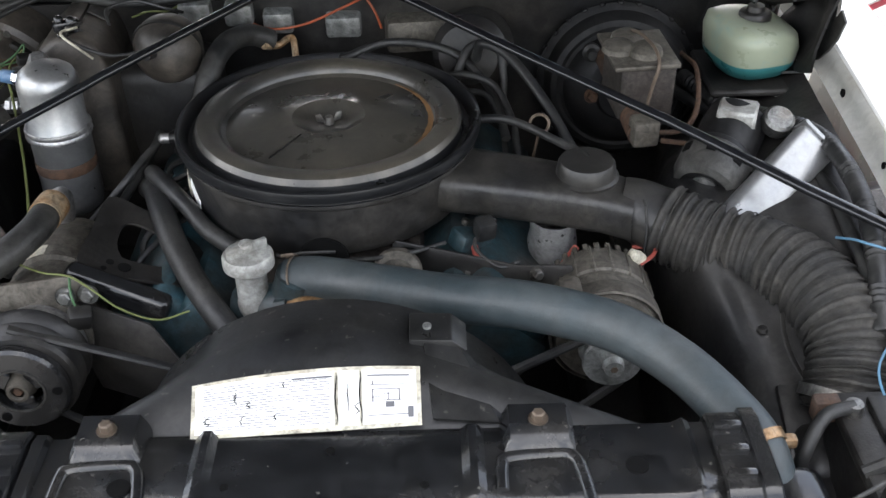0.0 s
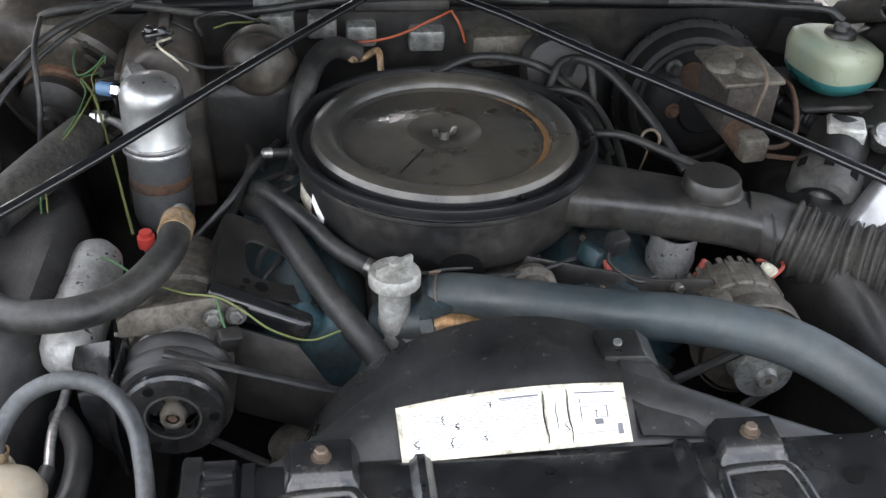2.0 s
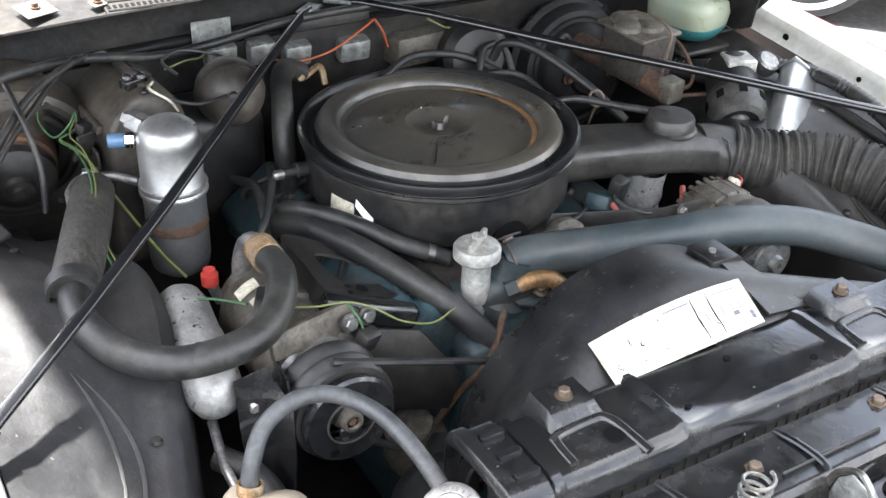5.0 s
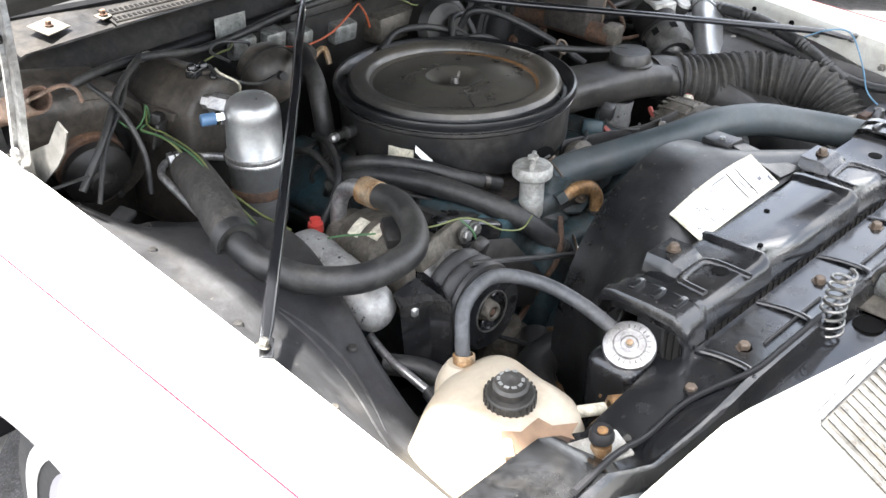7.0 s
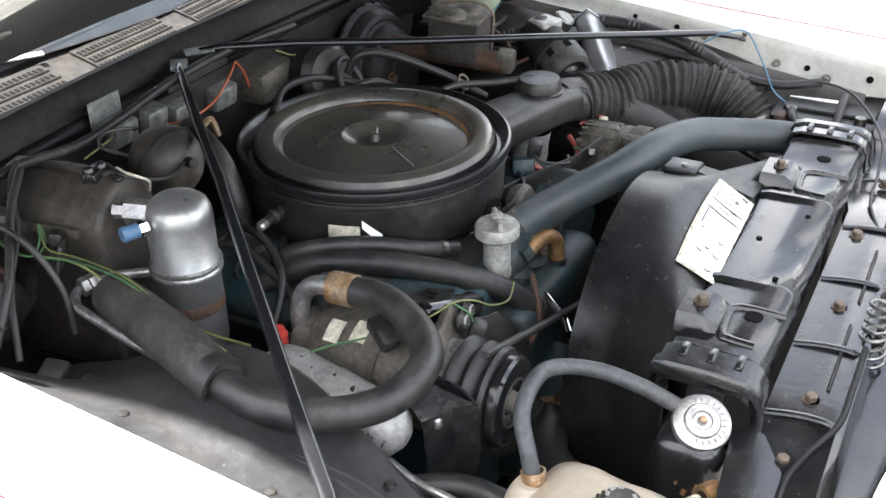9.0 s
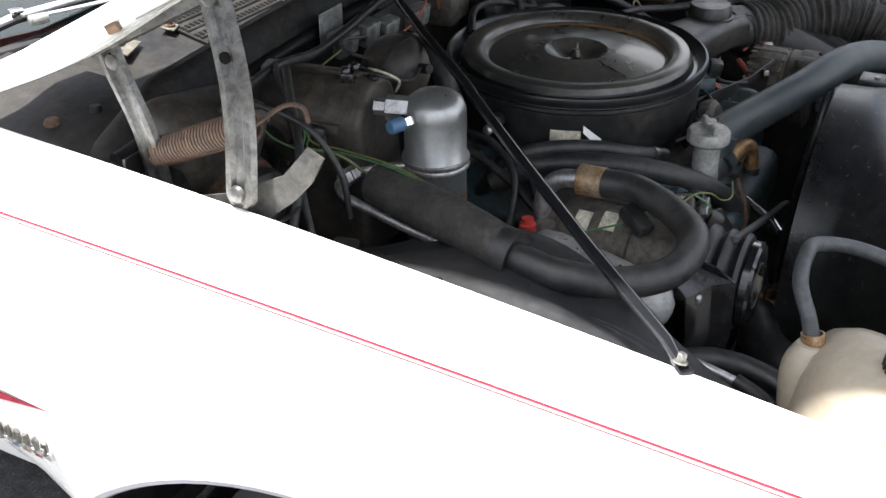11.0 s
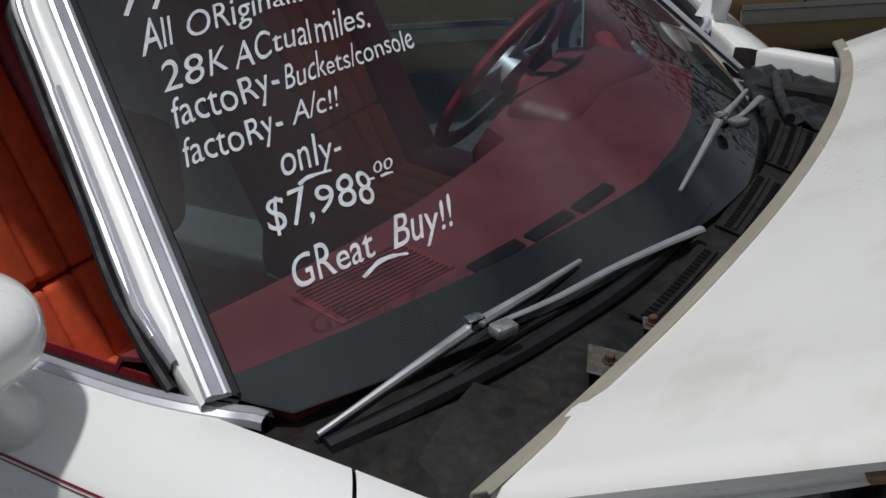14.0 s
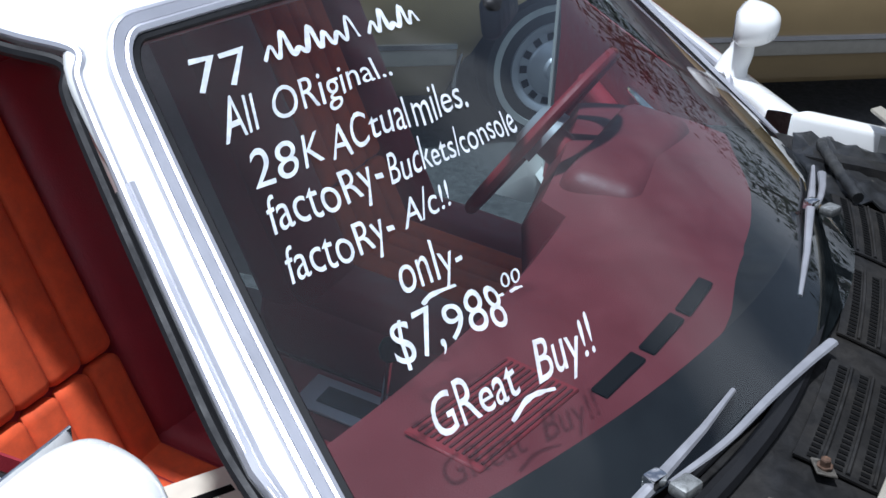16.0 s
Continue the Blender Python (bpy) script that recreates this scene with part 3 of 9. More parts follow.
    edge_rows = [[(s * (side_u(2.6, z) - 0.004), 2.596, z), (s * (side_u(2.6, z) - 0.03), 2.600, z), (s * (0.712 - 0.01 * z), 2.596, z), (s * (0.708 - 0.01 * z), 2.56, z)] for z in (0.22, 0.35, 0.5, 0.65, 0.8, 0.9, 0.965)]
    part("door_edge", grid_bm(edge_rows, 0.003), M_WHITE, door, "white trailing door edge")
    arm = part("armrest", box_bm(0.055, 0.50, 0.075, at(s * 0.685, 1.98, 0.73, 4), 0.022, 3), M_VINYL, door, "red vinyl armrest")
    part("pull_handle", tube_bm(spline([(s * 0.705, 1.72, 0.82), (s * 0.685, 1.78, 0.835), (s * 0.685, 1.88, 0.84), (s * 0.705, 1.94, 0.825)]), 0.009, 8), M_CHROME, door, "chrome door pull")
    part("lock_button", lathe_bm([(0, 0.02), (0.006, 0.018), (0.007, 0), (0, 0)], at(s * 0.70, 2.35, 0.972), 12), M_CHROME, door, "small chrome lock button")
    if s > 0:
        shift_new(before, 0.03, 0.018)
        # the driver door stands wide open on its front hinges
        pin = Vector((0.83, 0.06, 0))
        swing = Matrix.Translation(pin) @ Matrix.Rotation(radians(-56), 4, "Z") @ Matrix.Translation(-pin)
        for ob in [door] + list(door.children):
            ob.data.transform(swing)
        door["label"] = "white driver door standing open, red lining inside, window lowered"

# hood, raised on its hinges
HOOD_T = radians(27.3)


def hood_point(x, d, lift=0.0):
    """Place on the hood: x across, d along it from its rear corner towards the front."""
    k = 1 - (x / 0.785) ** 2
    x = x + 0.03 * max(0.0, x) / 0.785
    y0, z0 = 1.186 - 0.110 * k, 1.023 + 0.060 * k
    z_crown = 0.014 * math.sin(min(1, d / 1.46) * math.pi) * k
    return Vector((x, y0 - d * math.cos(HOOD_T) + (lift + z_crown) * math.sin(HOOD_T), z0 + d * math.sin(HOOD_T) + (lift + z_crown) * math.cos(HOOD_T)))


HX = [-0.785, -0.782, -0.772, -0.75, -0.70, -0.66, -0.62, -0.5, -0.35, -0.2, 0, 0.2, 0.35, 0.5, 0.62, 0.66, 0.70, 0.75, 0.772, 0.782, 0.785]
HD = [0.0, 0.006, 0.03, 0.08, 0.14, 0.2, 0.3, 0.4, 0.5, 0.6, 0.7, 0.8, 0.9, 1.0, 1.1, 1.2, 1.3, 1.4, 1.46]
rows = []
for d in HD:
    row = []
    for x in HX:
        e = 0.785 - abs(x)
        drop = -0.012 * max(0, 1 - e / 0.02) ** 2
        crease = 0.006 * math.exp(-((abs(x) - 0.66) / 0.03) ** 2)
        row.append(hood_point(x, d, drop + crease))
    rows.append(row)
hood = part("hood", grid_bm(rows, 0.0015), M_HOOD, car, "raised white hood with faint beige smears and scratches", 60)
for x0, d0, x1, d1 in ((-0.52, 0.30, -0.60, 0.36), (-0.47, 0.26, -0.50, 0.42), (-0.38, 0.34, -0.43, 0.40)):
    part("scratch", tube_bm([hood_point(x0 + (x1 - x0) * k / 8, d0 + (d1 - d0) * k / 8 + 0.003 * math.sin(k * 1.3), 0.0016) for k in range(9)], lambda f: 0.0003 + 0.0006 * math.sin(math.pi * f), 5, squash=0.5), M_LABEL, hood, "fine pale scratch")
for s in (-1, 1):
    rows = []
    for i in range(41):
        d = 0.01 + 1.44 * i / 40
        rise = min(1.0, d / 0.22)
        wob = 0.002 * math.sin(d * 9)
        deep = 0.017 + 0.011 * math.exp(-((d - 0.23) / 0.16) ** 2) + wob * rise
        p0, p1 = hood_point(s * 0.785, d, -0.012), hood_point(s * 0.783, d, -0.02)
        p2, p3 = hood_point(s * 0.774, d, -0.019 - 0.2 * deep), hood_point(s * 0.768, d, -0.016 - 0.75 * deep)
        p4, p5 = hood_point(s * 0.772, d, -0.012 - deep), hood_point(s * 0.70, d, -0.016 - deep)
        rows.append([p0, p1, p2, p3, p4, p5])
    part("hood_side_flange", grid_bm(rows), M_WHITE, hood, "creased white side flange")
    for d, ln in ((0.33, 0.02),):
        p = hood_point(s * 0.778, d, -0.026)
        part("rubber_stop", box_bm(0.008, 0.022, 0.014, Matrix.Translation(p) @ at(0, 0, 0, -27.3), 0.003), M_STAIN, hood, "rusty clip")
    # flat strips of darker paint put the shade into the pressed grooves
    for d0, d1 in ((0.12, 0.29), (0.36, 0.62), (0.7, 1.0)):
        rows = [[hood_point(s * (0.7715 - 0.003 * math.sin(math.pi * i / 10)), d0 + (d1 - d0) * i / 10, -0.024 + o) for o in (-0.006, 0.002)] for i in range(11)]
        part("flange_groove", grid_bm(rows, 0.001), M_INNER_GROOVE, hood)
# inner hood panel
rows = [[hood_point(x, d, -0.026 - 0.008 * math.sin(x * 9) * math.sin(d * 8)) for x in (-0.75, -0.5, -0.3, -0.1, 0.1, 0.3, 0.5, 0.75)] for d in HD[2:]]
part("hood_underside", grid_bm(rows, 0.002), M_PAD, hood, "dark pad under the hood")
part("rear_edge_trim", grid_bm([[hood_point(x, -0.010, -0.006), hood_point(x, -0.013, 0.001), hood_point(x, -0.010, 0.0045), hood_point(x, 0.008, 0.0045), hood_point(x, 0.010, 0.001)] for x in [-0.787 + 1.574 * i / 40 for i in range(41)]], 0.002), M_MOULD, hood, "grey-beige rear edge moulding")

# hinges with their springs
for s in (-1, 1):
    before = {ob.name for ob in bpy.data.objects}
    hinge = part("hood_hinge", prism_bm([(-0.03, -0.004), (0.03, -0.004), (0.03, 0.0), (-0.03, 0.0)], 0.004, at(s * 0.70, 0.72, 0.9), 0.0), M_HINGE, car, "worn steel hood hinge with coil spring")

    def strap(pts, w, name):
        rows = []
        path = spline(pts, 10)
        for i, p in enumerate(path):
            t = (path[min(i + 1, len(path) - 1)] - path[max(i - 1, 0)]).normalized()
            n = Vector((s, 0, 0))
            b = t.cross(n).normalized()
            ww = w * (1.0 if 0 < i < len(path) - 1 else 0.7)
            rows.append([p + b * ww - n * 0.008, p + b * (ww - 0.004) - n * 0.001, p + b * (ww * 0.45), p + n * -0.005 + b * ww * 0.25, p + n * -0.005 - b * ww * 0.25, p - b * (ww * 0.45), p - b * (ww - 0.004) - n * 0.001, p - b * ww - n * 0.008])
        return part(name, grid_bm(rows, 0.003), M_HINGE, hinge, "pressed steel hinge arm")

    strap([(s * 0.742, 0.770, 1.215), (s * 0.745, 0.757, 1.18), (s * 0.752, 0.740, 1.11), (s * 0.757, 0.735, 1.04), (s * 0.763, 0.740, 0.945)], 0.0225, "front_arm")
    strap([(s * 0.740, 0.94, 1.11), (s * 0.738, 0.930, 1.07), (s * 0.730, 0.910, 0.995), (s * 0.722, 0.905, 0.92), (s * 0.715, 0.905, 0.86)], 0.02, "rear_arm")
    for p in ((s * 0.746, 0.762, 1.194), (s * 0.766, 0.739, 0.962), (s * 0.739, 0.930, 1.088)):
        part("rivet", lathe_bm([(0, 0.003), (0.006, 0.003), (0.010, 0.0015), (0.011, -0.004), (0, -0.004)], along(p, Vector(p) + Vector((s, 0, 0))), 20), M_HINGE, hinge)
    part("arm_hole", lathe_bm([(0, 0.002), (0.007, 0.002), (0.007, -0.002), (0, -0.002)], along((s * 0.7535, 0.742, 1.13), (s * 1.0, 0.742, 1.13)), 16), M_BACKING_HOLE, hinge)
    # upper flange along the hood
    part("hood_bracket", grid_bm([[hood_point(s * 0.745, d, -0.030), hood_point(s * 0.742, d, -0.046), hood_point(s * 0.72, d, -0.049)] for d in (0.22, 0.3, 0.42, 0.5, 0.6, 0.7)], 0.003), M_HINGE, hinge)
    coil = []
    a0, a1 = Vector((s * 0.71, 0.903, 0.959)), Vector((s * 0.71, 0.748, 1.029))
    ax = (a1 - a0).normalized()
    e1 = ax.cross(Vector((0, 0, 1))).normalized()
    e2 = ax.cross(e1)
    turns, n = 30, 30 * 12
    for i in range(n + 1):
        a = 2 * math.pi * turns * i / n
        coil.append(a0 + (a1 - a0) * (i / n) + 0.0185 * (math.cos(a) * e1 + math.sin(a) * e2))
    hook = [coil[-1] + Vector((0, -0.006, 0.005)), coil[-1] + Vector((0, -0.02, 0.012)), Vector((s * 0.695, 0.71, 1.055)), Vector((s * 0.68, 0.694, 1.05)), Vector((s * 0.675, 0.69, 1.03))]
    part("spring", tube_bm(coil, 0.0029, 6), M_SPRING if s < 0 else M_BLACK_DUSTY, hinge, "rusty coil spring")
    part("spring_hook", tube_bm(spline([coil[-1]] + hook), 0.0032, 6), M_SPRING if s < 0 else M_BLACK_DUSTY, hinge, "rusty spring hook")
    part("base_plate", prism_bm([(0.675, 0.955), (0.648, 0.985), (0.63, 1.02), (0.652, 1.03), (0.69, 0.985), (0.78, 0.94), (0.90, 0.90), (0.90, 0.86), (0.74, 0.90)], 0.003, Matrix(((0, 0, s, s * 0.733), (1, 0, 0, 0), (0, 1, 0, 0), (0, 0, 0, 1))), 0.0), M_PLATE, hinge, "bare steel hinge bracket")
    if s > 0:
        shift_new(before, 0.03, 0.0)

# cowl
def cowl_z(y, x):
    return 0.962 - 0.02 * math.cos((y - 1.02) * 14) - 0.03 * x * x


rows = []
for i in range(15):
    y = 0.97 + 0.36 * i / 14
    rows.append([(x, y + 0.18 * (x / 0.75) ** 2 * (y - 0.97) / 0.36, cowl_z(y, x) + 0.005 * noise.noise((x * 6, y * 9, 0))) for x in [-0.748 + 1.496 * k / 30 for k in range(31)]])
cowl = part("cowl_panel", grid_bm(rows, 0.004), M_COWL, car, "grimy black cowl panel with louvred vents")
part("firewall_top", grid_bm([[(x, 0.985, 0.945 - 0.03 * x * x), (x, 0.97, 0.955 - 0.03 * x * x), (x, 0.955, 0.952 - 0.03 * x * x), (x, 0.95, 0.93), (x, 0.95, 0.60)] for x in [-0.748 + 1.496 * k / 16 for k in range(17)]], 0.004), M_BLACK_DUSTY, car, "black firewall")
part("cowl_lip", grid_bm([[(x, y, 0.935 + (z - 0.935) * (1 - 0.75 * max(0.0, (abs(x) - 0.60) / 0.148)) - 0.045 * x * x) for y, z in ((0.952, 0.93), (0.956, 0.955), (0.966, 0.962), (0.974, 0.985), (0.985, 1.010), (0.996, 1.018), (1.010, 1.017), (1.022, 1.005), (1.035, 0.968))] for x in [-0.748 + 1.496 * k / 30 for k in range(31)]], 0.003), M_COWL, car, "raised dusty black cowl lip")
part("cowl_seal", tube_bm([(x, 0.962, 0.966 - 0.045 * x * x) for x in [-0.73 + 1.46 * k / 40 for k in range(41)]], 0.011, 10), M_SEAL, car, "black rubber hood seal on the cowl lip")
for s in (-1, 1):
    rows = []
    for y, z, xi in ((0.80, 0.845, 0.722), (0.82, 0.868, 0.715), (0.86, 0.893, 0.700), (0.90, 0.912, 0.675), (0.93, 0.924, 0.635), (0.95, 0.928, 0.57), (1.0, 0.938, 0.57), (1.05, 0.945, 0.57), (1.1, 0.950, 0.57), (1.2, 0.955, 0.57), (1.3, 0.955, 0.57)):
        w = (0.742 - xi) / 0.172
        rows.append([(s * 0.750, y, z - 0.03), (s * 0.742, y, z - 0.004), (s * (0.742 - 0.022 * w), y, z + 0.002), (s * (0.742 - 0.062 * w), y, z + (0.012 + 0.004 * math.sin(y * 40)) * w), (s * (0.742 - 0.112 * w), y, z + 0.028 * w), (s * (0.742 - 0.162 * w), y, z + 0.030 * w), (s * xi, y, z - 0.02 - 0.04 * w)])
    part("cowl_side", grid_bm(rows, 0.004), M_COWL, car, "dusty dark panel between cowl and fender")
    for x, y, z, r in ((0.66, 0.98, 0.953, 0.010), (0.70, 1.10, 0.957, 0.012), (0.655, 1.06, 0.968, 0.008)):
        part("plug", lathe_bm([(0, 0.006), (r * 0.8, 0.005), (r, 0.0), (r, -0.006), (0, -0.006)], at(s * x, y, z), 16), M_RUST if r > 0.011 else M_SEAL, car)
rows = []
for a in range(19):
    x = 0.44 + 0.28 * a / 18
    rows.append([(x, 1.10 + 0.20 * b / 12 + 0.10 * (x - 0.44), 0.958 + 0.013 * noise.noise((x * 22, b * 0.55, 4)) + 0.010 * abs(math.sin(b * 1.1 + x * 30)) + 0.02 * b / 12) for b in range(13)])
part("cowl_sheet", grid_bm(rows, 0.003), M_SHROUD, car, "crumpled glossy black sheet at the end of the cowl", 60)
part("cowl_cable", tube_bm(spline([(0.42, 1.19, 0.985), (0.50, 1.225, 0.992), (0.58, 1.25, 0.99), (0.66, 1.27, 0.985), (0.73, 1.26, 0.97)]), lambda f: 0.010 + 0.001 * math.sin(f * 260), 10), M_RUBBER, car, "black corrugated cable on the cowl")
# louvred vents, flush with the cowl
def cowl_point(x, y, up=0.0):
    return Vector((x, y + 0.18 * (x / 0.75) ** 2 * (y - 0.97) / 0.36, cowl_z(y, x) + 0.006 + up))


for cx, y0, n, wd in ((-0.24, 1.05, 5, 0.22), (0.05, 1.05, 5, 0.22), (0.33, 1.06, 5, 0.22)):
    vent = part("cowl_vent", grid_bm([[cowl_point(cx - wd / 2 + wd * i / 6, y0 - 0.005 + 0.14 * j / 6) for i in range(7)] for j in range(7)], 0.003), M_COWL, car, "black cowl vent with perforated slots")
    for k in range(n):
        yy = y0 + 0.012 + 0.128 * k / n
        part("louvre", tube_bm([cowl_point(cx - wd * 0.48 + wd * 0.96 * i / 6, yy - 0.006, 0.001) for i in range(7)], 0.0028, 6), M_COWL, vent)
        for j in range(int(wd / 0.0105)):
            xx = cx - wd / 2 + 0.008 + j * 0.0105
            q = cowl_point(xx, yy + 0.004, 0.0008)
            part("slot", box_bm(0.0062, 0.0105, 0.001, Matrix.Translation(q) @ at(0, 0, 0, 12), 0, 1), M_BACKING_HOLE, vent, smooth=0)
# cowl bits: rusty tabs, hose, seal run
part("cowl_hose", tube_bm(spline([(-0.573, 1.33, 0.978), (-0.50, 1.315, 0.98), (-0.423, 1.292, 0.982), (-0.35, 1.27, 0.984), (-0.287, 1.25, 0.986), (-0.17, 1.235, 0.987), (-0.062, 1.23, 0.988), (0.10, 1.20, 0.986), (0.226, 1.205, 0.984)]), 0.0055, 8), M_SEAL, car, "black washer hose lying on the cowl")
for p, w in (((-0.39, 1.255, 0.974), 0.035), ((-0.461, 1.19, 0.974), 0.06), ((-0.357, 1.175, 0.974), 0.028)):
    tab = part("mounting_tab", box_bm(w, w * 0.85, 0.003, at(*p, 12, 0, 20), 0.001, 1), M_CASTALU, car, "rusty metal tab")
    hexbolt((p[0], p[1], p[2] + 0.002), (0, 0, 1), tab, M_RUST, 0.006)
part("lower_glass_seal", tube_bm(spline([(-0.73, 1.39, 0.965), (-0.6, 1.325, 0.975), (-0.45, 1.27, 0.98), (-0.25, 1.225, 0.985), (0, 1.21, 0.99), (0.25, 1.225, 0.985), (0.45, 1.27, 0.98), (0.6, 1.325, 0.975), (0.73, 1.39, 0.965)]), 0.012, 8), M_SEAL, car, "black rubber seal along the windshield base")

# windshield
def glass_edge(s, t):
    """Side edge of the glass, t from 0 at the cowl to 1 at the roof."""
    if s < 0:
        f0, f1, sag = Vector((-0.745, 1.497, 0.992)), Vector((-0.460, 1.970, 1.337)), Vector((0.004, -0.012, -0.047))
    else:
        f0, f1, sag = Vector((0.745, 1.36, 0.955)), Vector((0.60, 1.80, 1.335)), Vector((0, 0, 0))
    return f0 + (f1 - f0) * t + sag * (4 * t * (1 - t))


def shield_flat(u, t):
    c = Vector((0, 1.221 + 0.630 * t, 1.013 + 0.346 * t + 0.05 * t * (1 - t)))
    p, q = glass_edge(-1, t), glass_edge(1, t)
    return c + (q - p) * (u / 2) + ((p + q) / 2 - c) * (u * u)


def shield_point(u, t, off=0.0):
    """u from -1 to 1 across, t from 0 at the base to 1 at the top; off metres out of the glass."""
    p = shield_flat(u, t)
    if off:
        p = p + shield_normal(u, t) * off
    return p


def shield_normal(u, t):
    du = shield_flat(u + 0.01, t) - shield_flat(u - 0.01, t)
    dt = shield_flat(u, t + 0.01) - shield_flat(u, t - 0.01)
    return du.cross(dt).normalized()


def glass_low(u):
    return -0.06 + 0.09 * max(0.0, (abs(u) - 0.945) / 0.055)


rows = [[shield_point(-1 + 2 * k / 32, glass_low(-1 + 2 * k / 32) * (1 - i / 20) + i / 20) for k in range(33)] for i in range(21)]
shield = part("windshield", grid_bm(rows), G_SHIELD, car, "tinted windshield with white hand-painted sale writing", 60)
shield.visible_shadow = False
if shield.data.polygons[100].normal.z < 0:
    shield.data.flip_normals()
rows = [[shield_point(-1 + 2 * k / 32, glass_low(-1 + 2 * k / 32) * (1 - f) + 0.075 * f, -0.004) for k in range(33)] for f in (0.0, 0.4, 0.8, 1.0)]
part("shade_band", grid_bm(rows, 0.001), M_SEAL, shield, "black band along the glass base")

# frame round the glass: one moulding over both pillars and the roof edge, with rounded corners
outline = []
CU, CT = 0.07, 0.07
for i in range(24):
    outline.append((-1.0, 0.02 + (1 - CT - 0.02) * i / 24))
for i in range(9):
    a = math.pi / 2 * i / 8
    outline.append((-1 + CU * (1 - math.cos(a)), 1 - CT + CT * math.sin(a)))
for i in range(1, 24):
    outline.append((-1 + CU + (2 - 2 * CU) * i / 24, 1.0))
for i in range(9):
    a = math.pi / 2 * (1 - i / 8)
    outline.append((1 - CU * (1 - math.cos(a)), 1 - CT + CT * math.sin(a)))
for i in range(1, 25):
    outline.append((1.0, 1 - CT - (1 - CT + 0.03) * i / 24))
FRAME = []
pp = [shield_flat(u, t) for u, t in outline]
for i, (u, t) in enumerate(outline):
    tg = (pp[min(i + 1, len(pp) - 1)] - pp[max(i - 1, 0)]).normalized()
    nm = shield_normal(u * 0.96, t)
    side = nm.cross(tg).normalized()
    if side.dot(pp[i] - shield_flat(0, 0.5)) < 0:
        side = -side
    nm = tg.cross(side).normalized()
    if nm.z < 0:
        nm = -nm
    # how much of this place is pillar rather than roof edge
    FRAME.append((pp[i], side, nm, abs(tg.z) / (abs(tg.z) + abs(tg.x) + 1e-6)))


def frame_skin(sec, i0=0, i1=None):
    rows = []
    for i, (p, side, nm, k) in list(enumerate(FRAME))[i0:i1]:
        g = min(1.0, 0.12 + 0.88 * i / 7)
        rows.append([p + side * (o if o < 0.026 else 0.026 + (o - 0.026) * g) + nm * l for o, l in sec])
    return grid_bm(rows)


surround = part("windshield_frame", frame_skin(((-0.012, -0.004), (-0.010, -0.012), (0.02, -0.03), (0.05, -0.045), (0.06, -0.03), (0.058, -0.008), (0.05, 0.0), (0.024, 0.005), (0.02, 0.003), (-0.006, 0.003), (-0.012, -0.004))), M_WHITE, car, "white windshield pillars and header with bright mouldings")
part("rubber_line", frame_skin(((-0.014, 0.001), (-0.012, 0.004), (-0.005, 0.0045), (-0.004, 0.001))), M_SEAL, surround, "thin black glass seal")
part("inner_moulding", frame_skin(((-0.005, 0.002), (-0.004, 0.0075), (0.001, 0.0105), (0.004, 0.0095), (0.0045, 0.0075), (0.0055, 0.0095), (0.016, 0.0125), (0.0165, 0.0105), (0.0175, 0.0125), (0.022, 0.0115), (0.0245, 0.007), (0.025, 0.003))), M_BRIGHT, surround, "bright stepped windshield moulding", 25)
n_side = 28
for s, i0, i1 in ((-1, 3, 21), (1, len(FRAME) - 21, None)):
    part("outer_moulding", frame_skin(((0.044, 0.001), (0.045, 0.007), (0.05, 0.0085), (0.0515, 0.006), (0.053, 0.0075), (0.059, 0.004), (0.062, -0.004), (0.061, -0.012)), i0, i1), M_BRIGHT, surround, "bright outer pillar moulding", 25)
    part("door_seal", frame_skin(((0.058, -0.006), (0.063, -0.007), (0.068, -0.014), (0.071, -0.026), (0.062, -0.04), (0.05, -0.045)), i0, i1), M_SEAL, surround, "black door opening seal")


for s, i0, i1 in ((-1, 19, 33), (1, len(FRAME) - 33, len(FRAME) - 19)):
    part("corner_fillet", tube_bm([q + side * 0.05 + nm * -0.010 for q, side, nm, k in FRAME[i0:i1]], lambda f: 0.004 + 0.011 * math.sin(math.pi * f), 10), M_WHITE, surround)


# roof panel with side rails
def rail(s, f):
    """Roof side edge from the windshield corner rearwards."""
    i = n_side - 1 if s < 0 else len(FRAME) - n_side
    p, side, nm, k = FRAME[i]
    a = p + side * 0.052
    b = Vector((s * 0.61, 3.05, 1.31))
    return Vector((a.x + (b.x - a.x) * f, a.y + (b.y - a.y) * f, a.z + (b.z - a.z) * f + 0.045 * math.sin(math.pi * f ** 0.8)))


rows = []
for i in range(13):
    f = i / 12
    p, q = rail(-1, f), rail(1, f)
    row = []
    for k in range(29):
        u = -1 + 2 * k / 28
        m = p.lerp(q, (u + 1) / 2)
        lift = 0.035 * (1 - u * u) + 0.012 * (1 - abs(u) ** 8)
        front = shield_flat(u * 0.97, 1.0) + shield_normal(u * 0.97, 1.0) * 0.001 + Vector((0, 0.016, 0.006))
        g = (1 - f) ** 3 * (1 - abs(u) ** 6)
        row.append(Vector((m.x, m.y, m.z + lift)).lerp(Vector((m.x, front.y, front.z)), g))
    rows.append(row)
part("roof", grid_bm(rows, 0.006), M_WHITE, car, "white roof panel")
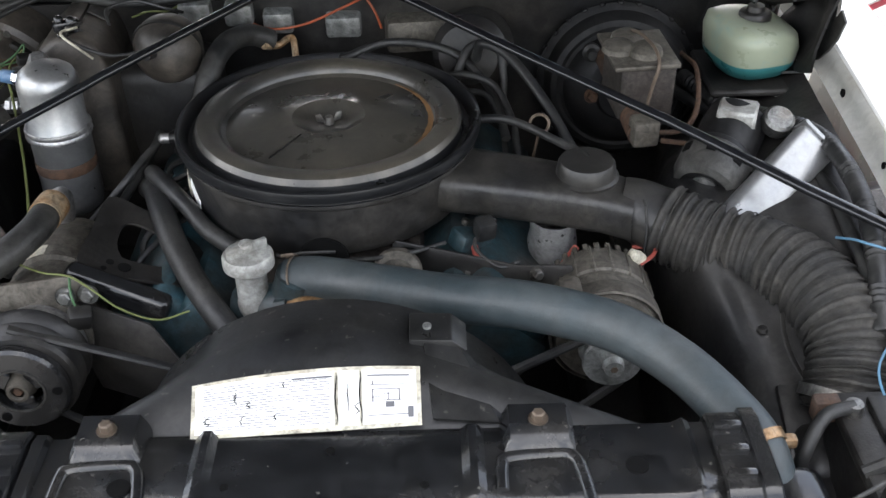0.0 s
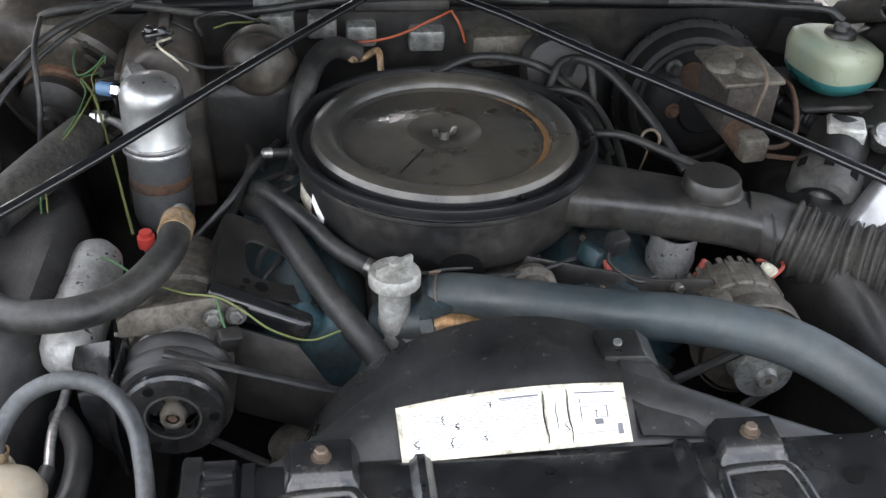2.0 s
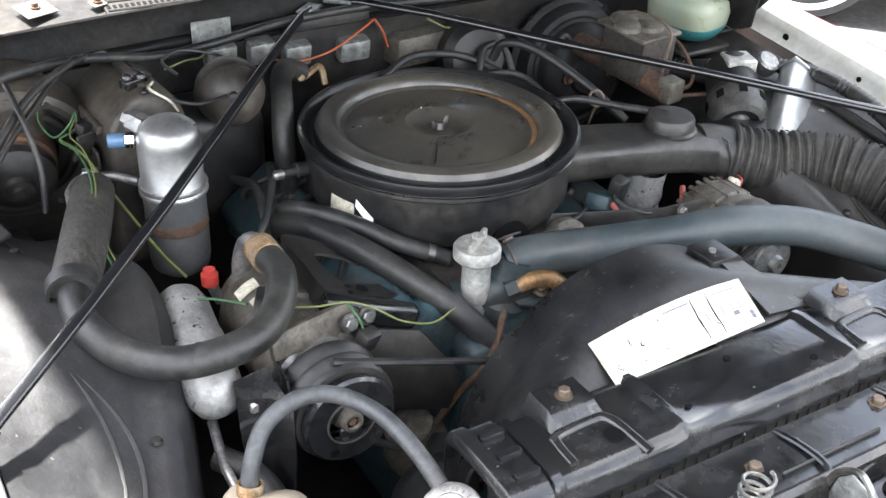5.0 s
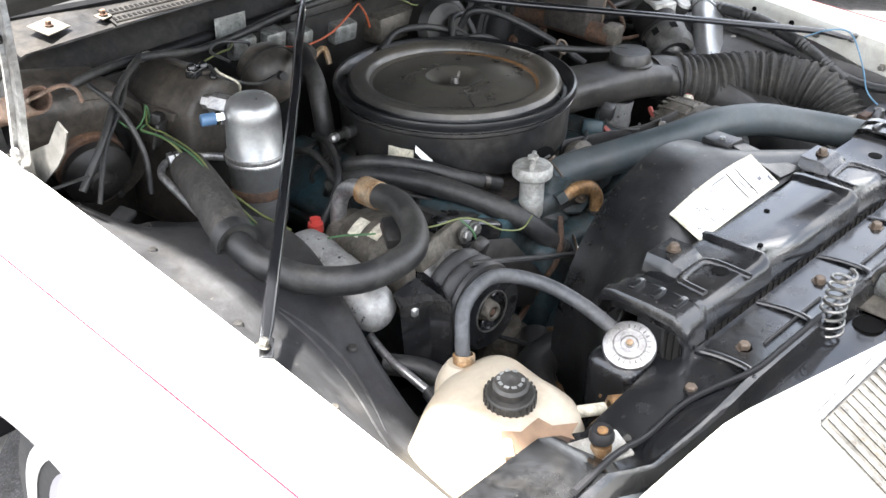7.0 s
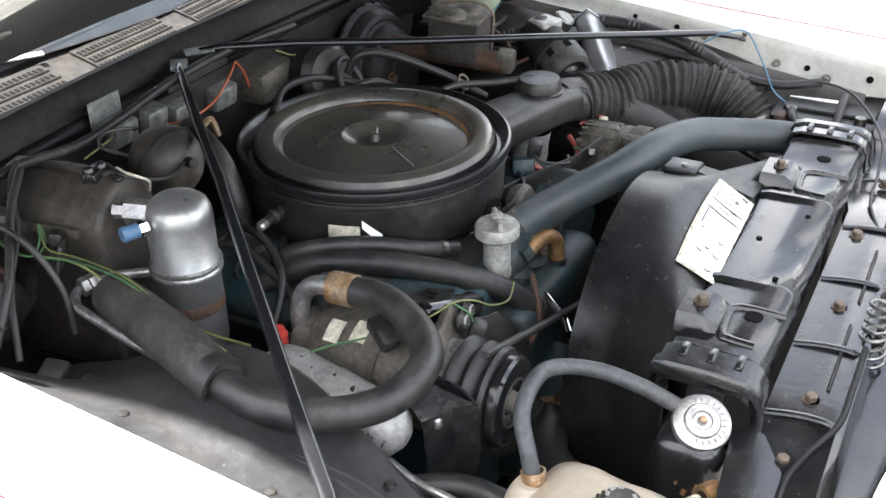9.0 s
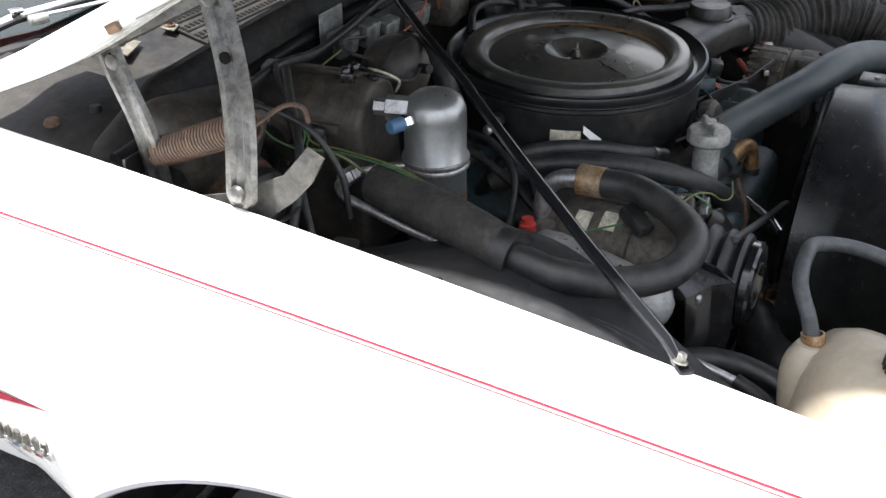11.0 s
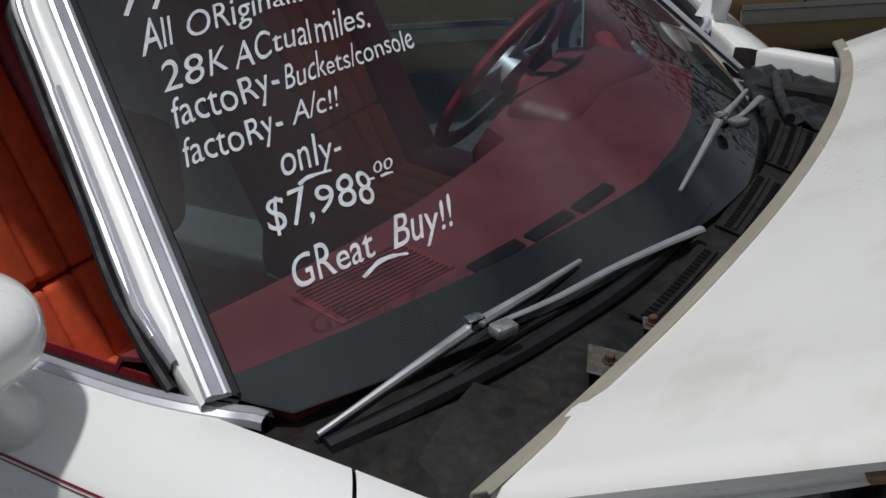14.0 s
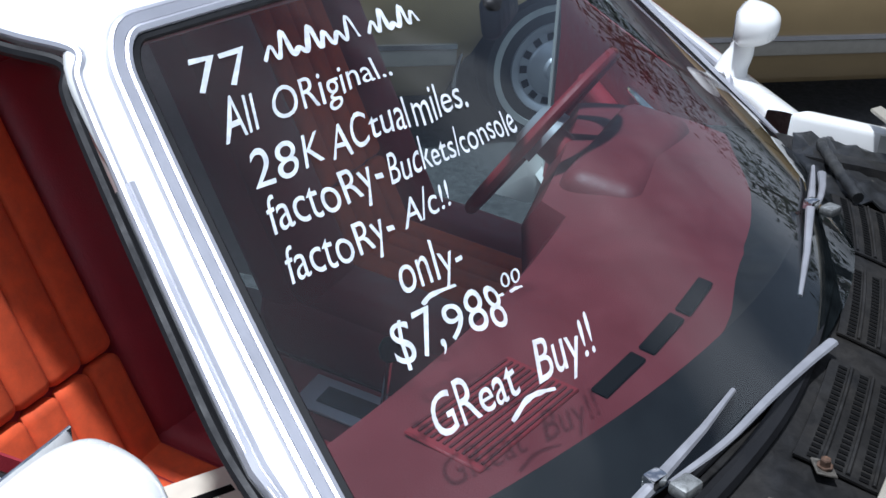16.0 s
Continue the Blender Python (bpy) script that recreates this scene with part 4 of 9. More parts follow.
for s in (-1, 1):
    i = n_side - 1 if s < 0 else len(FRAME) - n_side
    step = -1 if s < 0 else 1
    lead = [FRAME[i + step * k][0] + FRAME[i + step * k][1] * w for k, w in ((25, 0.036), (22, 0.047), (18, 0.056), (13, 0.056), (9, 0.056), (6, 0.056), (4, 0.056), (2, 0.055), (0, 0.053))]
    run = spline(lead[1:] + [rail(s, f) + Vector((s * 0.004, 0, -0.004)) for f in (0.06, 0.14, 0.27, 0.4, 0.6, 0.8, 1.0)], 6)
    part("rail_moulding", tube_bm(run, 0.006, 8), M_BRIGHT, car, "bright drip moulding over the side window")
    part("window_seal", tube_bm([v + Vector((s * 0.006, 0.012, -0.016)) for v in lead[:1] + run], 0.0075, 8), M_SEAL, car, "black side window seal")
    part("rear_quarter", grid_bm([[(s * 0.90, y, 0.25), (s * 0.93, y, 0.6), (s * 0.87, y, 0.95), (s * 0.80, y, 1.03), (s * 0.62, y + 0.1, 1.30)] for y in (2.60, 2.9, 3.4, 3.9)], 0.004), M_WHITE, car)
part("rear_glass", grid_bm([[(-0.6, 3.06, 1.30), (0, 3.08, 1.345), (0.6, 3.06, 1.30)], [(-0.7, 3.55, 1.02), (0, 3.6, 1.04), (0.7, 3.55, 1.02)]]), G_SIDE, car, "rear window").visible_shadow = False
part("rear_deck", grid_bm([[(x, y, z) for x in (-0.8, -0.4, 0, 0.4, 0.8)] for y, z in ((3.5, 1.03), (3.9, 1.02), (4.5, 0.98), (4.55, 0.5))], 0.004), M_WHITE, car, "white rear deck")

# nose: header panel with grille openings
def nose_z(y):
    return 0.857 - 0.50 * max(0.0, -0.249 - y) - 0.25 * max(0.0, -0.249 - y) ** 2


rows = []
for i in range(13):
    f = i / 12
    row = []
    for k in range(41):
        x = -0.93 + 1.86 * k / 40
        ax = abs(x)
        rear = -0.305 + 0.055 * min(1.0, max(0.0, (ax - 0.10) / 0.35))
        y = rear - 0.30 * f
        z = nose_z(y) - 0.03 * max(0, ax - 0.6)
        row.append((x, y, z))
    rows.append(row)
rows.insert(0, [(p[0], p[1] + 0.004, p[2] - 0.035) for p in rows[0]])
rows.append([(p[0], p[1] - 0.03, p[2] - 0.06) for p in rows[-1]])
rows.append([(p[0], p[1] - 0.01, 0.45) for p in rows[-1]])
nose = part("nose_panel", grid_bm(rows, 0.002), M_WHITE, car, "white nose panel with bright grille bars")
for s in (-1, 1):
    base = grid_bm([[(s * x, -0.312 - 0.22 * f, nose_z(-0.312 - 0.22 * f) + 0.0025) for x in (0.055, 0.2, 0.362)] for f in (0, 0.25, 0.5, 0.75, 1)], 0.003)
    grille = part("grille", base, M_PLATE, nose, "waterfall grille of bright bars over dull grey")
    frame_pts = [(s * x, y, nose_z(y) + 0.006) for x, y in ((0.05, -0.31), (0.20, -0.307), (0.35, -0.307), (0.366, -0.316), (0.367, -0.42), (0.366, -0.53))]
    part("grille_frame", tube_bm(frame_pts, 0.006, 8), M_CHROME, grille)
    for k in range(19):
        x = s * (0.065 + 0.0158 * k)
        part("grille_bar", tube_bm([(x, -0.316 - 0.21 * f, nose_z(-0.316 - 0.21 * f) + 0.005) for f in (0, 0.25, 0.5, 0.75, 1)], 0.0030, 6), M_STEEL, grille)

# mirrors
for s in (-1, 1):
    c = Vector((-0.89, 1.735, 1.085)) if s < 0 else Vector((1.0, 1.48, 1.11))
    k = 1.0 if s < 0 else 0.7
    bm = bmesh.new()
    bmesh.ops.create_icosphere(bm, subdivisions=4, radius=1.0)
    for v in bm.verts:
        p = v.co
        v.co = Vector((math.copysign(abs(p.x) ** 0.8, p.x) * (0.095 if s < 0 else 0.078), p.y * (0.10 if p.y < 0 else 0.03) * k, math.copysign(abs(p.z) ** 0.75, p.z) * (0.056 if s < 0 else 0.046)))
    bm.transform(Matrix.Translation(c))
    mirror = part("door_mirror", bm, M_WHITE, car, "bullet-shaped white door mirror")
    foot = spline([c + Vector((0.005, -0.01, -0.03)), c + Vector((0.018, -0.008, -0.07)), c + Vector((0.036, -0.008, -0.105)), c + Vector((0.055, -0.004, -0.132))] if s < 0 else [c + Vector((0, 0, -0.02)), c + Vector((-0.005, 0, -0.06)), c + Vector((-0.012, 0.01, -0.09)), c + Vector((-0.02, 0.015, -0.115))])
    part("mirror_stalk", tube_bm(foot, lambda f: (0.024 + 0.02 * f) * k ** 1.5, 16, squash=1.5), M_WHITE, mirror)
    if s < 0:
        part("foot_gasket", tube_bm([c + Vector((0.050 + 0.034 * math.sin(a), -0.012 + 0.054 * math.cos(a), -0.130 + 0.012 * math.sin(a))) for a in (2 * math.pi * k / 20 for k in range(21))], 0.004, 6), M_SEAL, mirror)
    part("mirror_glass", box_bm(0.15 * k, 0.003, 0.095 * k, Matrix.Translation(c + Vector((0, 0.024 * k, 0))), 0.001, 1), M_CHROME, mirror)

# wipers
def wiper(arm, blade, parent):
    w = part("wiper", tube_bm(spline(arm), lambda f: 0.0078 - 0.0042 * f, 8, squash=0.6), M_WIPER, parent, "grey metal wiper arm with blade")
    part("blade", tube_bm(blade, lambda f: 0.0032 + 0.0036 * (1 - abs(2 * f - 1)), 8), M_WIPER, w, "grey wiper blade")
    part("blade_rubber", tube_bm([Vector(p) + Vector((0, 0.003, -0.010)) for p in blade], 0.0035, 6), M_SEAL, w)
    q = Vector(blade[len(blade) // 2])
    part("clip", box_bm(0.022, 0.016, 0.016, Matrix.Translation(q + Vector((0.002, 0.0, 0.004))) @ at(0, 0, 0, 0, 0, -25), 0.003), M_CHROME, w)
    part("washer_nozzle", box_bm(0.03, 0.022, 0.014, Matrix.Translation(q + Vector((0.018, -0.028, -0.006))) @ at(0, 0, 0, 0, 0, -25), 0.004), M_ZINC, w)


wiper([(-0.115, 1.19, 0.995), (-0.20, 1.215, 1.003), (-0.31, 1.245, 1.012), (-0.42, 1.275, 1.016), (-0.515, 1.312, 1.018)],
      [(-0.325, 1.283, 1.02), (-0.42, 1.30, 1.022), (-0.53, 1.326, 1.022), (-0.63, 1.362, 1.002), (-0.727, 1.403, 0.976)], car)
wiper([(0.47, 1.255, 0.998), (0.42, 1.252, 1.006), (0.36, 1.248, 1.014), (0.29, 1.247, 1.022), (0.22, 1.25, 1.034)],
      [(0.42, 1.27, 1.025), (0.30, 1.262, 1.035), (0.189, 1.256, 1.045), (0.05, 1.245, 1.035), (-0.06, 1.24, 1.02)], car)

# ---- cabin ----
rows = []
for i in range(9):
    f = i / 8
    rows.append([(x, 1.245 + 0.20 * (x / 0.72) ** 2 + f * (0.36 - 0.10 * (x / 0.72) ** 2 + 0.05 * (1 if x > 0.16 else 0)), 0.955 + 0.028 * math.sin(f * 2.6) + (0.03 * max(0, 1 - abs(x - 0.40) / 0.24) * f)) for x in [-0.70 + 1.40 * k / 40 for k in range(41)]])
rows.append([(p[0], p[1] + 0.03, p[2] - 0.05) for p in rows[-1]])
rows.append([(p[0], p[1] - 0.02, p[2] - 0.2) for p in rows[-1]])
dash = part("dashboard", grid_bm(rows, 0.006), M_DASH, car, "red vinyl dashboard with defroster vents and speaker grille")
for cx, cy, a in ((-0.29, 1.415, -12), (-0.17, 1.39, -9), (-0.05, 1.372, -6)):
    part("defroster_vent", box_bm(0.105, 0.022, 0.006, at(cx, cy, 0.981, 8, 0, a), 0.002, 1), M_BACKING_HOLE, dash, "black defroster slot")
spk = part("speaker_grille", box_bm(0.20, 0.10, 0.005, at(-0.43, 1.52, 0.9835, 2, 0, -14), 0.002, 1), M_VINYL, dash, "perforated speaker grille")
for k in range(12):
    part("slat", box_bm(0.18, 0.003, 0.003, at(-0.43, 1.52, 0.9835, 2, 0, -14) @ at(0, -0.045 + 0.0082 * k, 0.003), 0, 1), M_DARKRED, spk, smooth=0)
part("cabin_floor", grid_bm([[(-0.6, y, 0.25), (-0.05, y, 0.25), (-0.04, y, 0.36), (0.1, y, 0.36), (0.11, y, 0.25), (0.6, y, 0.25)] for y in (1.2, 1.6, 2.2, 3.2)], 0.004), M_DARKRED, car, "dark red carpet")
part("toe_board", grid_bm([[(x, 1.0, 0.9), (x, 1.1, 0.6), (x, 1.35, 0.27)] for x in (-0.6, 0, 0.6)], 0.004), M_DARKRED, car)
part("rear_bench", box_bm(1.3, 0.5, 0.35, at(0, 3.05, 0.5), 0.08, 4), M_DARKRED, car, "red rear seat")
part("rear_wall", box_bm(1.3, 0.08, 0.7, at(0, 3.35, 0.9, -18), 0.03, 3), M_DARKRED, car)
# console with shifter
console = part("console", box_bm(0.17, 0.62, 0.16, at(0.02, 1.90, 0.50, 6), 0.02, 3), M_VINYL, car, "red centre console with bright shifter plate")
part("shifter_plate", box_bm(0.10, 0.22, 0.006, at(0.02, 1.90, 0.586, 6), 0.002, 1), M_BRIGHT, console)
part("shifter_slot", box_bm(0.05, 0.15, 0.006, at(0.02, 1.90, 0.589, 6), 0.002, 1), M_BLUE, console)
part("shift_lever", tube_bm([(0.02, 1.86, 0.58), (0.02, 1.85, 0.70)], 0.006, 8), M_CHROME, console)
part("shift_knob", lathe_bm([(0, 0.03), (0.014, 0.025), (0.02, 0.01), (0.016, -0.008), (0, -0.012)], at(0.02, 1.849, 0.715), 16), M_SEAL, console)


def bucket_seat(cx, o):
    """A bucket seat; o points to the door side."""
    st = thing("bucket_seat", (cx, 2.0, 0.25), "bucket seat in orange-red pleated velour with red vinyl bolsters", "car seat", "front seats")
    part("seat_cushion", box_bm(0.54, 0.54, 0.17, at(cx, 1.93, 0.60, 7), 0.05, 4), M_VINYL, st, "red vinyl cushion side")
    part("seat_base", box_bm(0.42, 0.42, 0.30, at(cx, 1.95, 0.40), 0.02, 2), M_DARKRED, st)
    bm_ = at(cx, 2.25, 0.92, -26)
    back = part("seat_back", box_bm(0.54, 0.14, 0.66, bm_, 0.06, 4), M_VINYL, st, "red vinyl bolster")
    for side in (-1, 1):
        part("bolster", box_bm(0.145, 0.11, 0.60, bm_ @ at(side * 0.196, -0.05, -0.01), 0.045, 4), M_VINYL, back, "wide red vinyl bolster")
    for k in range(4):
        x = (-0.093 + 0.062 * k)
        for dz, h in ((-0.225, 0.19), (0.093, 0.44)):
            part("pleat", box_bm(0.064, 0.06, h, bm_ @ at(x, -0.062, dz), 0.016, 4), M_CLOTH, back, "orange-red velour pleat")
        part("cushion_pleat", box_bm(0.064, 0.42, 0.05, at(cx + x, 1.93, 0.668, 7), 0.016, 4), M_CLOTH, st, "orange-red velour pleat")
    for side in (-1, 1):
        part("cushion_bolster", box_bm(0.14, 0.46, 0.08, at(cx + side * 0.194, 1.93, 0.665, 7), 0.035, 4), M_VINYL, st, "red vinyl cushion bolster")
    return st


bucket_seat(-0.455, -1)
bucket_seat(0.42, 1)
book = single("booklet", box_bm(0.21, 0.145, 0.006, at(-0.47, 1.90, 0.715, 8, 4, -28), 0.001, 1), M_PAPER, "folded cream booklet with dark print lying on the seat", "booklet")
bm = box_bm(0.15, 0.012, 0.001, at(-0.47, 1.90, 0.715, 8, 4, -28) @ at(0, 0.03, 0.0037), 0, 1)
box_bm(0.19, 0.05, 0.001, at(-0.47, 1.90, 0.715, 8, 4, -28) @ at(0, -0.035, 0.0037), 0, 1, bm)
part("print", bm, M_BACKING_HOLE, book, smooth=0)
# steering wheel and column
sm = at(0.41, 1.74, 1.0, -55.7, 0, 0)
steer = part("steering_wheel", lathe_bm([(0.186 + 0.012 * math.cos(a), 0.012 * math.sin(a)) for a in (2 * math.pi * k / 10 for k in range(11))], sm, 48), M_VINYL, car, "red steering wheel with brushed metal spokes")
part("hub", lathe_bm([(0, 0.03), (0.035, 0.028), (0.05, 0.015), (0.055, -0.02), (0, -0.02)], sm, 24), M_BRIGHT, steer)
part("rim_insert", lathe_bm([(0.176, 0.004), (0.172, 0.010), (0.16, 0.008), (0.16, 0.002), (0.176, 0.0)], sm, 48), M_BRIGHT, steer)
for a in (0, 180, 270):
    part("spoke", prism_bm([(0.03, -0.03), (0.172, -0.018), (0.172, 0.018), (0.03, 0.03)], 0.006, sm @ at(0, 0, 0, 0, 0, a), 0.002), M_BRIGHT, steer)
part("column", tube_bm([sm @ Vector((0, 0, -0.02)), sm @ Vector((0, 0, -0.18)), sm @ Vector((0, 0, -0.36))], 0.034, 16), M_VINYL, steer)
part("instrument_hood", box_bm(0.44, 0.15, 0.09, at(0.43, 1.58, 0.965, 8), 0.042, 5), M_DASH, dash)
# interior mirror
part("rear_view_mirror", box_bm(0.225, 0.03, 0.062, at(0.155, 1.75, 1.277, -10, 4, 12), 0.014, 4), M_SEAL, car, "black interior mirror")

# painted sale writing on the glass
def write(text, p0, p1, pt, parent, weight=0.006):
    """Hand-painted line: p0 to p1 is its base line and pt the top of its first capital, as (u, t) on the glass."""
    def shape(body):
        cu = bpy.data.curves.new("writing", "FONT")
        cu.body, cu.size = body, 1.0
        cu.resolution_u = 4
        tmp = new("writing_tmp", cu)
        bm = bmesh.new()
        bm.from_mesh(tmp.to_mesh())
        tmp.to_mesh_clear()
        bpy.data.objects.remove(tmp)
        bpy.data.curves.remove(cu)
        return bm

    def right(body):
        bm = shape(body)
        x = max(v.co.x for v in bm.verts)
        bm.free()
        return x

    wide, bar = right(text), right("|")
    for k, ch in enumerate(text):
        if ch == " ":
            continue
        x0 = right(text[:k] + "|") - bar
        bm = shape(ch)
        bmesh.ops.remove_doubles(bm, verts=bm.verts[:], dist=0.0005)
        # a fuller stroke: push the outline outwards
        push = {v: Vector((0, 0, 0)) for v in bm.verts}
        for e in bm.edges:
            if len(e.link_faces) == 1:
                d = (e.verts[1].co - e.verts[0].co).normalized()
                out = Vector((d.y, -d.x, 0))
                if out.dot((e.verts[0].co + e.verts[1].co) / 2 - e.link_faces[0].calc_center_median()) < 0:
                    out = -out
                for v in e.verts:
                    push[v] += out
        for v, d in push.items():
            if d.length > 0.2:
                v.co += d.normalized() * (weight - 0.0068) * 1.8
        bmesh.ops.triangulate(bm, faces=bm.faces[:])
        for v in bm.verts:
            a, b = v.co.x + x0, v.co.y
            w = noise.noise((a * 1.1, b * 1.3, len(text))) * 0.09
            w2 = noise.noise((a * 0.9 + 7, b * 1.1, len(text))) * 0.11 + b * 0.16 * noise.noise((a * 1.6 + 3, 0, len(text)))
            a, b = (a + w) / wide, (b + w2) / 0.72
            u = p0[0] + (p1[0] - p0[0]) * a + (pt[0] - p0[0]) * b
            t = p0[1] + (p1[1] - p0[1]) * a + (pt[1] - p0[1]) * b
            v.co = shield_point(u, t, 0.0022)
        part("painted_letter", bm, M_PAINT_LET, parent, "", 0)


def brush(pts, r, parent, name="brush_stroke"):
    """A painted stroke through (u, t) places on the glass."""
    run = spline([(u, t, 0) for u, t in pts], 8)
    path = [shield_point(p.x, p.y, 0.0022) for p in run]
    rows = []
    for i, p in enumerate(path):
        tg = (path[min(i + 1, len(path) - 1)] - path[max(i - 1, 0)]).normalized()
        sd = tg.cross(shield_normal(run[i].x, run[i].y)).normalized()
        w = r * (0.55 + 0.45 * math.sin(math.pi * min(1, (i + 2) / len(path))) + (0.0 if r > 0.008 else 0.12) * math.sin(i * 0.9))
        rows.append([p - sd * w, p + sd * w])
    return part(name, grid_bm(rows), M_PAINT_LET, parent, "", 0)


# ---- sale writing ----
for text, p0, p1, pt in (
        ("77", (-0.883, 0.874), (-0.727, 0.864), (-0.853, 0.938)),
        ("All", (-0.878, 0.782), (-0.793, 0.782), (-0.84, 0.849)), ("ORiginal..", (-0.754, 0.781), (-0.412, 0.769), (-0.716, 0.835)),
        ("28", (-0.876, 0.696), (-0.775, 0.688), (-0.843, 0.761)), ("K", (-0.766, 0.687), (-0.712, 0.685), (-0.726, 0.746)),
        ("ACtual", (-0.698, 0.679), (-0.488, 0.671), (-0.652, 0.737)), ("miles.", (-0.484, 0.663), (-0.329, 0.647), (-0.425, 0.725)),
        ("factoRy-", (-0.894, 0.616), (-0.64, 0.595), (-0.871, 0.679)), ("Buckets/console", (-0.636, 0.594), (-0.278, 0.564), (-0.593, 0.648)),
        ("factoRy-", (-0.912, 0.532), (-0.697, 0.51), (-0.891, 0.592)), ("A/c!!", (-0.675, 0.517), (-0.562, 0.513), (-0.637, 0.565)),
        ("only-", (-0.765, 0.426), (-0.634, 0.41), (-0.728, 0.494)),
        ("$7,988", (-0.84, 0.333), (-0.644, 0.297), (-0.809, 0.403)), ("00", (-0.609, 0.348), (-0.569, 0.344), (-0.592, 0.372)),
        ("GReat", (-0.859, 0.191), (-0.711, 0.189), (-0.834, 0.263)), ("Buy!!", (-0.684, 0.185), (-0.561, 0.178), (-0.639, 0.253))):
    write(text, p0, p1, pt, shield, 0.009 if text in ("GReat", "Buy!!") else 0.0065)
brush([(-0.743, 0.396), (-0.718, 0.402), (-0.672, 0.395)], 0.0028, shield, "underline")
brush([(-0.602, 0.337), (-0.588, 0.337), (-0.575, 0.334)], 0.002, shield, "underline")
brush([(-0.626, 0.342), (-0.614, 0.340)], 0.0025, shield, "brush_dot")
brush([(-0.752, 0.157), (-0.714, 0.174), (-0.688, 0.173), (-0.664, 0.165)], 0.003, shield, "underline")
# two words kept as plain zigzag brush strokes
for p0, p1, up, n in (((-0.676, 0.880), (-0.395, 0.858), (0.042, 0.052), 7), ((-0.366, 0.856), (-0.195, 0.842), (0.055, 0.050), 5)):
    pts = []
    for k in range(2 * n + 1):
        f = k / (2 * n)
        h = (0.62 + 0.38 * math.cos(k * 1.9)) if k % 2 else 0.04
        pts.append((p0[0] + (p1[0] - p0[0]) * f + up[0] * h, p0[1] + (p1[1] - p0[1]) * f + up[1] * h))
    brush(pts, 0.0034, shield, "brush_zigzag")

# ---- radiator, its cover and the front panels ----
cover = thing("radiator_cover", (0.09, -0.05, 0.80), "glossy black pressed-steel radiator cover bolted down on two raised pads", "radiator cover")
rows = []
CX = [-0.305, -0.302, -0.262, -0.258, -0.246, -0.242, -0.09, -0.082, -0.074, -0.066, 0.02, 0.188, 0.196, 0.204, 0.212, 0.30, 0.41, 0.422, 0.43, 0.49, 0.495, 0.498]
for y, z in ((0.022, 0.806), (0.02, 0.828), (0.014, 0.838), (0.0, 0.8415), (-0.045, 0.842), (-0.082, 0.841), (-0.092, 0.836), (-0.099, 0.825), (-0.102, 0.800)):
    row = []
    for x in CX:
        rib = 0.007 if x in (-0.258, -0.246, -0.082, -0.074, 0.196, 0.204, 0.422) else 0.0
        end = -0.02 if x in (CX[0], CX[-1]) else 0.0
        row.append((x, y, z + rib + end))
    rows.append(row)
part("cover_plate", grid_bm(rows, 0.002), M_BLACK, cover, "scratched glossy black cover")
for bx in (-0.179, 0.269):
    rows = []
    for f in range(9):
        y = 0.026 - 0.058 * f / 8
        h = 0.0195 * min(1.0, (8 - f) / 3.0) ** 0.6
        rows.append([(bx + u * 0.040, y, 0.840 + h * (1 - max(0, abs(u) - 0.75) / 0.25) - (0.006 if abs(u) == 1 else 0)) for u in (-1, -0.9, -0.75, -0.4, 0, 0.4, 0.75, 0.9, 1)])
    pad = part("raised_pad", grid_bm(rows, 0.002), M_BLACK, cover, "raised black pad")
    hexbolt((bx, 0.002, 0.8605), (0, 0, 1), pad, M_BOLT, 0.0072)
    bead = spline([(bx - 0.042, -0.078, 0.8415), (bx - 0.040, -0.045, 0.8425), (bx - 0.032, -0.034, 0.843), (bx + 0.020, -0.030, 0.843), (bx + 0.034, -0.036, 0.843), (bx + 0.040, -0.055, 0.8425), (bx + 0.046, -0.098, 0.838)], 6)
    part("pressed_bead", tube_bm(bead, 0.0065, 10, squash=0.7), M_BLACK, cover, "glossy pressed bead")
for hx, hy, r in ((-0.156, -0.062, 0.0115), (0.365, -0.05, 0.0115), (0.053, -0.018, 0.0045), (-0.05, -0.065, 0.004), (0.15, -0.068, 0.004)):
    part("hole", lathe_bm([(0, 0.0012), (r, 0.0012), (r, -0.004), (0, -0.004)], at(hx, hy, 0.8422), 18), M_BACKING_HOLE, cover)
BOOT = ((0.026, 0.80), (0.027, 0.832), (0.02, 0.845), (0.004, 0.8505), (-0.045, 0.8515), (-0.086, 0.850), (-0.100, 0.843), (-0.108, 0.828), (-0.110, 0.795))
for x0, sgn in ((-0.275, -1), (0.458, 1)):
    boot = part("end_boot", grid_bm([[(x0 + sgn * d, y * (1 + g) - 0.042 * -g, z + h) for y, z in BOOT] for d, g, h in ((-0.012, 0.0, -0.004), (-0.010, 0.0, 0.0), (0.022, 0.0, 0.0), (0.024, 0.04, 0.004), (0.040, 0.05, 0.004), (0.043, 0.03, 0.0), (0.043, 0.0, -0.012))], 0.003), M_BLACK, cover, "glossy black clamp boot over the tank end")
    for k in range(3):
        part("boot_rib", box_bm(0.03, 0.010, 0.008, at(x0 + sgn * 0.006, -0.075 + 0.034 * k, 0.853), 0.003), M_BLACK, boot)

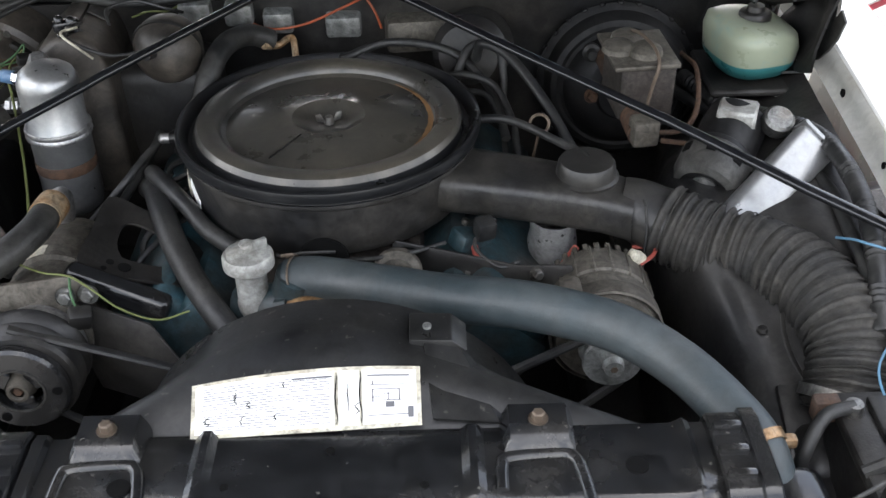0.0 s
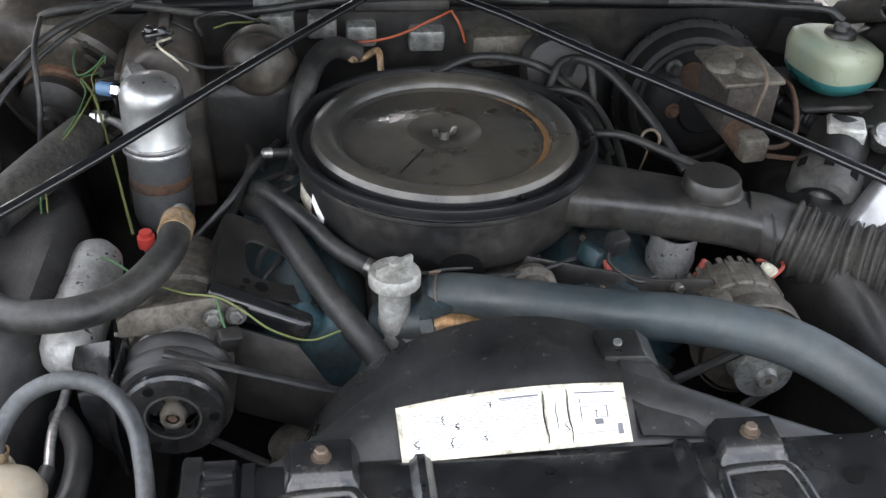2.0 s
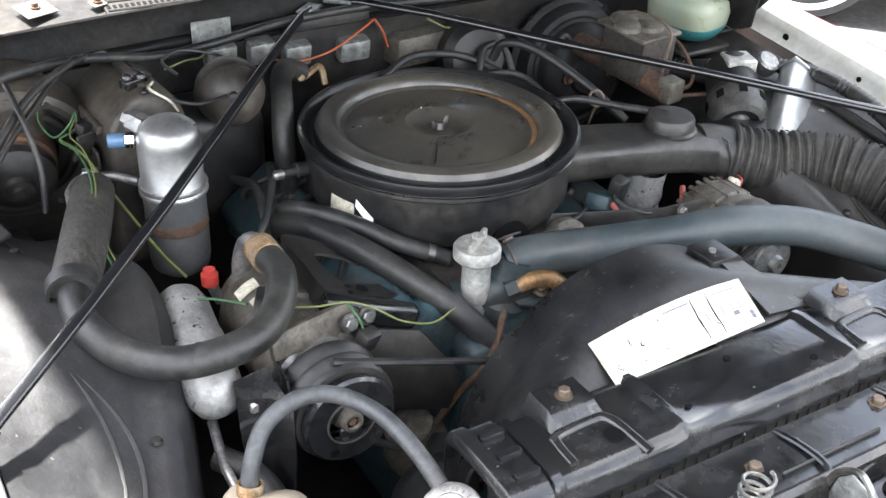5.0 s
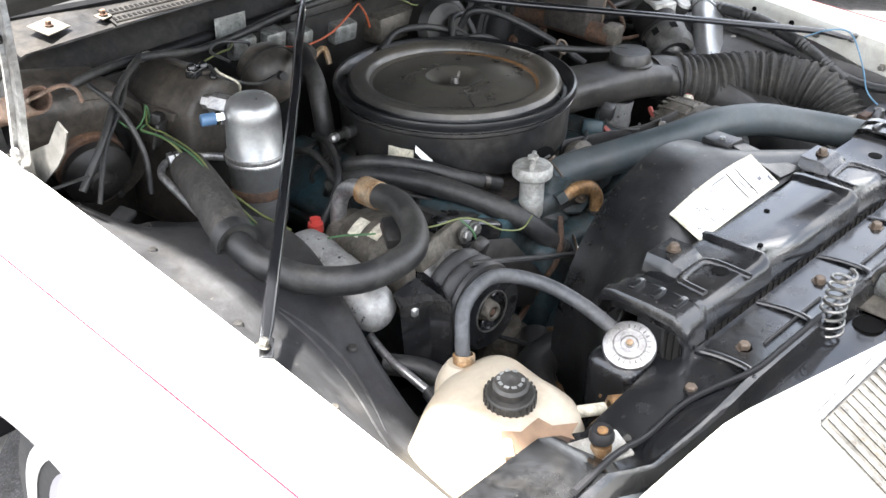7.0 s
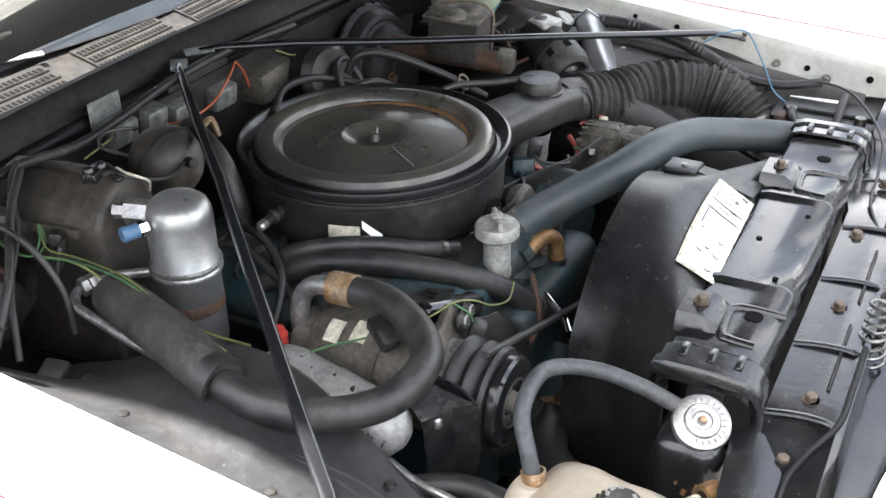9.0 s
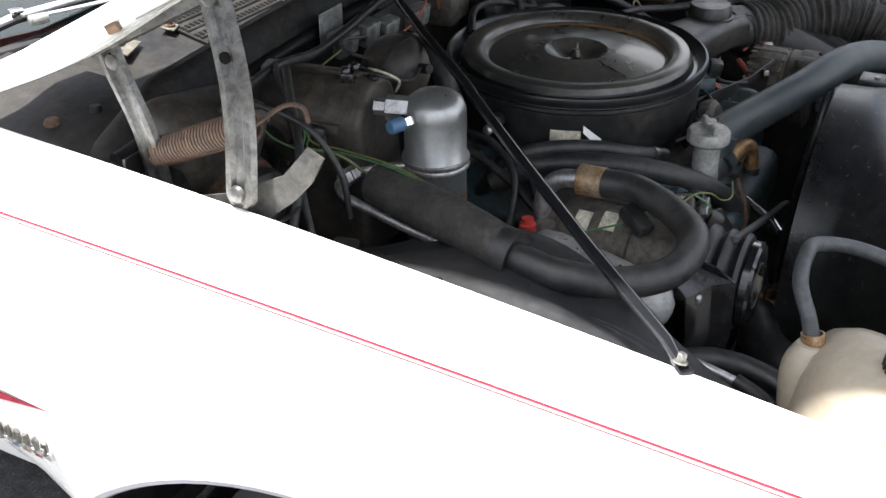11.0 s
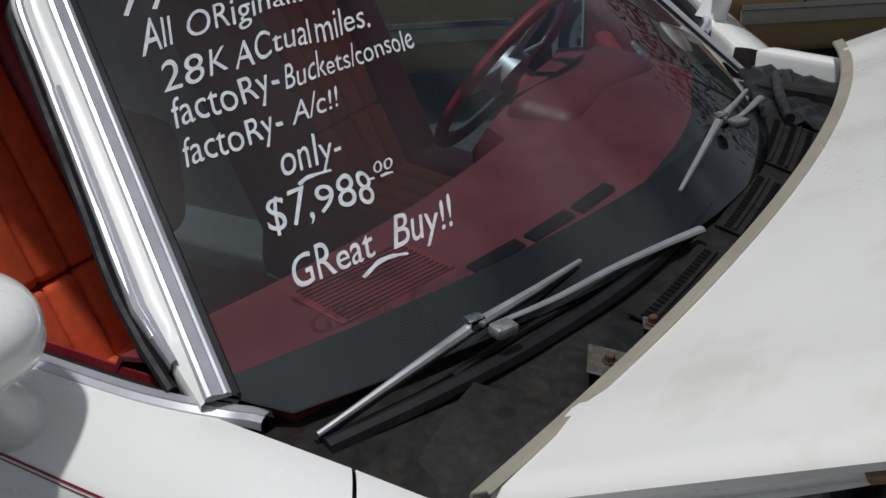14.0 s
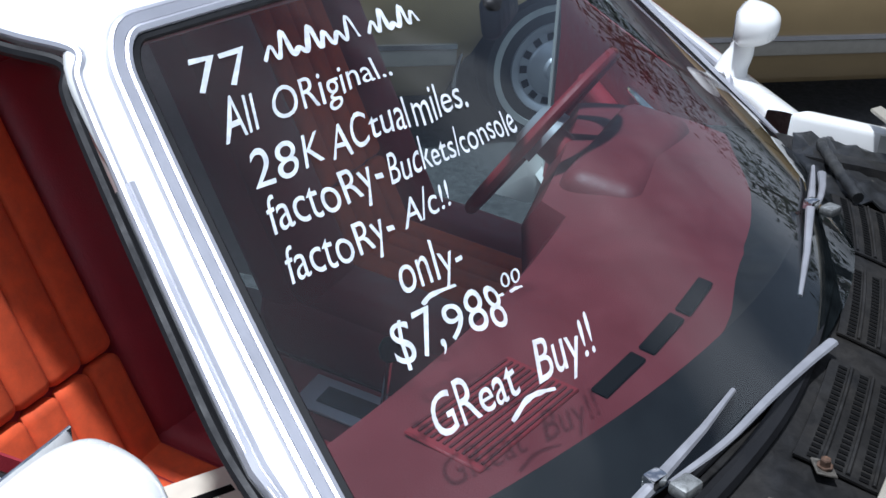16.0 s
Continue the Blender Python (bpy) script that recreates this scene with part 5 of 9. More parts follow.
radiator = thing("radiator", (0.09, -0.04, 0.45), "black crossflow radiator with a pressure cap and worn paint", "radiator")
part("core", box_bm(0.76, 0.045, 0.40, at(0.09, -0.04, 0.61), 0.003, 1), M_COREDARK, radiator)
for k in range(40):
    part("fin", box_bm(0.003, 0.05, 0.38, at(-0.28 + 0.019 * k, -0.04, 0.61), 0, 1), M_COREDARK, radiator, smooth=0)
bm = box_bm(0.085, 0.085, 0.42, at(-0.352, -0.045, 0.59), 0.022, 4)
part("side_tank", bm, M_BLACK, radiator, "black tank with flaking paint")
part("side_tank", box_bm(0.075, 0.08, 0.42, at(0.535, -0.045, 0.59), 0.022, 4), M_BLACK, radiator)
for x, y, z, w in ((-0.3942, -0.066, 0.742, 0.010), (-0.3942, -0.05, 0.733, 0.006), (-0.3942, -0.058, 0.722, 0.005), (-0.3942, -0.04, 0.744, 0.004)):
    part("paint_chip", box_bm(0.0014, w, w * 1.7, at(x, y, z, 15), 0.0006, 1), M_BRASS, radiator, "orange primer chip")
capm = along((-0.352, -0.050, 0.800), (-0.352 - 0.45, -0.05 - 0.26, 0.80 + 0.86))
part("filler_neck", lathe_bm([(0.024, -0.03), (0.024, 0.0), (0.03, 0.004), (0.03, 0.008)], capm, 28), M_BLACK, radiator)
rcap = part("radiator_cap", lathe_bm([(0.028, 0.004), (0.034, 0.007), (0.0355, 0.013), (0.034, 0.019), (0.030, 0.021), (0.022, 0.021), (0.020, 0.0235), (0.012, 0.0235), (0.0105, 0.021), (0.006, 0.021), (0.005, 0.026), (0, 0.0265)], capm, 48), M_ALU, radiator, "embossed metal radiator cap")
part("cap_rivet", lathe_bm([(0, 0.0285), (0.004, 0.028), (0.005, 0.026)], capm, 14), M_BRASS, rcap)
for k in range(22):
    a = 2 * math.pi * k / 22
    if math.sin(a * 1.5) > -0.5:
        part("embossing", box_bm(0.005, 0.002, 0.0012, capm @ at(0.026 * math.cos(a), 0.026 * math.sin(a), 0.0215, 0, 0, math.degrees(a)), 0, 1), M_STEEL, rcap, smooth=0)
part("transmission_line_fitting", lathe_bm([(0, -0.03), (0.007, -0.03), (0.007, 0), (0.014, 0.0), (0.014, 0.022), (0.017, 0.022), (0.017, 0.05), (0, 0.05)], along((-0.44, -0.055, 0.70), (-0.35, -0.06, 0.715)), 6), M_BRASS, radiator, "brass line fitting")
part("lower_hose", tube_bm(spline([(-0.34, -0.02, 0.55), (-0.30, 0.08, 0.55), (-0.24, 0.18, 0.58), (-0.18, 0.24, 0.60)]), 0.028, 14), M_RUBBER, radiator)
part("lower_hose_clamp", lathe_bm([(0.030, -0.008), (0.032, -0.008), (0.032, 0.008), (0.030, 0.008)], along((-0.265, 0.145, 0.57), (-0.24, 0.18, 0.58)), 24), M_BRASS, radiator)

# front tie panel, stepped, between cover and nose
tie = thing("front_tie_panel", (0.0, -0.17, 0.79), "dusty black stepped tie panel ahead of the radiator with rusty bolts", "body panel")
rows = []
for i in range(33):
    x = -0.745 + 1.49 * i / 32
    ax = abs(x)
    dip = 0.0 if ax < 0.30 else -0.012 * min(1, (ax - 0.30) / 0.1)
    rise = 0.045 * min(1, max(0, ax - 0.52) / 0.08)
    yb = -0.108 if ax < 0.31 else -0.108 + 0.01
    rows.append([(x, yb, 0.76 + rise), (x, yb - 0.003, 0.801 + dip + rise), (x, yb - 0.05, 0.803 + dip + rise), (x, -0.188, 0.803 + dip + rise), (x, -0.196, 0.808 + dip + rise), (x, -0.204, 0.803 + dip + rise), (x, -0.212, 0.772 + rise), (x, -0.262, 0.768 + rise), (x, -0.30, 0.74)])
for x in (-0.29, -0.13, 0.05, 0.22, 0.40):
    part("cross_rib", tube_bm(spline([(x, -0.112, 0.802), (x + 0.004, -0.15, 0.806), (x + 0.004, -0.185, 0.806), (x - 0.006, -0.20, 0.802)], 5), 0.0055, 8, squash=0.6), M_BLACK, tie)
part("panel", grid_bm(rows, 0.002), M_BLACK, tie, "dusty black pressed panel")
for x, y, z in ((-0.245, -0.157, 0.804), (0.197, -0.137, 0.804), (0.40, -0.15, 0.80), (-0.02, -0.15, 0.804), (-0.36, -0.15, 0.793)):
    hexbolt((x, y, z - 0.003), (0, 0, 1), tie, M_BOLT, 0.008)
for x0, x1 in ((-0.22, -0.06), (0.0, 0.16), (0.24, 0.38)):
    part("pressed_rib", box_bm(x1 - x0, 0.004, 0.006, at((x0 + x1) / 2, -0.172, 0.804), 0.002, 1), M_BLACK_DUSTY, tie)
for x, y, r in ((-0.03, -0.235, 0.022), (0.13, -0.235, 0.018), (-0.5, -0.235, 0.009), (0.30, -0.235, 0.02)):
    part("hole", lathe_bm([(0, 0.001), (r, 0.001), (r, -0.004), (0, -0.004)], at(x, y, 0.7725), 20), M_BACKING_HOLE, tie)
part("side_brace_rail", grid_bm([[(-0.33 - 0.40 * f, -0.085 - 0.045 * f, 0.795 + 0.01 * f), (-0.33 - 0.40 * f, -0.115 - 0.045 * f, 0.80 + 0.012 * f), (-0.33 - 0.40 * f, -0.15 - 0.03 * f, 0.792 + 0.012 * f)] for f in (0, 0.25, 0.5, 0.75, 1)], 0.003), M_BLACK, tie)
part("panel_seal", tube_bm(spline([(-0.66, -0.192, 0.848), (-0.56, -0.176, 0.828), (-0.48, -0.164, 0.798), (-0.40, -0.160, 0.796), (-0.35, -0.172, 0.801), (-0.29, -0.196, 0.810), (-0.22, -0.199, 0.812), (-0.12, -0.199, 0.812)]), 0.0042, 8), M_SEAL, tie, "black rubber cord along the panel's edge")
for x, y, z in ((-0.42, -0.145, 0.793), (-0.50, -0.15, 0.80)):
    part("dimple", lathe_bm([(0, 0.0015), (0.006, 0.001), (0.007, -0.002), (0, -0.002)], at(x, y, z), 14), M_PLATE, tie, "dull plug")
stop = thing("hood_stop", (-0.564, -0.155, 0.80), "adjustable hood stop bolt with rubber head on a worn bracket", "hood stop")
part("bracket", box_bm(0.115, 0.042, 0.006, at(-0.577, -0.142, 0.816, 6, 0, -22), 0.002, 1), M_FILLER, stop, "chipped pale bracket")
part("stem", lathe_bm([(0, -0.03), (0.006, -0.03), (0.006, 0.03), (0, 0.03)], at(-0.564, -0.158, 0.825), 14), M_BRASS, stop)
part("lock_nut", lathe_bm([(0, 0), (0.012, 0), (0.012, 0.008), (0, 0.008)], at(-0.564, -0.158, 0.826), 6), M_BRASS, stop)
part("rubber_head", lathe_bm([(0, -0.010), (0.011, -0.010), (0.0145, -0.006), (0.0145, 0.002), (0.012, 0.007), (0.004, 0.006), (0, 0.005)], at(-0.562, -0.156, 0.846), 24), M_SEAL, stop)
lsp = []
for i in range(8 * 18 + 1):
    a = 2 * math.pi * i / 18
    f = i / (8 * 18)
    r = 0.0235 - 0.008 * min(1, f * 2.2)
    lsp.append((-0.092 + r * math.cos(a) + 0.006 * f, -0.200 + r * math.sin(a) - 0.008 * f, 0.772 + 0.098 * f))
spring_t = thing("latch_spring", (-0.078, -0.203, 0.772), "bare steel hood latch coil spring standing on the tie panel", "spring")
part("coil", tube_bm(lsp, 0.0024, 6), M_STEEL, spring_t)
latch = thing("hood_latch", (0.02, -0.235, 0.77), "zinc-plated hood latch bracket", "latch")
part("bracket_plate", box_bm(0.055, 0.07, 0.004, at(0.02, -0.235, 0.778), 0.001, 1), M_CASTALU, latch)
part("bracket_wall", prism_bm([(-0.03, 0), (0.03, 0), (0.022, 0.035), (0.008, 0.05), (-0.015, 0.045)], 0.004, at(0.04, -0.235, 0.78, 90, 0, 90), 0.001), M_ZINC, latch)
part("pawl", tube_bm(spline([(0.03, -0.27, 0.83), (0.035, -0.24, 0.845), (0.04, -0.21, 0.82), (0.04, -0.20, 0.79)]), 0.004, 8), M_STEEL, latch)
single("latch_cable", tube_bm(spline([(0.06, -0.215, 0.80), (0.13, -0.20, 0.795), (0.196, -0.179, 0.797), (0.30, -0.140, 0.808), (0.40, -0.135, 0.815), (0.50, -0.125, 0.83), (0.60, -0.085, 0.842), (0.68, -0.03, 0.848), (0.715, 0.04, 0.842), (0.70, 0.11, 0.83), (0.69, 0.16, 0.81)]), 0.0026, 8), M_RUBBER, "thin dark sheathed release cable looping over the front panel", "cable")

# ---- fan shroud with its label ----
shroud = thing("fan_shroud", (0.07, 0.09, 0.40), "black plastic fan shroud with a torn white emissions label", "fan shroud")


def shroud_ring(y, cx, cz, a, b, e):
    out = []
    for k in range(64):
        t = 2 * math.pi * k / 64
        c, s_ = math.cos(t), math.sin(t)
        out.append(Vector((cx + a * math.copysign(abs(c) ** (2 / e), c), y, cz + b * math.copysign(abs(s_) ** (2 / e), s_))))
    return out


rings = [shroud_ring(0.010, 0.08, 0.605, 0.385, 0.222, 9), shroud_ring(0.016, 0.08, 0.605, 0.380, 0.226, 8), shroud_ring(0.05, 0.065, 0.615, 0.325, 0.245, 4.2), shroud_ring(0.085, 0.05, 0.62, 0.285, 0.262, 2.7),
         shroud_ring(0.11, 0.045, 0.622, 0.268, 0.270, 2.2), shroud_ring(0.125, 0.045, 0.622, 0.262, 0.271, 2.05), shroud_ring(0.178, 0.045, 0.622, 0.260, 0.269, 2.0)]
part("shroud_body", grid_bm(rings, 0.004, close=True), M_SHROUD, shroud, "satin black moulded plastic", 50)
part("mount_tab", prism_bm([(-0.025, 0), (0.04, 0), (0.022, 0.016), (-0.025, 0.018)], 0.05, at(0.16, 0.155, 0.868, 90), 0.002), M_SHROUD, shroud)
part("tab_hole", lathe_bm([(0, 0.001), (0.005, 0.001), (0.005, -0.003), (0, -0.003)], at(0.155, 0.128, 0.8875), 14), M_ZINC, shroud)
part("ramp", grid_bm([[(0.150 + 0.010 * f, 0.118 - 0.100 * f, 0.886 - 0.036 * f), (0.185 + 0.045 * f, 0.118 - 0.100 * f, 0.878 - 0.036 * f), (0.200 + 0.075 * f, 0.118 - 0.100 * f, 0.852 - 0.030 * f)] for f in (0, 0.33, 0.66, 1)], 0.003), M_SHROUD, shroud, "angled shroud shoulder", 25)
lb = [Vector((-0.092, 0.011, 0.8380)), Vector((0.143, 0.017, 0.8445)), Vector((0.142, 0.068, 0.8750)), Vector((-0.095, 0.061, 0.8625))]


def on_label(u, v, off=0.0):
    v = v * (1 + 0.09 * (1 - (2 * u - 1) ** 2))
    p = lb[0].lerp(lb[1], u).lerp(lb[3].lerp(lb[2], u), v)
    bow = 0.010 * (1 - (2 * u - 1) ** 2) * v
    return p + Vector((0, -0.5, 0.85)) * (0.003 + off + bow * 0.4)


def label_patch(u0, u1, v0, v1, off, nu=8):
    return grid_bm([[on_label(u0 + (u1 - u0) * i / nu, v0 + (v1 - v0) * j / 3, off) for j in range(4)] for i in range(nu + 1)], 0.0006)


label = part("label", label_patch(-0.02, 1.02, -0.05, 1.05, 0.0, 14), M_LABEL_OLD, shroud, "torn white emissions label with fine print")
part("label_paper", label_patch(0.0, 0.628, 0.02, 0.98, 0.0012, 10), M_LABEL, label)
part("label_paper", label_patch(0.648, 0.742, 0.02, 0.98, 0.0012, 3), M_LABEL, label)
part("label_paper", label_patch(0.756, 1.0, 0.02, 0.98, 0.0012, 4), M_LABEL, label)
rng = random.Random(4)
for j in range(19):
    v = 0.89 - 0.045 * j
    u = 0.03 + 0.02 * rng.random()
    while u < 0.59:
        ln = 0.012 + 0.05 * rng.random()
        if rng.random() < 0.8:
            part("print_bar", label_patch(u, min(u + ln, 0.61), v, v + 0.011, 0.0022, 1), M_PRINT, label, smooth=0)
        u += ln + 0.008
for u0, u1, v0, v1 in ((0.78, 0.97, 0.86, 0.885), (0.80, 0.93, 0.62, 0.632), (0.80, 0.806, 0.40, 0.62), (0.92, 0.926, 0.42, 0.62), (0.84, 0.93, 0.42, 0.432), (0.86, 0.90, 0.30, 0.40), (0.79, 0.84, 0.48, 0.49), (0.85, 0.90, 0.54, 0.55), (0.87, 0.875, 0.42, 0.56), (0.79, 0.95, 0.70, 0.71), (0.80, 0.806, 0.70, 0.78), (0.78, 0.96, 0.16, 0.172), (0.96, 0.985, 0.10, 0.3), (0.44, 0.62, 0.87, 0.90)):
    part("print_bar", label_patch(u0, u1, v0, v1, 0.0022, 2), M_INK, label, smooth=0)
for u, v, w, h in ((0.18, 0.66, 0.02, 0.22), (0.24, 0.5, 0.012, 0.14), (0.05, 0.25, 0.02, 0.16), (0.21, 0.22, 0.018, 0.18), (0.36, 0.24, 0.01, 0.12), (0.637, 0.5, 0.008, 0.9), (0.748, 0.5, 0.007, 0.9), (0.69, 0.5, 0.004, 0.5), (0.73, 0.3, 0.016, 0.2), (0.40, 0.80, 0.006, 0.08)):
    pts = [on_label(u + w * rng.uniform(-0.5, 0.5) + w * 0.4 * math.sin(k), min(0.97, max(0.02, v + h * (k - 4) / 8)), 0.0021) for k in range(9)]
    part("tear", tube_bm(pts, lambda f: (0.0003 + 0.00035 * math.sin(math.pi * f)) * (1.3 if h > 0.8 else 1.0), 5), M_BACKING_HOLE, label, "torn line showing black")

# cooling fan and crank pulleys behind the shroud
fan = thing("engine_fan", (0.045, 0.15, 0.62), "dark steel engine fan with its clutch", "fan")
part("fan_clutch", lathe_bm([(0, -0.05), (0.06, -0.045), (0.07, -0.02), (0.07, 0.02), (0.04, 0.05), (0, 0.05)], at(0.045, 0.15, 0.62, 90), 28), M_CASTALU, fan)
for k in range(6):
    part("blade", prism_bm([(0.06, -0.02), (0.21, -0.055), (0.22, 0.03), (0.06, 0.03)], 0.003, at(0.045, 0.15, 0.62, 90) @ at(0, 0, 0, 0, 0, 60 * k) @ at(0, 0, 0, 22), 0.0), M_STEEL, fan)

# ---- engine ----
engine = thing("engine", (0.02, 0.55, 0.40), "grimy V8 engine in faded blue enamel", "engine")
part("block", box_bm(0.46, 0.52, 0.30, at(0.02, 0.57, 0.52), 0.03, 2), M_BLUE, engine, "blue block under grime")
for s in (-1, 1):
    part("cylinder_head", box_bm(0.17, 0.50, 0.12, at(0.02 + s * 0.20, 0.57, 0.69, 0, s * 38), 0.015, 2), M_BLUE, engine)
    vc = part("valve_cover", box_bm(0.13, 0.49, 0.07, at(0.02 + s * 0.245, 0.57, 0.735, 0, s * 38), 0.02, 3), M_BLUE, engine, "blue valve cover")
    for k in range(4):
        hexbolt((0.02 + s * 0.19, 0.38 + 0.125 * k, 0.772), (s * 0.3, 0, 0.9), vc, M_STEEL, 0.007)
part("intake_manifold", box_bm(0.26, 0.44, 0.10, at(0.02, 0.57, 0.72), 0.02, 2), M_CAST, engine, "rusty cast intake manifold")
part("carburettor", box_bm(0.15, 0.18, 0.09, at(0.02, 0.60, 0.80), 0.015, 2), M_CASTALU, engine)
part("water_crossover", tube_bm(spline([(-0.10, 0.36, 0.745), (-0.02, 0.335, 0.765), (0.08, 0.345, 0.76), (0.16, 0.37, 0.74)]), 0.03, 14), M_BLUE, engine, "blue water crossover with rust")
part("thermostat_housing", lathe_bm([(0.045, -0.02), (0.045, 0.0), (0.033, 0.012), (0.029, 0.05), (0.029, 0.07), (0, 0.07)], along((-0.035, 0.345, 0.745), (-0.01, 0.335, 0.83)), 24), M_BLUE, engine)
part("front_cover", box_bm(0.30, 0.08, 0.34, at(0.02, 0.30, 0.56), 0.03, 3), M_BLUE, engine)
part("water_pump", lathe_bm([(0, -0.09), (0.05, -0.09), (0.06, -0.05), (0.09, -0.03), (0.09, 0.0), (0, 0.0)], at(0.02, 0.27, 0.62, 90), 28), M_BLUE, engine)
part("fuel_pump", lathe_bm([(0, 0.0), (0.045, 0.0), (0.048, 0.012), (0.048, 0.03), (0.036, 0.045), (0.036, 0.065), (0, 0.07)], at(-0.195, 0.283, 0.555, 0, -20), 24), M_CASTALU, engine, "brass-stained fuel pump")
part("fuel_line", tube_bm(spline([(-0.18, 0.28, 0.60), (-0.14, 0.27, 0.66), (-0.10, 0.26, 0.71), (-0.06, 0.29, 0.76)]), 0.005, 8), M_RUST, engine)
for k in range(6):
    part("spark_lead", tube_bm(spline([(-0.23 + 0.01 * k, 0.40 + 0.07 * k, 0.70), (-0.26, 0.42 + 0.07 * k, 0.76), (-0.20, 0.50 + 0.05 * k, 0.795), (-0.10, 0.66 + 0.02 * k, 0.80), (-0.05, 0.80, 0.82)]), 0.005, 7), M_RUBBER, engine)
part("crank_pulley", lathe_bm([(0, -0.03), (0.085, -0.03), (0.09, -0.02), (0.075, -0.01), (0.09, 0.0), (0.09, 0.02), (0.05, 0.03), (0, 0.03)], at(0.02, 0.22, 0.43, 90), 32), M_BLACK_DUSTY, engine)
elbow = part("brass_elbow", tube_bm(spline([(-0.03, 0.315, 0.775), (0.0, 0.305, 0.785), (0.025, 0.297, 0.782), (0.04, 0.292, 0.765), (0.042, 0.29, 0.735)]), 0.0125, 12), M_BRASS, engine, "corroded brass elbow")
part("elbow_nut", lathe_bm([(0, 0), (0.017, 0), (0.017, 0.018), (0, 0.018)], along((-0.042, 0.318, 0.772), (-0.02, 0.312, 0.78)), 6), M_BLUE, engine)
part("elbow_hose", tube_bm([(0.042, 0.29, 0.737), (0.043, 0.288, 0.70), (0.045, 0.285, 0.64)], 0.0155, 12), M_RUBBER, engine)
part("elbow_clamp", lathe_bm([(0.0165, -0.006), (0.018, -0.006), (0.018, 0.006), (0.0165, 0.006)], at(0.0428, 0.2893, 0.715), 20), M_ZINC, engine)
part("outlet_flange", prism_bm([(-0.034, -0.014), (0.0, -0.026), (0.034, -0.014), (0.034, 0.012), (0.0, 0.024), (-0.034, 0.012)], 0.012, along((0.006, 0.320, 0.752), (0.004, 0.27, 0.80)), 0.004), M_BLUE, engine, "blue outlet flange")
hexbolt((0.012, 0.308, 0.767), (0.0, -0.7, 0.7), engine, M_BRASS, 0.0105)
hexbolt((-0.045, 0.318, 0.742), (0.0, -0.7, 0.7), engine, M_RUST, 0.009)
part("heater_nipple", tube_bm([(-0.02, 0.30, 0.72), (-0.10, 0.215, 0.718), (-0.125, 0.20, 0.717)], 0.006, 10), M_CHROME, engine, "bright small fitting")
part("pump_snout", tube_bm(spline([(-0.03, 0.26, 0.60), (-0.10, 0.235, 0.588), (-0.16, 0.205, 0.578)]), 0.03, 18), M_BLUE, engine, "blue water pump inlet")
hexbolt((-0.155, 0.198, 0.622), (-0.3, -0.8, 0.2), engine, M_RUST, 0.010)
part("choke_thermostat", lathe_bm([(0, 0), (0.03, 0), (0.034, 0.01), (0.034, 0.022), (0.026, 0.03), (0, 0.03)], along((0.115, 0.40, 0.775), (0.11, 0.32, 0.79)), 24), M_CASTALU, engine)
# oil filler
filler = thing("oil_filler", (-0.078, 0.341, 0.70), "grey metal oil filler tube with a finned twist cap", "oil filler")
part("tube", lathe_bm([(0.021, -0.02), (0.021, 0.06), (0.0225, 0.064), (0.0225, 0.075), (0.021, 0.078), (0.021, 0.135)], at(-0.078, 0.341, 0.695), 28), M_FILLER, filler, "stained grey tube")
fc = part("filler_cap", lathe_bm([(0.030, 0.0), (0.034, 0.004), (0.034, 0.018), (0.031, 0.022), (0.012, 0.024), (0, 0.024)], at(-0.0785, 0.341, 0.824), 32), M_FILLER, filler, "grey cap")
part("wing", box_bm(0.058, 0.008, 0.016, at(-0.0785, 0.341, 0.852, 0, 0, 35), 0.003), M_FILLER, fc)
part("button", lathe_bm([(0, 0.006), (0.009, 0.004), (0.010, 0), (0, 0)], at(-0.0785, 0.341, 0.858), 16), M_FILLER, fc)

lowh = thing("radiator_hose", (-0.24, 0.18, 0.60), "short black lower radiator hose with a corroded brass clamp", "hose")
LH = spline([(-0.150, 0.212, 0.580), (-0.20, 0.20, 0.590), (-0.262, 0.175, 0.596), (-0.30, 0.12, 0.585), (-0.315, 0.05, 0.56), (-0.318, 0.0, 0.55)], 8)
part("hose", tube_bm(LH, 0.033, 20), M_RUBBER, lowh)
part("clamp", lathe_bm([(0.0335, -0.007), (0.0365, -0.007), (0.0365, 0.007), (0.0335, 0.007)], along(LH[3], LH[4]), 28), M_BRASS, lowh, "corroded brass clamp")
part("clamp_screw", box_bm(0.012, 0.016, 0.022, Matrix.Translation(LH[3] + Vector((0.0, -0.036, -0.008))), 0.003), M_BRASS, lowh)

# upper radiator hose
uh = thing("radiator_hose", (0.25, 0.2, 0.80), "fat grey-black upper radiator hose with wire clamps", "hose")
UH = spline([(-0.030, 0.346, 0.796), (0.009, 0.339, 0.802), (0.095, 0.3, 0.814), (0.185, 0.25, 0.832), (0.277, 0.211, 0.847), (0.375, 0.178, 0.838), (0.444, 0.127, 0.822), (0.488, 0.055, 0.814), (0.508, 0.006, 0.804), (0.520, -0.034, 0.768)], 10)
part("hose", tube_bm(UH, lambda f: 0.031 - 0.002 * f, 20), M_RADHOSE, uh)
part("clamp", tube_bm([along(UH[3], UH[5]) @ Vector((0.0335 * math.cos(a), 0.0335 * math.sin(a), 0.003 * math.sin(2 * a))) for a in (2 * math.pi * k / 30 for k in range(31))], 0.0016, 6), M_BOLT, uh, "rusty wire clamp")
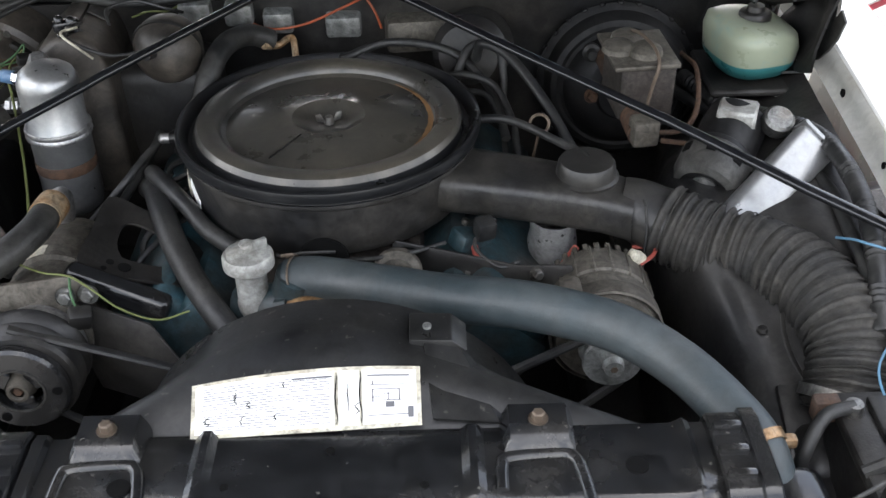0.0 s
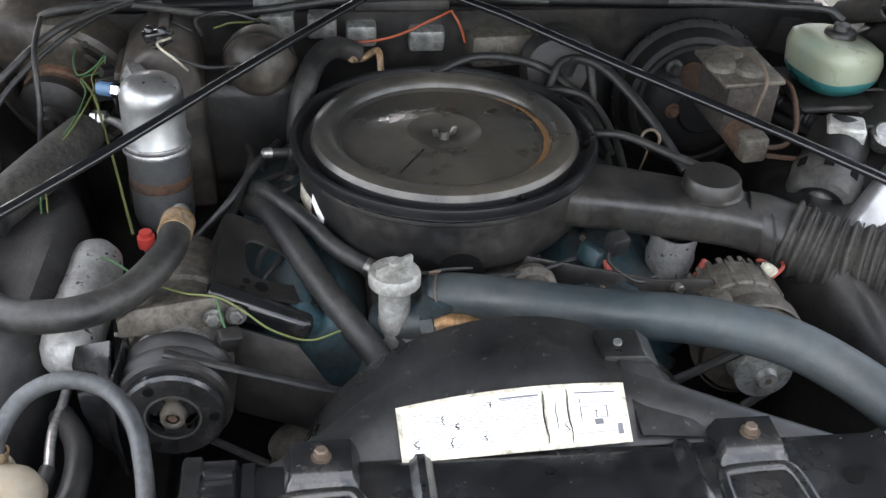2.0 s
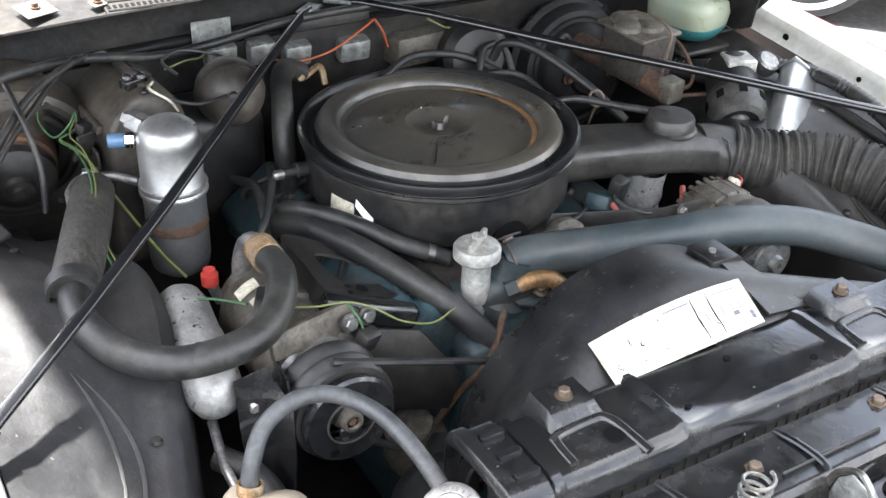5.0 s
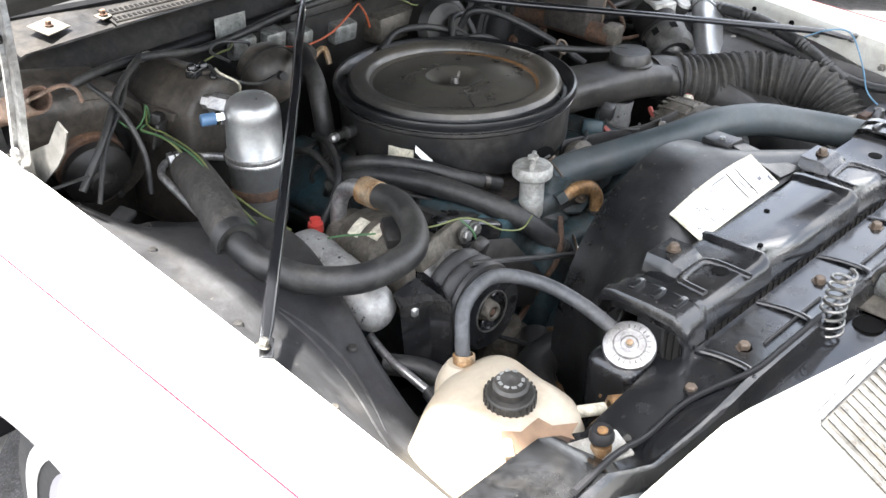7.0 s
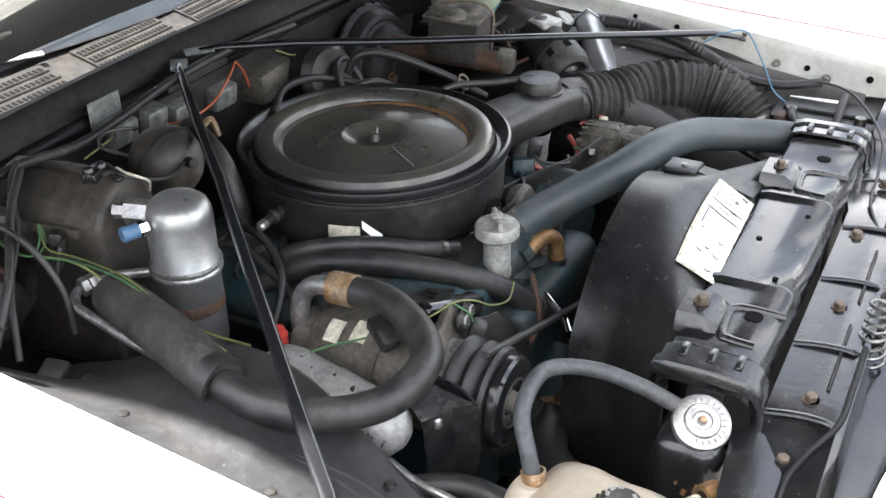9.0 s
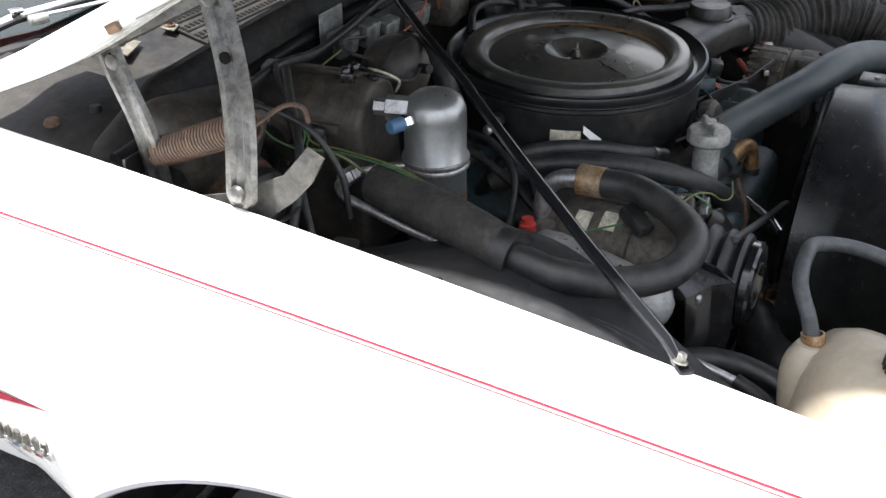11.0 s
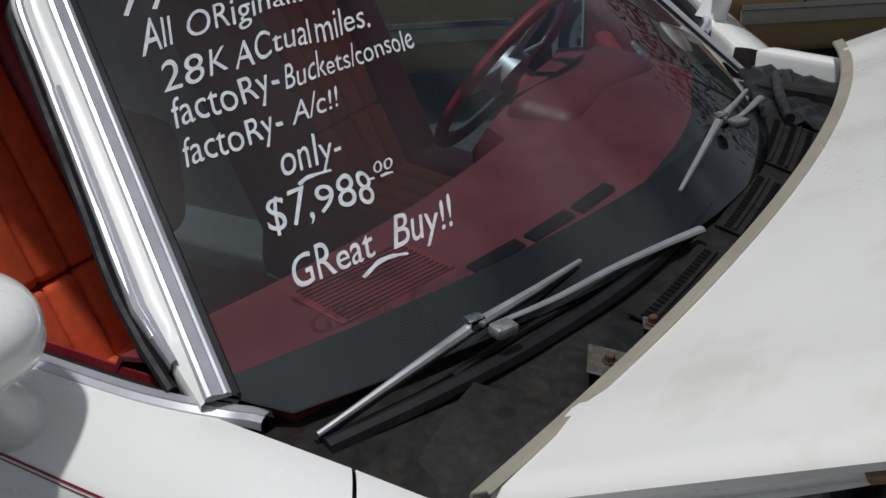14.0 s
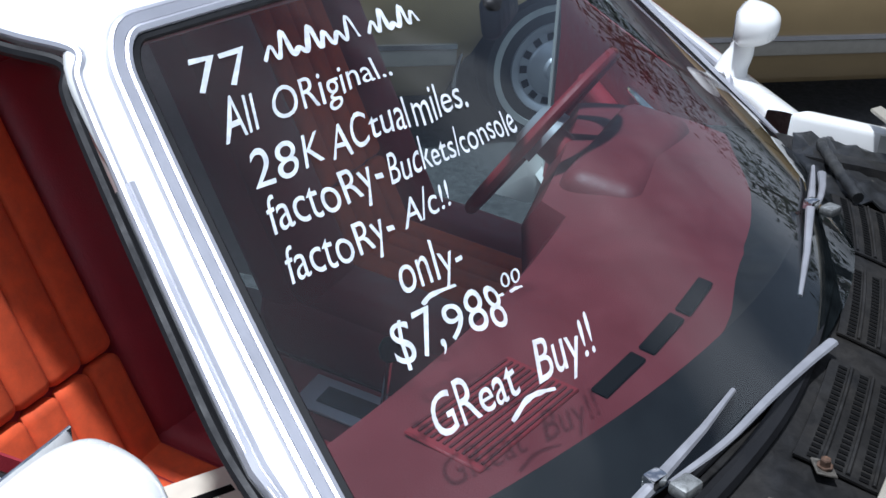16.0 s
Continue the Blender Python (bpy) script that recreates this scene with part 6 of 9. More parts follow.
part("clamp_ears", tube_bm([UH[4] + Vector((-0.012, 0.004, 0.034)), UH[4] + Vector((-0.004, -0.004, 0.044)), UH[4] + Vector((-0.018, -0.01, 0.046))], 0.0022, 6), M_BOLT, uh)
part("clamp", lathe_bm([(0.030, -0.006), (0.032, -0.006), (0.032, 0.006), (0.030, 0.006)], along(UH[-12], UH[-10]), 28), M_BRASS, uh)
part("clamp_screw", box_bm(0.02, 0.014, 0.014, Matrix.Translation(UH[-11] + Vector((0.034, 0.01, 0.0))), 0.004), M_BRASS, uh)

# ---- air cleaner ----
ACX, ACY = 0.0145, 0.606
cleaner = thing("air_cleaner", (ACX, ACY, 0.78), "big round black air cleaner with dusty dished lid", "air cleaner")
part("lid_rim", lathe_bm([(0.214, -0.020), (0.2225, -0.016), (0.2245, -0.008), (0.2225, -0.001), (0.2185, 0.0005), (0.2145, -0.003), (0.211, -0.012), (0.206, -0.017), (0.200, -0.016), (0.196, -0.005)], at(ACX, ACY, 0.906), 96), M_RIM, cleaner, "glossy black lid rim", 35)
part("lid", lathe_bm([(0.196, -0.005), (0.191, 0.003), (0.183, 0.0058), (0.166, 0.0048), (0.161, 0.001), (0.1575, -0.008), (0.151, -0.012), (0.13, -0.009), (0.09, -0.004), (0.062, -0.001), (0.054, -0.0005), (0.047, -0.005), (0.036, -0.012), (0.024, -0.016), (0, -0.016)], at(ACX, ACY, 0.906), 96), M_LID, cleaner, "dusty black lid with rust in its groove", 35)
part("housing", lathe_bm([(0.215, 0.892), (0.2185, 0.886), (0.2185, 0.878), (0.214, 0.874), (0.212, 0.83), (0.211, 0.808), (0.204, 0.797), (0.17, 0.788), (0.10, 0.786)], at(ACX, ACY, 0), 96), M_BLACK_DUSTY, cleaner, "black base pan")
part("seam_ring", lathe_bm([(0.2165, 0.8875), (0.2205, 0.885), (0.2165, 0.8825)], at(ACX, ACY, 0), 96), M_BLACK, cleaner)
wing = part("wing_nut", lathe_bm([(0, 0.012), (0.006, 0.011), (0.008, 0), (0, 0)], at(ACX, ACY, 0.8925), 14), M_STEEL, cleaner)
for a in (20, 200):
    part("wing", prism_bm([(0.004, 0), (0.018, 0.004), (0.02, 0.016), (0.012, 0.016)], 0.003, at(ACX, ACY, 0.8935, 90, 0, a), 0.001), M_STEEL, wing)
rows = []
for k in range(61):
    a = math.radians(-75 + 2.1 * k)
    w = 0.0075 * max(0.12, math.sin(math.pi * k / 60)) * (0.75 + 0.5 * abs(noise.noise((k * 0.35, 3, 1))))
    rows.append([(ACX + (0.1525 + o * w) * math.cos(a), ACY + (0.1525 + o * w) * math.sin(a), 0.8950 + 0.0008 * (1 - o * o) + max(0, o) * w * 0.25) for o in (-1, -0.5, 0, 0.5, 1)])
part("rust_stain", grid_bm(rows), M_RUSTRING, cleaner, "orange rust stain in the groove")
part("crease", tube_bm([(ACX - 0.036, ACY - 0.055, 0.9045), (ACX - 0.075, ACY - 0.115, 0.901)], 0.0012, 5), M_BLACK, cleaner)
# stickers on the side
for a0, a1, mt, lab in ((-169, -156, M_LABEL_OLD, "yellowed worn sticker"), (-155, -147, M_LABEL, "silver-white foil scrap")):
    rows = []
    for i in range(6):
        a = math.radians(a0 + (a1 - a0) * i / 5)
        lo, hi = (0.824, 0.848) if mt is M_LABEL_OLD else (0.846 - 0.030 * i / 5, 0.858 - 0.024 * i / 5)
        rows.append([(ACX + r_ * math.cos(a), ACY + r_ * math.sin(a), z) for r_, z in ((0.2160, lo), (0.2142, hi))])
    part("sticker", grid_bm(rows, 0.0006), mt, cleaner, lab)
part("vacuum_nipple", lathe_bm([(0, 0), (0.012, 0), (0.012, 0.02), (0.007, 0.022), (0.007, 0.045), (0, 0.045)], along((ACX - 0.208, ACY + 0.05, 0.848), (ACX - 0.30, ACY + 0.04, 0.852)), 16), M_RUBBER, cleaner)
part("nipple_tip", lathe_bm([(0, 0), (0.008, 0), (0.008, 0.012), (0.004, 0.016), (0, 0.016)], along((ACX - 0.252, ACY + 0.045, 0.850), (ACX - 0.30, ACY + 0.04, 0.852)), 12), M_ALU, cleaner)
part("front_notch", lathe_bm([(0, -0.004), (0.034, -0.004), (0.034, 0.004), (0, 0.004)], along((ACX + 0.0, ACY - 0.211, 0.797), (ACX + 0.0, ACY - 0.3, 0.797)), 24), M_BACKING_HOLE, cleaner)
snork = []
for (x, y, z), w, h in zip(spline([(0.165, 0.525, 0.846), (0.25, 0.497, 0.847), (0.33, 0.472, 0.845), (0.40, 0.455, 0.838), (0.445, 0.44, 0.83)], 5), [0.068 - 0.001 * k for k in range(40)], [0.033] * 40):
    d = Vector((-0.28, -0.95, 0)).normalized()
    ring = []
    for k in range(24):
        a = 2 * math.pi * k / 24
        c, s_ = math.cos(a), math.sin(a)
        ring.append(Vector((x, y, z)) + d * w * 0.85 * math.copysign(abs(c) ** 0.55, c) + Vector((0, 0, 1)) * h * math.copysign(abs(s_) ** 0.55, s_))
    snork.append(ring)
snorkel = part("snorkel", grid_bm(snork, 0.002, close=True), M_PLASTIC, cleaner, "black intake snorkel with a round vacuum motor cap")
part("vacuum_motor", lathe_bm([(0.044, 0), (0.046, 0.006), (0.042, 0.009), (0.040, 0.024), (0.037, 0.029), (0, 0.030)], at(0.378, 0.470, 0.868), 36), M_PLASTIC, snorkel)
part("hot_air_stove_pipe", lathe_bm([(0.034, 0.0), (0.033, -0.03), (0.036, -0.05), (0.033, -0.07), (0.035, -0.10)], at(0.335, 0.462, 0.815, 8), 28), M_ALU_PIT, snorkel, "crumpled foil heat pipe")
part("snorkel_strap", tube_bm([(0.448, 0.44 + 0.0, 0.865), (0.452, 0.405, 0.86), (0.452, 0.39, 0.83), (0.452, 0.39, 0.75)], 0.002, 6), M_RUBBER, snorkel)
part("neck", tube_bm(spline([(0.425, 0.452, 0.832), (0.45, 0.445, 0.828), (0.475, 0.434, 0.820), (0.50, 0.42, 0.815)]), lambda f: 0.042 + 0.008 * f, 28), M_PLASTIC, snorkel)
# ribbed intake duct
duct = thing("intake_duct", (0.62, 0.2, 0.70), "dusty black ribbed flexible intake duct bending down to the front", "air duct")
DP = spline([(0.484, 0.430, 0.817), (0.545, 0.388, 0.808), (0.610, 0.338, 0.812), (0.653, 0.266, 0.812), (0.668, 0.195, 0.798), (0.662, 0.147, 0.766), (0.65, 0.121, 0.737)], 30)
rib_seed = [rng.uniform(-0.2, 0.2) for _ in range(40)]
def flex_r(f):
    k = f * 26
    return 0.052 + 0.0034 * math.sin(2 * math.pi * k + rib_seed[int(k)] * 4) + 0.0016 * math.sin(k * 5.1)
part("ribbed_hose", tube_bm(DP, flex_r, 32), M_FLEX, duct, "", 70)
for k, f in enumerate([0.03 + 0.0385 * j for j in range(25)]):
    i = int(f * (len(DP) - 2))
    part("wire_ring", lathe_bm([(0.0545, -0.001), (0.0562, 0.0), (0.0545, 0.001)], along(DP[i], DP[i + 1]) @ at(0, 0, 0, rng.uniform(-3, 3), rng.uniform(-3, 3)), 36), M_FLEX, duct)
part("end_clamp", lathe_bm([(0.056, -0.007), (0.060, -0.007), (0.060, 0.007), (0.056, 0.007)], along(DP[-14], DP[-10]), 36), M_STEEL, duct)
part("lower_duct", box_bm(0.13, 0.09, 0.17, at(0.645, 0.10, 0.655, 20), 0.03, 4), M_PLASTIC, duct, "black plastic lower duct")
part("duct_flange", box_bm(0.145, 0.105, 0.012, at(0.65, 0.117, 0.728, 24), 0.004), M_PLASTIC, duct)

# ---- alternator side ----
alt = thing("alternator", (0.385, 0.28, 0.68), "dusty cast-aluminium alternator with pulley", "alternator")
am = at(0.385, 0.20, 0.754, -90)
part("case", lathe_bm([(0, 0.05), (0.045, 0.05), (0.066, 0.056), (0.071, 0.07), (0.071, 0.105), (0.068, 0.108), (0.068, 0.114), (0.071, 0.117), (0.071, 0.16), (0.06, 0.178), (0, 0.18)], am, 40), M_CASTALU, alt)
for k in range(18):
    part("vent_rib", box_bm(0.008, 0.004, 0.055, am @ at(0, 0, 0, 0, 0, 20 * k) @ at(0.0685, 0, 0.14), 0.001, 1), M_CASTALU, alt)
part("pulley", lathe_bm([(0, -0.004), (0.012, -0.004), (0.014, 0.006), (0.030, 0.009), (0.037, 0.010), (0.0385, 0.014), (0.026, 0.022), (0.036, 0.03), (0.038, 0.034), (0.04, 0.042), (0.02, 0.05)], am, 36), M_ZINC, alt, "plain steel pulley")
hexbolt((0.385, 0.206, 0.754), (0, -1, 0), alt, M_BOLT, 0.006)
for k in range(9):
    a = math.radians(-20 + 13 * k)
    part("cooling_fin", box_bm(0.008, 0.055, 0.004, at(0.385, 0.352, 0.754) @ at(0, 0, 0, 0, -a * 57.3 + 30, 0) @ at(0, 0, 0.0665), 0.0015, 1), M_CASTALU, alt)
part("front_hood", lathe_bm([(0.072, 0.058), (0.0745, 0.06), (0.0745, 0.085), (0.072, 0.088)], am, 44), M_CASTALU, alt)
part("terminal_plug", box_bm(0.022, 0.018, 0.02, at(0.435, 0.362, 0.806, 0, 30, 20), 0.004, 2), M_LABEL_OLD, alt, "yellowed plastic plug")
part("case_ear", box_bm(0.03, 0.04, 0.05, at(0.335, 0.27, 0.81), 0.008, 2), M_CASTALU, alt)
abr = thing("alternator_bracket", (0.2, 0.4, 0.76), "flat black steel alternator bracket", "bracket")
part("plate", prism_bm([(-0.02, -0.02), (0.06, -0.035), (0.14, -0.03), (0.22, 0.0), (0.26, 0.03), (0.25, 0.045), (0.18, 0.03), (0.08, 0.03), (0.0, 0.03)], 0.005, at(0.11, 0.42, 0.775, 80, 0, -22), 0.0015), M_BLACK_DUSTY, abr)
for p in ((0.13, 0.405, 0.778), (0.30, 0.338, 0.803)):
    hexbolt(p, (0.3, -0.9, 0.1), abr, M_STEEL, 0.007)
belt = thing("drive_belt", (0.2, 0.2, 0.6), "worn black rubber V-belt on the pulleys", "belt")
part("belt_run", tube_bm([(0.36, 0.222, 0.79), (0.2, 0.222, 0.70), (0.02, 0.222, 0.53)], 0.0065, 8), M_RUBBER, belt)
part("belt_run", tube_bm([(0.40, 0.222, 0.715), (0.22, 0.222, 0.55), (0.06, 0.222, 0.36)], 0.0065, 8), M_RUBBER, belt)
part("belt_run", tube_bm([(-0.36, 0.225, 0.822), (-0.2, 0.224, 0.765), (0.05, 0.222, 0.68)], 0.0065, 8, squash=0.7), M_RUBBER, belt)
part("belt_run", tube_bm([(-0.33, 0.225, 0.690), (-0.15, 0.224, 0.56), (0.0, 0.222, 0.345)], 0.0065, 8, squash=0.7), M_RUBBER, belt)
battery = thing("battery", (0.685, 0.0, 0.62), "black car battery with a strap and blue and white label", "battery")
part("case", box_bm(0.175, 0.20, 0.19, at(0.70, -0.01, 0.705), 0.008, 3), M_PLASTIC, battery)
part("lid", box_bm(0.18, 0.205, 0.02, at(0.70, -0.01, 0.795), 0.006, 2), M_PLASTIC, battery)
part("vent_cover", box_bm(0.05, 0.17, 0.012, at(0.67, -0.01, 0.808), 0.004, 2), M_PLASTIC, battery)
part("label", box_bm(0.06, 0.09, 0.002, at(0.735, 0.03, 0.8065), 0.0, 1), M_LABEL, battery)
part("label_band", box_bm(0.025, 0.09, 0.002, at(0.755, 0.03, 0.8085), 0.0, 1), M_BLUE_CAP, battery)
for y in (-0.07, 0.055):
    part("terminal", lathe_bm([(0, 0), (0.012, 0), (0.010, 0.02), (0, 0.022)], at(0.625, y, 0.80), 16), M_STEEL, battery)
part("strap", tube_bm(spline([(0.61, -0.03, 0.80), (0.66, -0.03, 0.825), (0.72, -0.03, 0.825), (0.79, -0.03, 0.80)]), 0.008, 8), M_RUBBER, battery)
part("hold_down", box_bm(0.03, 0.02, 0.03, at(0.60, 0.07, 0.80), 0.004), M_RUST, battery)
part("tray", box_bm(0.21, 0.24, 0.02, at(0.70, -0.01, 0.60), 0.004, 1), M_BLACK_DUSTY, battery)
single("battery_cable", tube_bm(spline([(0.625, 0.055, 0.815), (0.59, 0.045, 0.81), (0.565, 0.02, 0.775), (0.56, 0.03, 0.70)]), 0.008, 12), M_RUBBER, "thick black battery cable", "cable")

# ---- inner fender aprons and firewall ----
def apron(s):
    rows = []
    for i in range(45):
        y = -0.06 + 0.98 * i / 44
        bulge = math.exp(-((y - 0.47) / 0.27) ** 2)
        edge = edge_z(y) - 0.035
        inner_x = 0.60 - 0.085 * bulge
        top = 0.70 + 0.155 * bulge + 0.02 * math.exp(-((y - 0.74) / 0.06) ** 2)
        row = []
        for k in range(15):
            f = k / 14
            x = 0.748 - (0.748 - inner_x) * f
            z = edge + (top - edge) * (math.sin(f * math.pi / 2) ** 1.3)
            ridge = 0.006 * math.exp(-((f - 0.33) / 0.05) ** 2) - 0.005 * math.exp(-((f - 0.62 - 0.25 * math.sin(y * 5)) / 0.05) ** 2)
            row.append((s * x, y, z + ridge + 0.003 * noise.noise((x * 14, y * 9, 2))))
        for d, dx in ((0.01, 0.012), (0.04, 0.022), (0.12, 0.03), (0.26, 0.03), (0.42, 0.02)):
            row.append((s * (inner_x - dx), y, top - d))
        rows.append(row)
    return grid_bm(rows, 0.003)


def apron_point(s, y, f, up=0.0):
    bulge = math.exp(-((y - 0.47) / 0.27) ** 2)
    edge = edge_z(y) - 0.035
    inner_x = 0.60 - 0.085 * bulge
    top = 0.70 + 0.155 * bulge + 0.02 * math.exp(-((y - 0.74) / 0.06) ** 2)
    return Vector((s * (0.748 - (0.748 - inner_x) * f), y, edge + (top - edge) * (math.sin(f * math.pi / 2) ** 1.3) + up))


for s, lab in ((-1, "black plastic inner fender, dusty, with moulded ridges"), (1, "dark inner fender on the driver side")):
    mt = M_APRON if s < 0 else M_BLACK_DUSTY
    ap = thing("inner_fender", (s * 0.65, 0.45, 0.3), lab, "inner fender", "inner fenders")
    part("panel", apron(s), mt, ap)
    for y0, y1, f0, f1, bow in ((0.02, 0.36, 0.30, 0.42, 0.30), (0.10, 0.33, 0.62, 0.52, 0.22), (0.46, 0.86, 0.30, 0.24, 0.05), (0.58, 0.82, 0.56, 0.40, 0.06)):
        pts = [apron_point(s, y0 + (y1 - y0) * k / 12, f0 + (f1 - f0) * k / 12 + bow * math.sin(math.pi * k / 12), -0.001) for k in range(13)]
        part("moulded_ridge", tube_bm(pts, lambda f: 0.001 + 0.003 * math.sin(math.pi * f), 8, squash=0.6), mt, ap)
    for y, f in ((0.12, 0.2), (0.30, 0.16), (0.50, 0.18), (0.70, 0.22), (0.62, 0.5), (0.24, 0.9)):
        q = apron_point(s, y, f, 0.001)
        part("push_clip", lathe_bm([(0, 0.003), (0.006, 0.002), (0.0075, -0.002), (0, -0.002)], Matrix.Translation(q), 12), M_PLASTIC, ap)
    part("moulded_step", box_bm(0.05, 0.035, 0.012, Matrix.Translation(apron_point(s, 0.66, 0.42, 0.002)) @ at(0, 0, 0, 0, s * 20, 12), 0.005, 2), mt, ap)
part("frame_rail", box_bm(0.12, 1.3, 0.12, at(-0.46, 0.4, 0.38), 0.01, 1), M_BLACK_DUSTY, car)
part("frame_rail", box_bm(0.12, 1.3, 0.12, at(0.46, 0.4, 0.38), 0.01, 1), M_BLACK_DUSTY, car)
part("cross_member", box_bm(1.2, 0.25, 0.10, at(0, 0.42, 0.30), 0.02, 1), M_BLACK_DUSTY, car)
part("splash_shield", box_bm(1.5, 1.3, 0.01, at(0, 0.35, 0.235), 0, 1), M_BLACK_DUSTY, car)
part("lower_firewall", grid_bm([[(x, 0.93, 0.96), (x, 0.945, 0.8), (x, 0.96, 0.5), (x, 1.02, 0.24)] for x in [-0.75 + 0.1 * k for k in range(16)]], 0.004), M_BLACK_DUSTY, car)

# heater and air-conditioning case with blower
hvac = thing("evaporator_case", (-0.45, 0.85, 0.60), "dusty black plastic evaporator and blower case on the firewall", "heater case")
part("case_upper", prism_bm([(-0.482, 0.69), (-0.474, 0.918), (-0.462, 0.938), (-0.428, 0.966), (-0.392, 0.968), (-0.362, 0.948), (-0.352, 0.915), (-0.342, 0.69)], 0.195, at(0, 0.938, 0, 88, 0, 3), 0.010), M_CASE, hvac, "dusty black case with a sloping top", 50)
part("case_seam", prism_bm([(-0.484, 0.905), (-0.474, 0.905), (-0.472, 0.918), (-0.482, 0.918)], 0.16, at(0, 0.935, 0, 88, 0, 3), 0.002), M_CASE, hvac)
part("side_panel", box_bm(0.004, 0.11, 0.030, at(-0.482, 0.835, 0.868, 0, -2, 3), 0.0015, 1), M_CASE, hvac, "raised side panel")
part("top_rail", box_bm(0.016, 0.15, 0.008, at(-0.402, 0.86, 0.972, -2, 4, 3), 0.002, 2), M_CASE, hvac)
part("type_plate", box_bm(0.034, 0.045, 0.003, at(-0.377, 0.885, 0.963, -2, 30, 3), 0.001, 1), M_PLATE, hvac, "dull metal plate")
part("case_bracket", box_bm(0.040, 0.022, 0.016, at(-0.408, 0.80, 0.976, 0, 0, 20), 0.004, 2), M_BLACK, hvac)
part("bracket_arm", box_bm(0.012, 0.05, 0.008, at(-0.395, 0.775, 0.972, -12, 0, -30), 0.003, 1), M_BLACK, hvac)
for p in ((-0.418, 0.80, 0.984), (-0.398, 0.796, 0.984)):
    part("cap_nut", lathe_bm([(0, 0.008), (0.004, 0.0075), (0.007, 0.005), (0.008, 0.0), (0, 0)], at(*p), 12), M_BLACK, hvac)
part("door_lever", box_bm(0.035, 0.020, 0.010, at(-0.428, 0.925, 0.975, 0, 0, 15), 0.003, 2), M_FILLER, hvac, "pale metal lever")
blow_m = along((-0.578, 0.905, 0.846), (-0.578 - 0.13, 0.905 - 0.75, 0.846 - 0.20))
part("blower_housing", lathe_bm([(0, -0.06), (0.120, -0.06), (0.128, -0.03), (0.126, 0.004), (0.118, 0.012), (0.108, 0.012), (0.104, 0.002), (0.096, -0.004), (0.080, -0.004)], blow_m, 48), M_CASE, hvac, "round blower housing")
part("flange_ring", lathe_bm([(0.094, -0.003), (0.093, 0.008), (0.087, 0.011), (0.082, 0.008), (0.080, -0.004), (0.066, -0.004)], blow_m, 48), M_BLACK_DUSTY, hvac, "dark motor mounting flange")
bmot = part("blower_motor", lathe_bm([(0.062, -0.004), (0.060, 0.03), (0.056, 0.034), (0.056, 0.06), (0.040, 0.075), (0.022, 0.078), (0.020, 0.088), (0.008, 0.090), (0.007, 0.096), (0, 0.097)], blow_m, 36), M_RUST, hvac, "rusty blower motor can")
part("motor_end", lathe_bm([(0.0562, 0.042), (0.0575, 0.045), (0.0575, 0.060), (0.0425, 0.0762), (0.024, 0.079), (0.0215, 0.089), (0.012, 0.091), (0.011, 0.098), (0, 0.099)], blow_m, 36), M_BLACK_DUSTY, bmot)
for k in range(6):
    a = math.radians(60 * k)
    part("screw", lathe_bm([(0, 0.004), (0.006, 0.003), (0.007, 0), (0, 0)], blow_m @ at(0.113 * math.cos(a), 0.113 * math.sin(a), 0.011), 10), M_STEEL, hvac)
part("inlet_box", box_bm(0.17, 0.12, 0.12, at(-0.60, 0.93, 0.925, 18, 8, -10), 0.035, 4), M_CASE, hvac, "sloping shoulder of the blower case")
for p, r in (((-0.508, 0.955, 0.915), 0.012), ((-0.545, 0.95, 0.948), 0.008)):
    part("flange_bolt", lathe_bm([(0, 0.012), (r * 0.7, 0.011), (r, 0.006), (r * 1.3, 0.0), (0, 0)], along(p, (p[0] - 0.2, p[1] - 0.75, p[2] + 0.3)), 14), M_STEEL, hvac, "dull steel bolt")
part("lower_case", box_bm(0.22, 0.13, 0.20, at(-0.30, 0.88, 0.79), 0.03, 3), M_BLACK_DUSTY, hvac)
connector = thing("resistor_plug", (-0.493, 0.80, 0.87), "grey flat resistor plug on the heater case", "plug")
part("plate", box_bm(0.040, 0.006, 0.044, at(-0.493, 0.800, 0.889, 15, 6, 35), 0.002, 2), M_PLATE, connector, "pale grey plate")
part("socket", box_bm(0.022, 0.018, 0.020, at(-0.490, 0.806, 0.915, 15, 6, 35), 0.004, 2), M_BLACK_DUSTY, connector)
# vacuum reservoir ball
vball = thing("vacuum_reservoir", (-0.255, 0.82, 0.86), "round black vacuum reservoir ball", "vacuum tank")
bm = bmesh.new()
bmesh.ops.create_uvsphere(bm, u_segments=36, v_segments=20, radius=0.056)
bm.transform(at(-0.255, 0.81, 0.928))
part("ball", bm, M_CASE, vball, "dusty black ball")
part("flange", lathe_bm([(0.055, -0.003), (0.0585, -0.003), (0.0585, 0.003), (0.055, 0.003)], along((-0.255, 0.81, 0.928), (-0.235, 0.99, 0.99)), 40), M_PLASTIC, vball)
part("nipple", lathe_bm([(0, 0), (0.008, 0), (0.008, 0.02), (0, 0.022)], along((-0.268, 0.757, 0.943), (-0.30, 0.66, 0.965)), 12), M_RUBBER, vball)
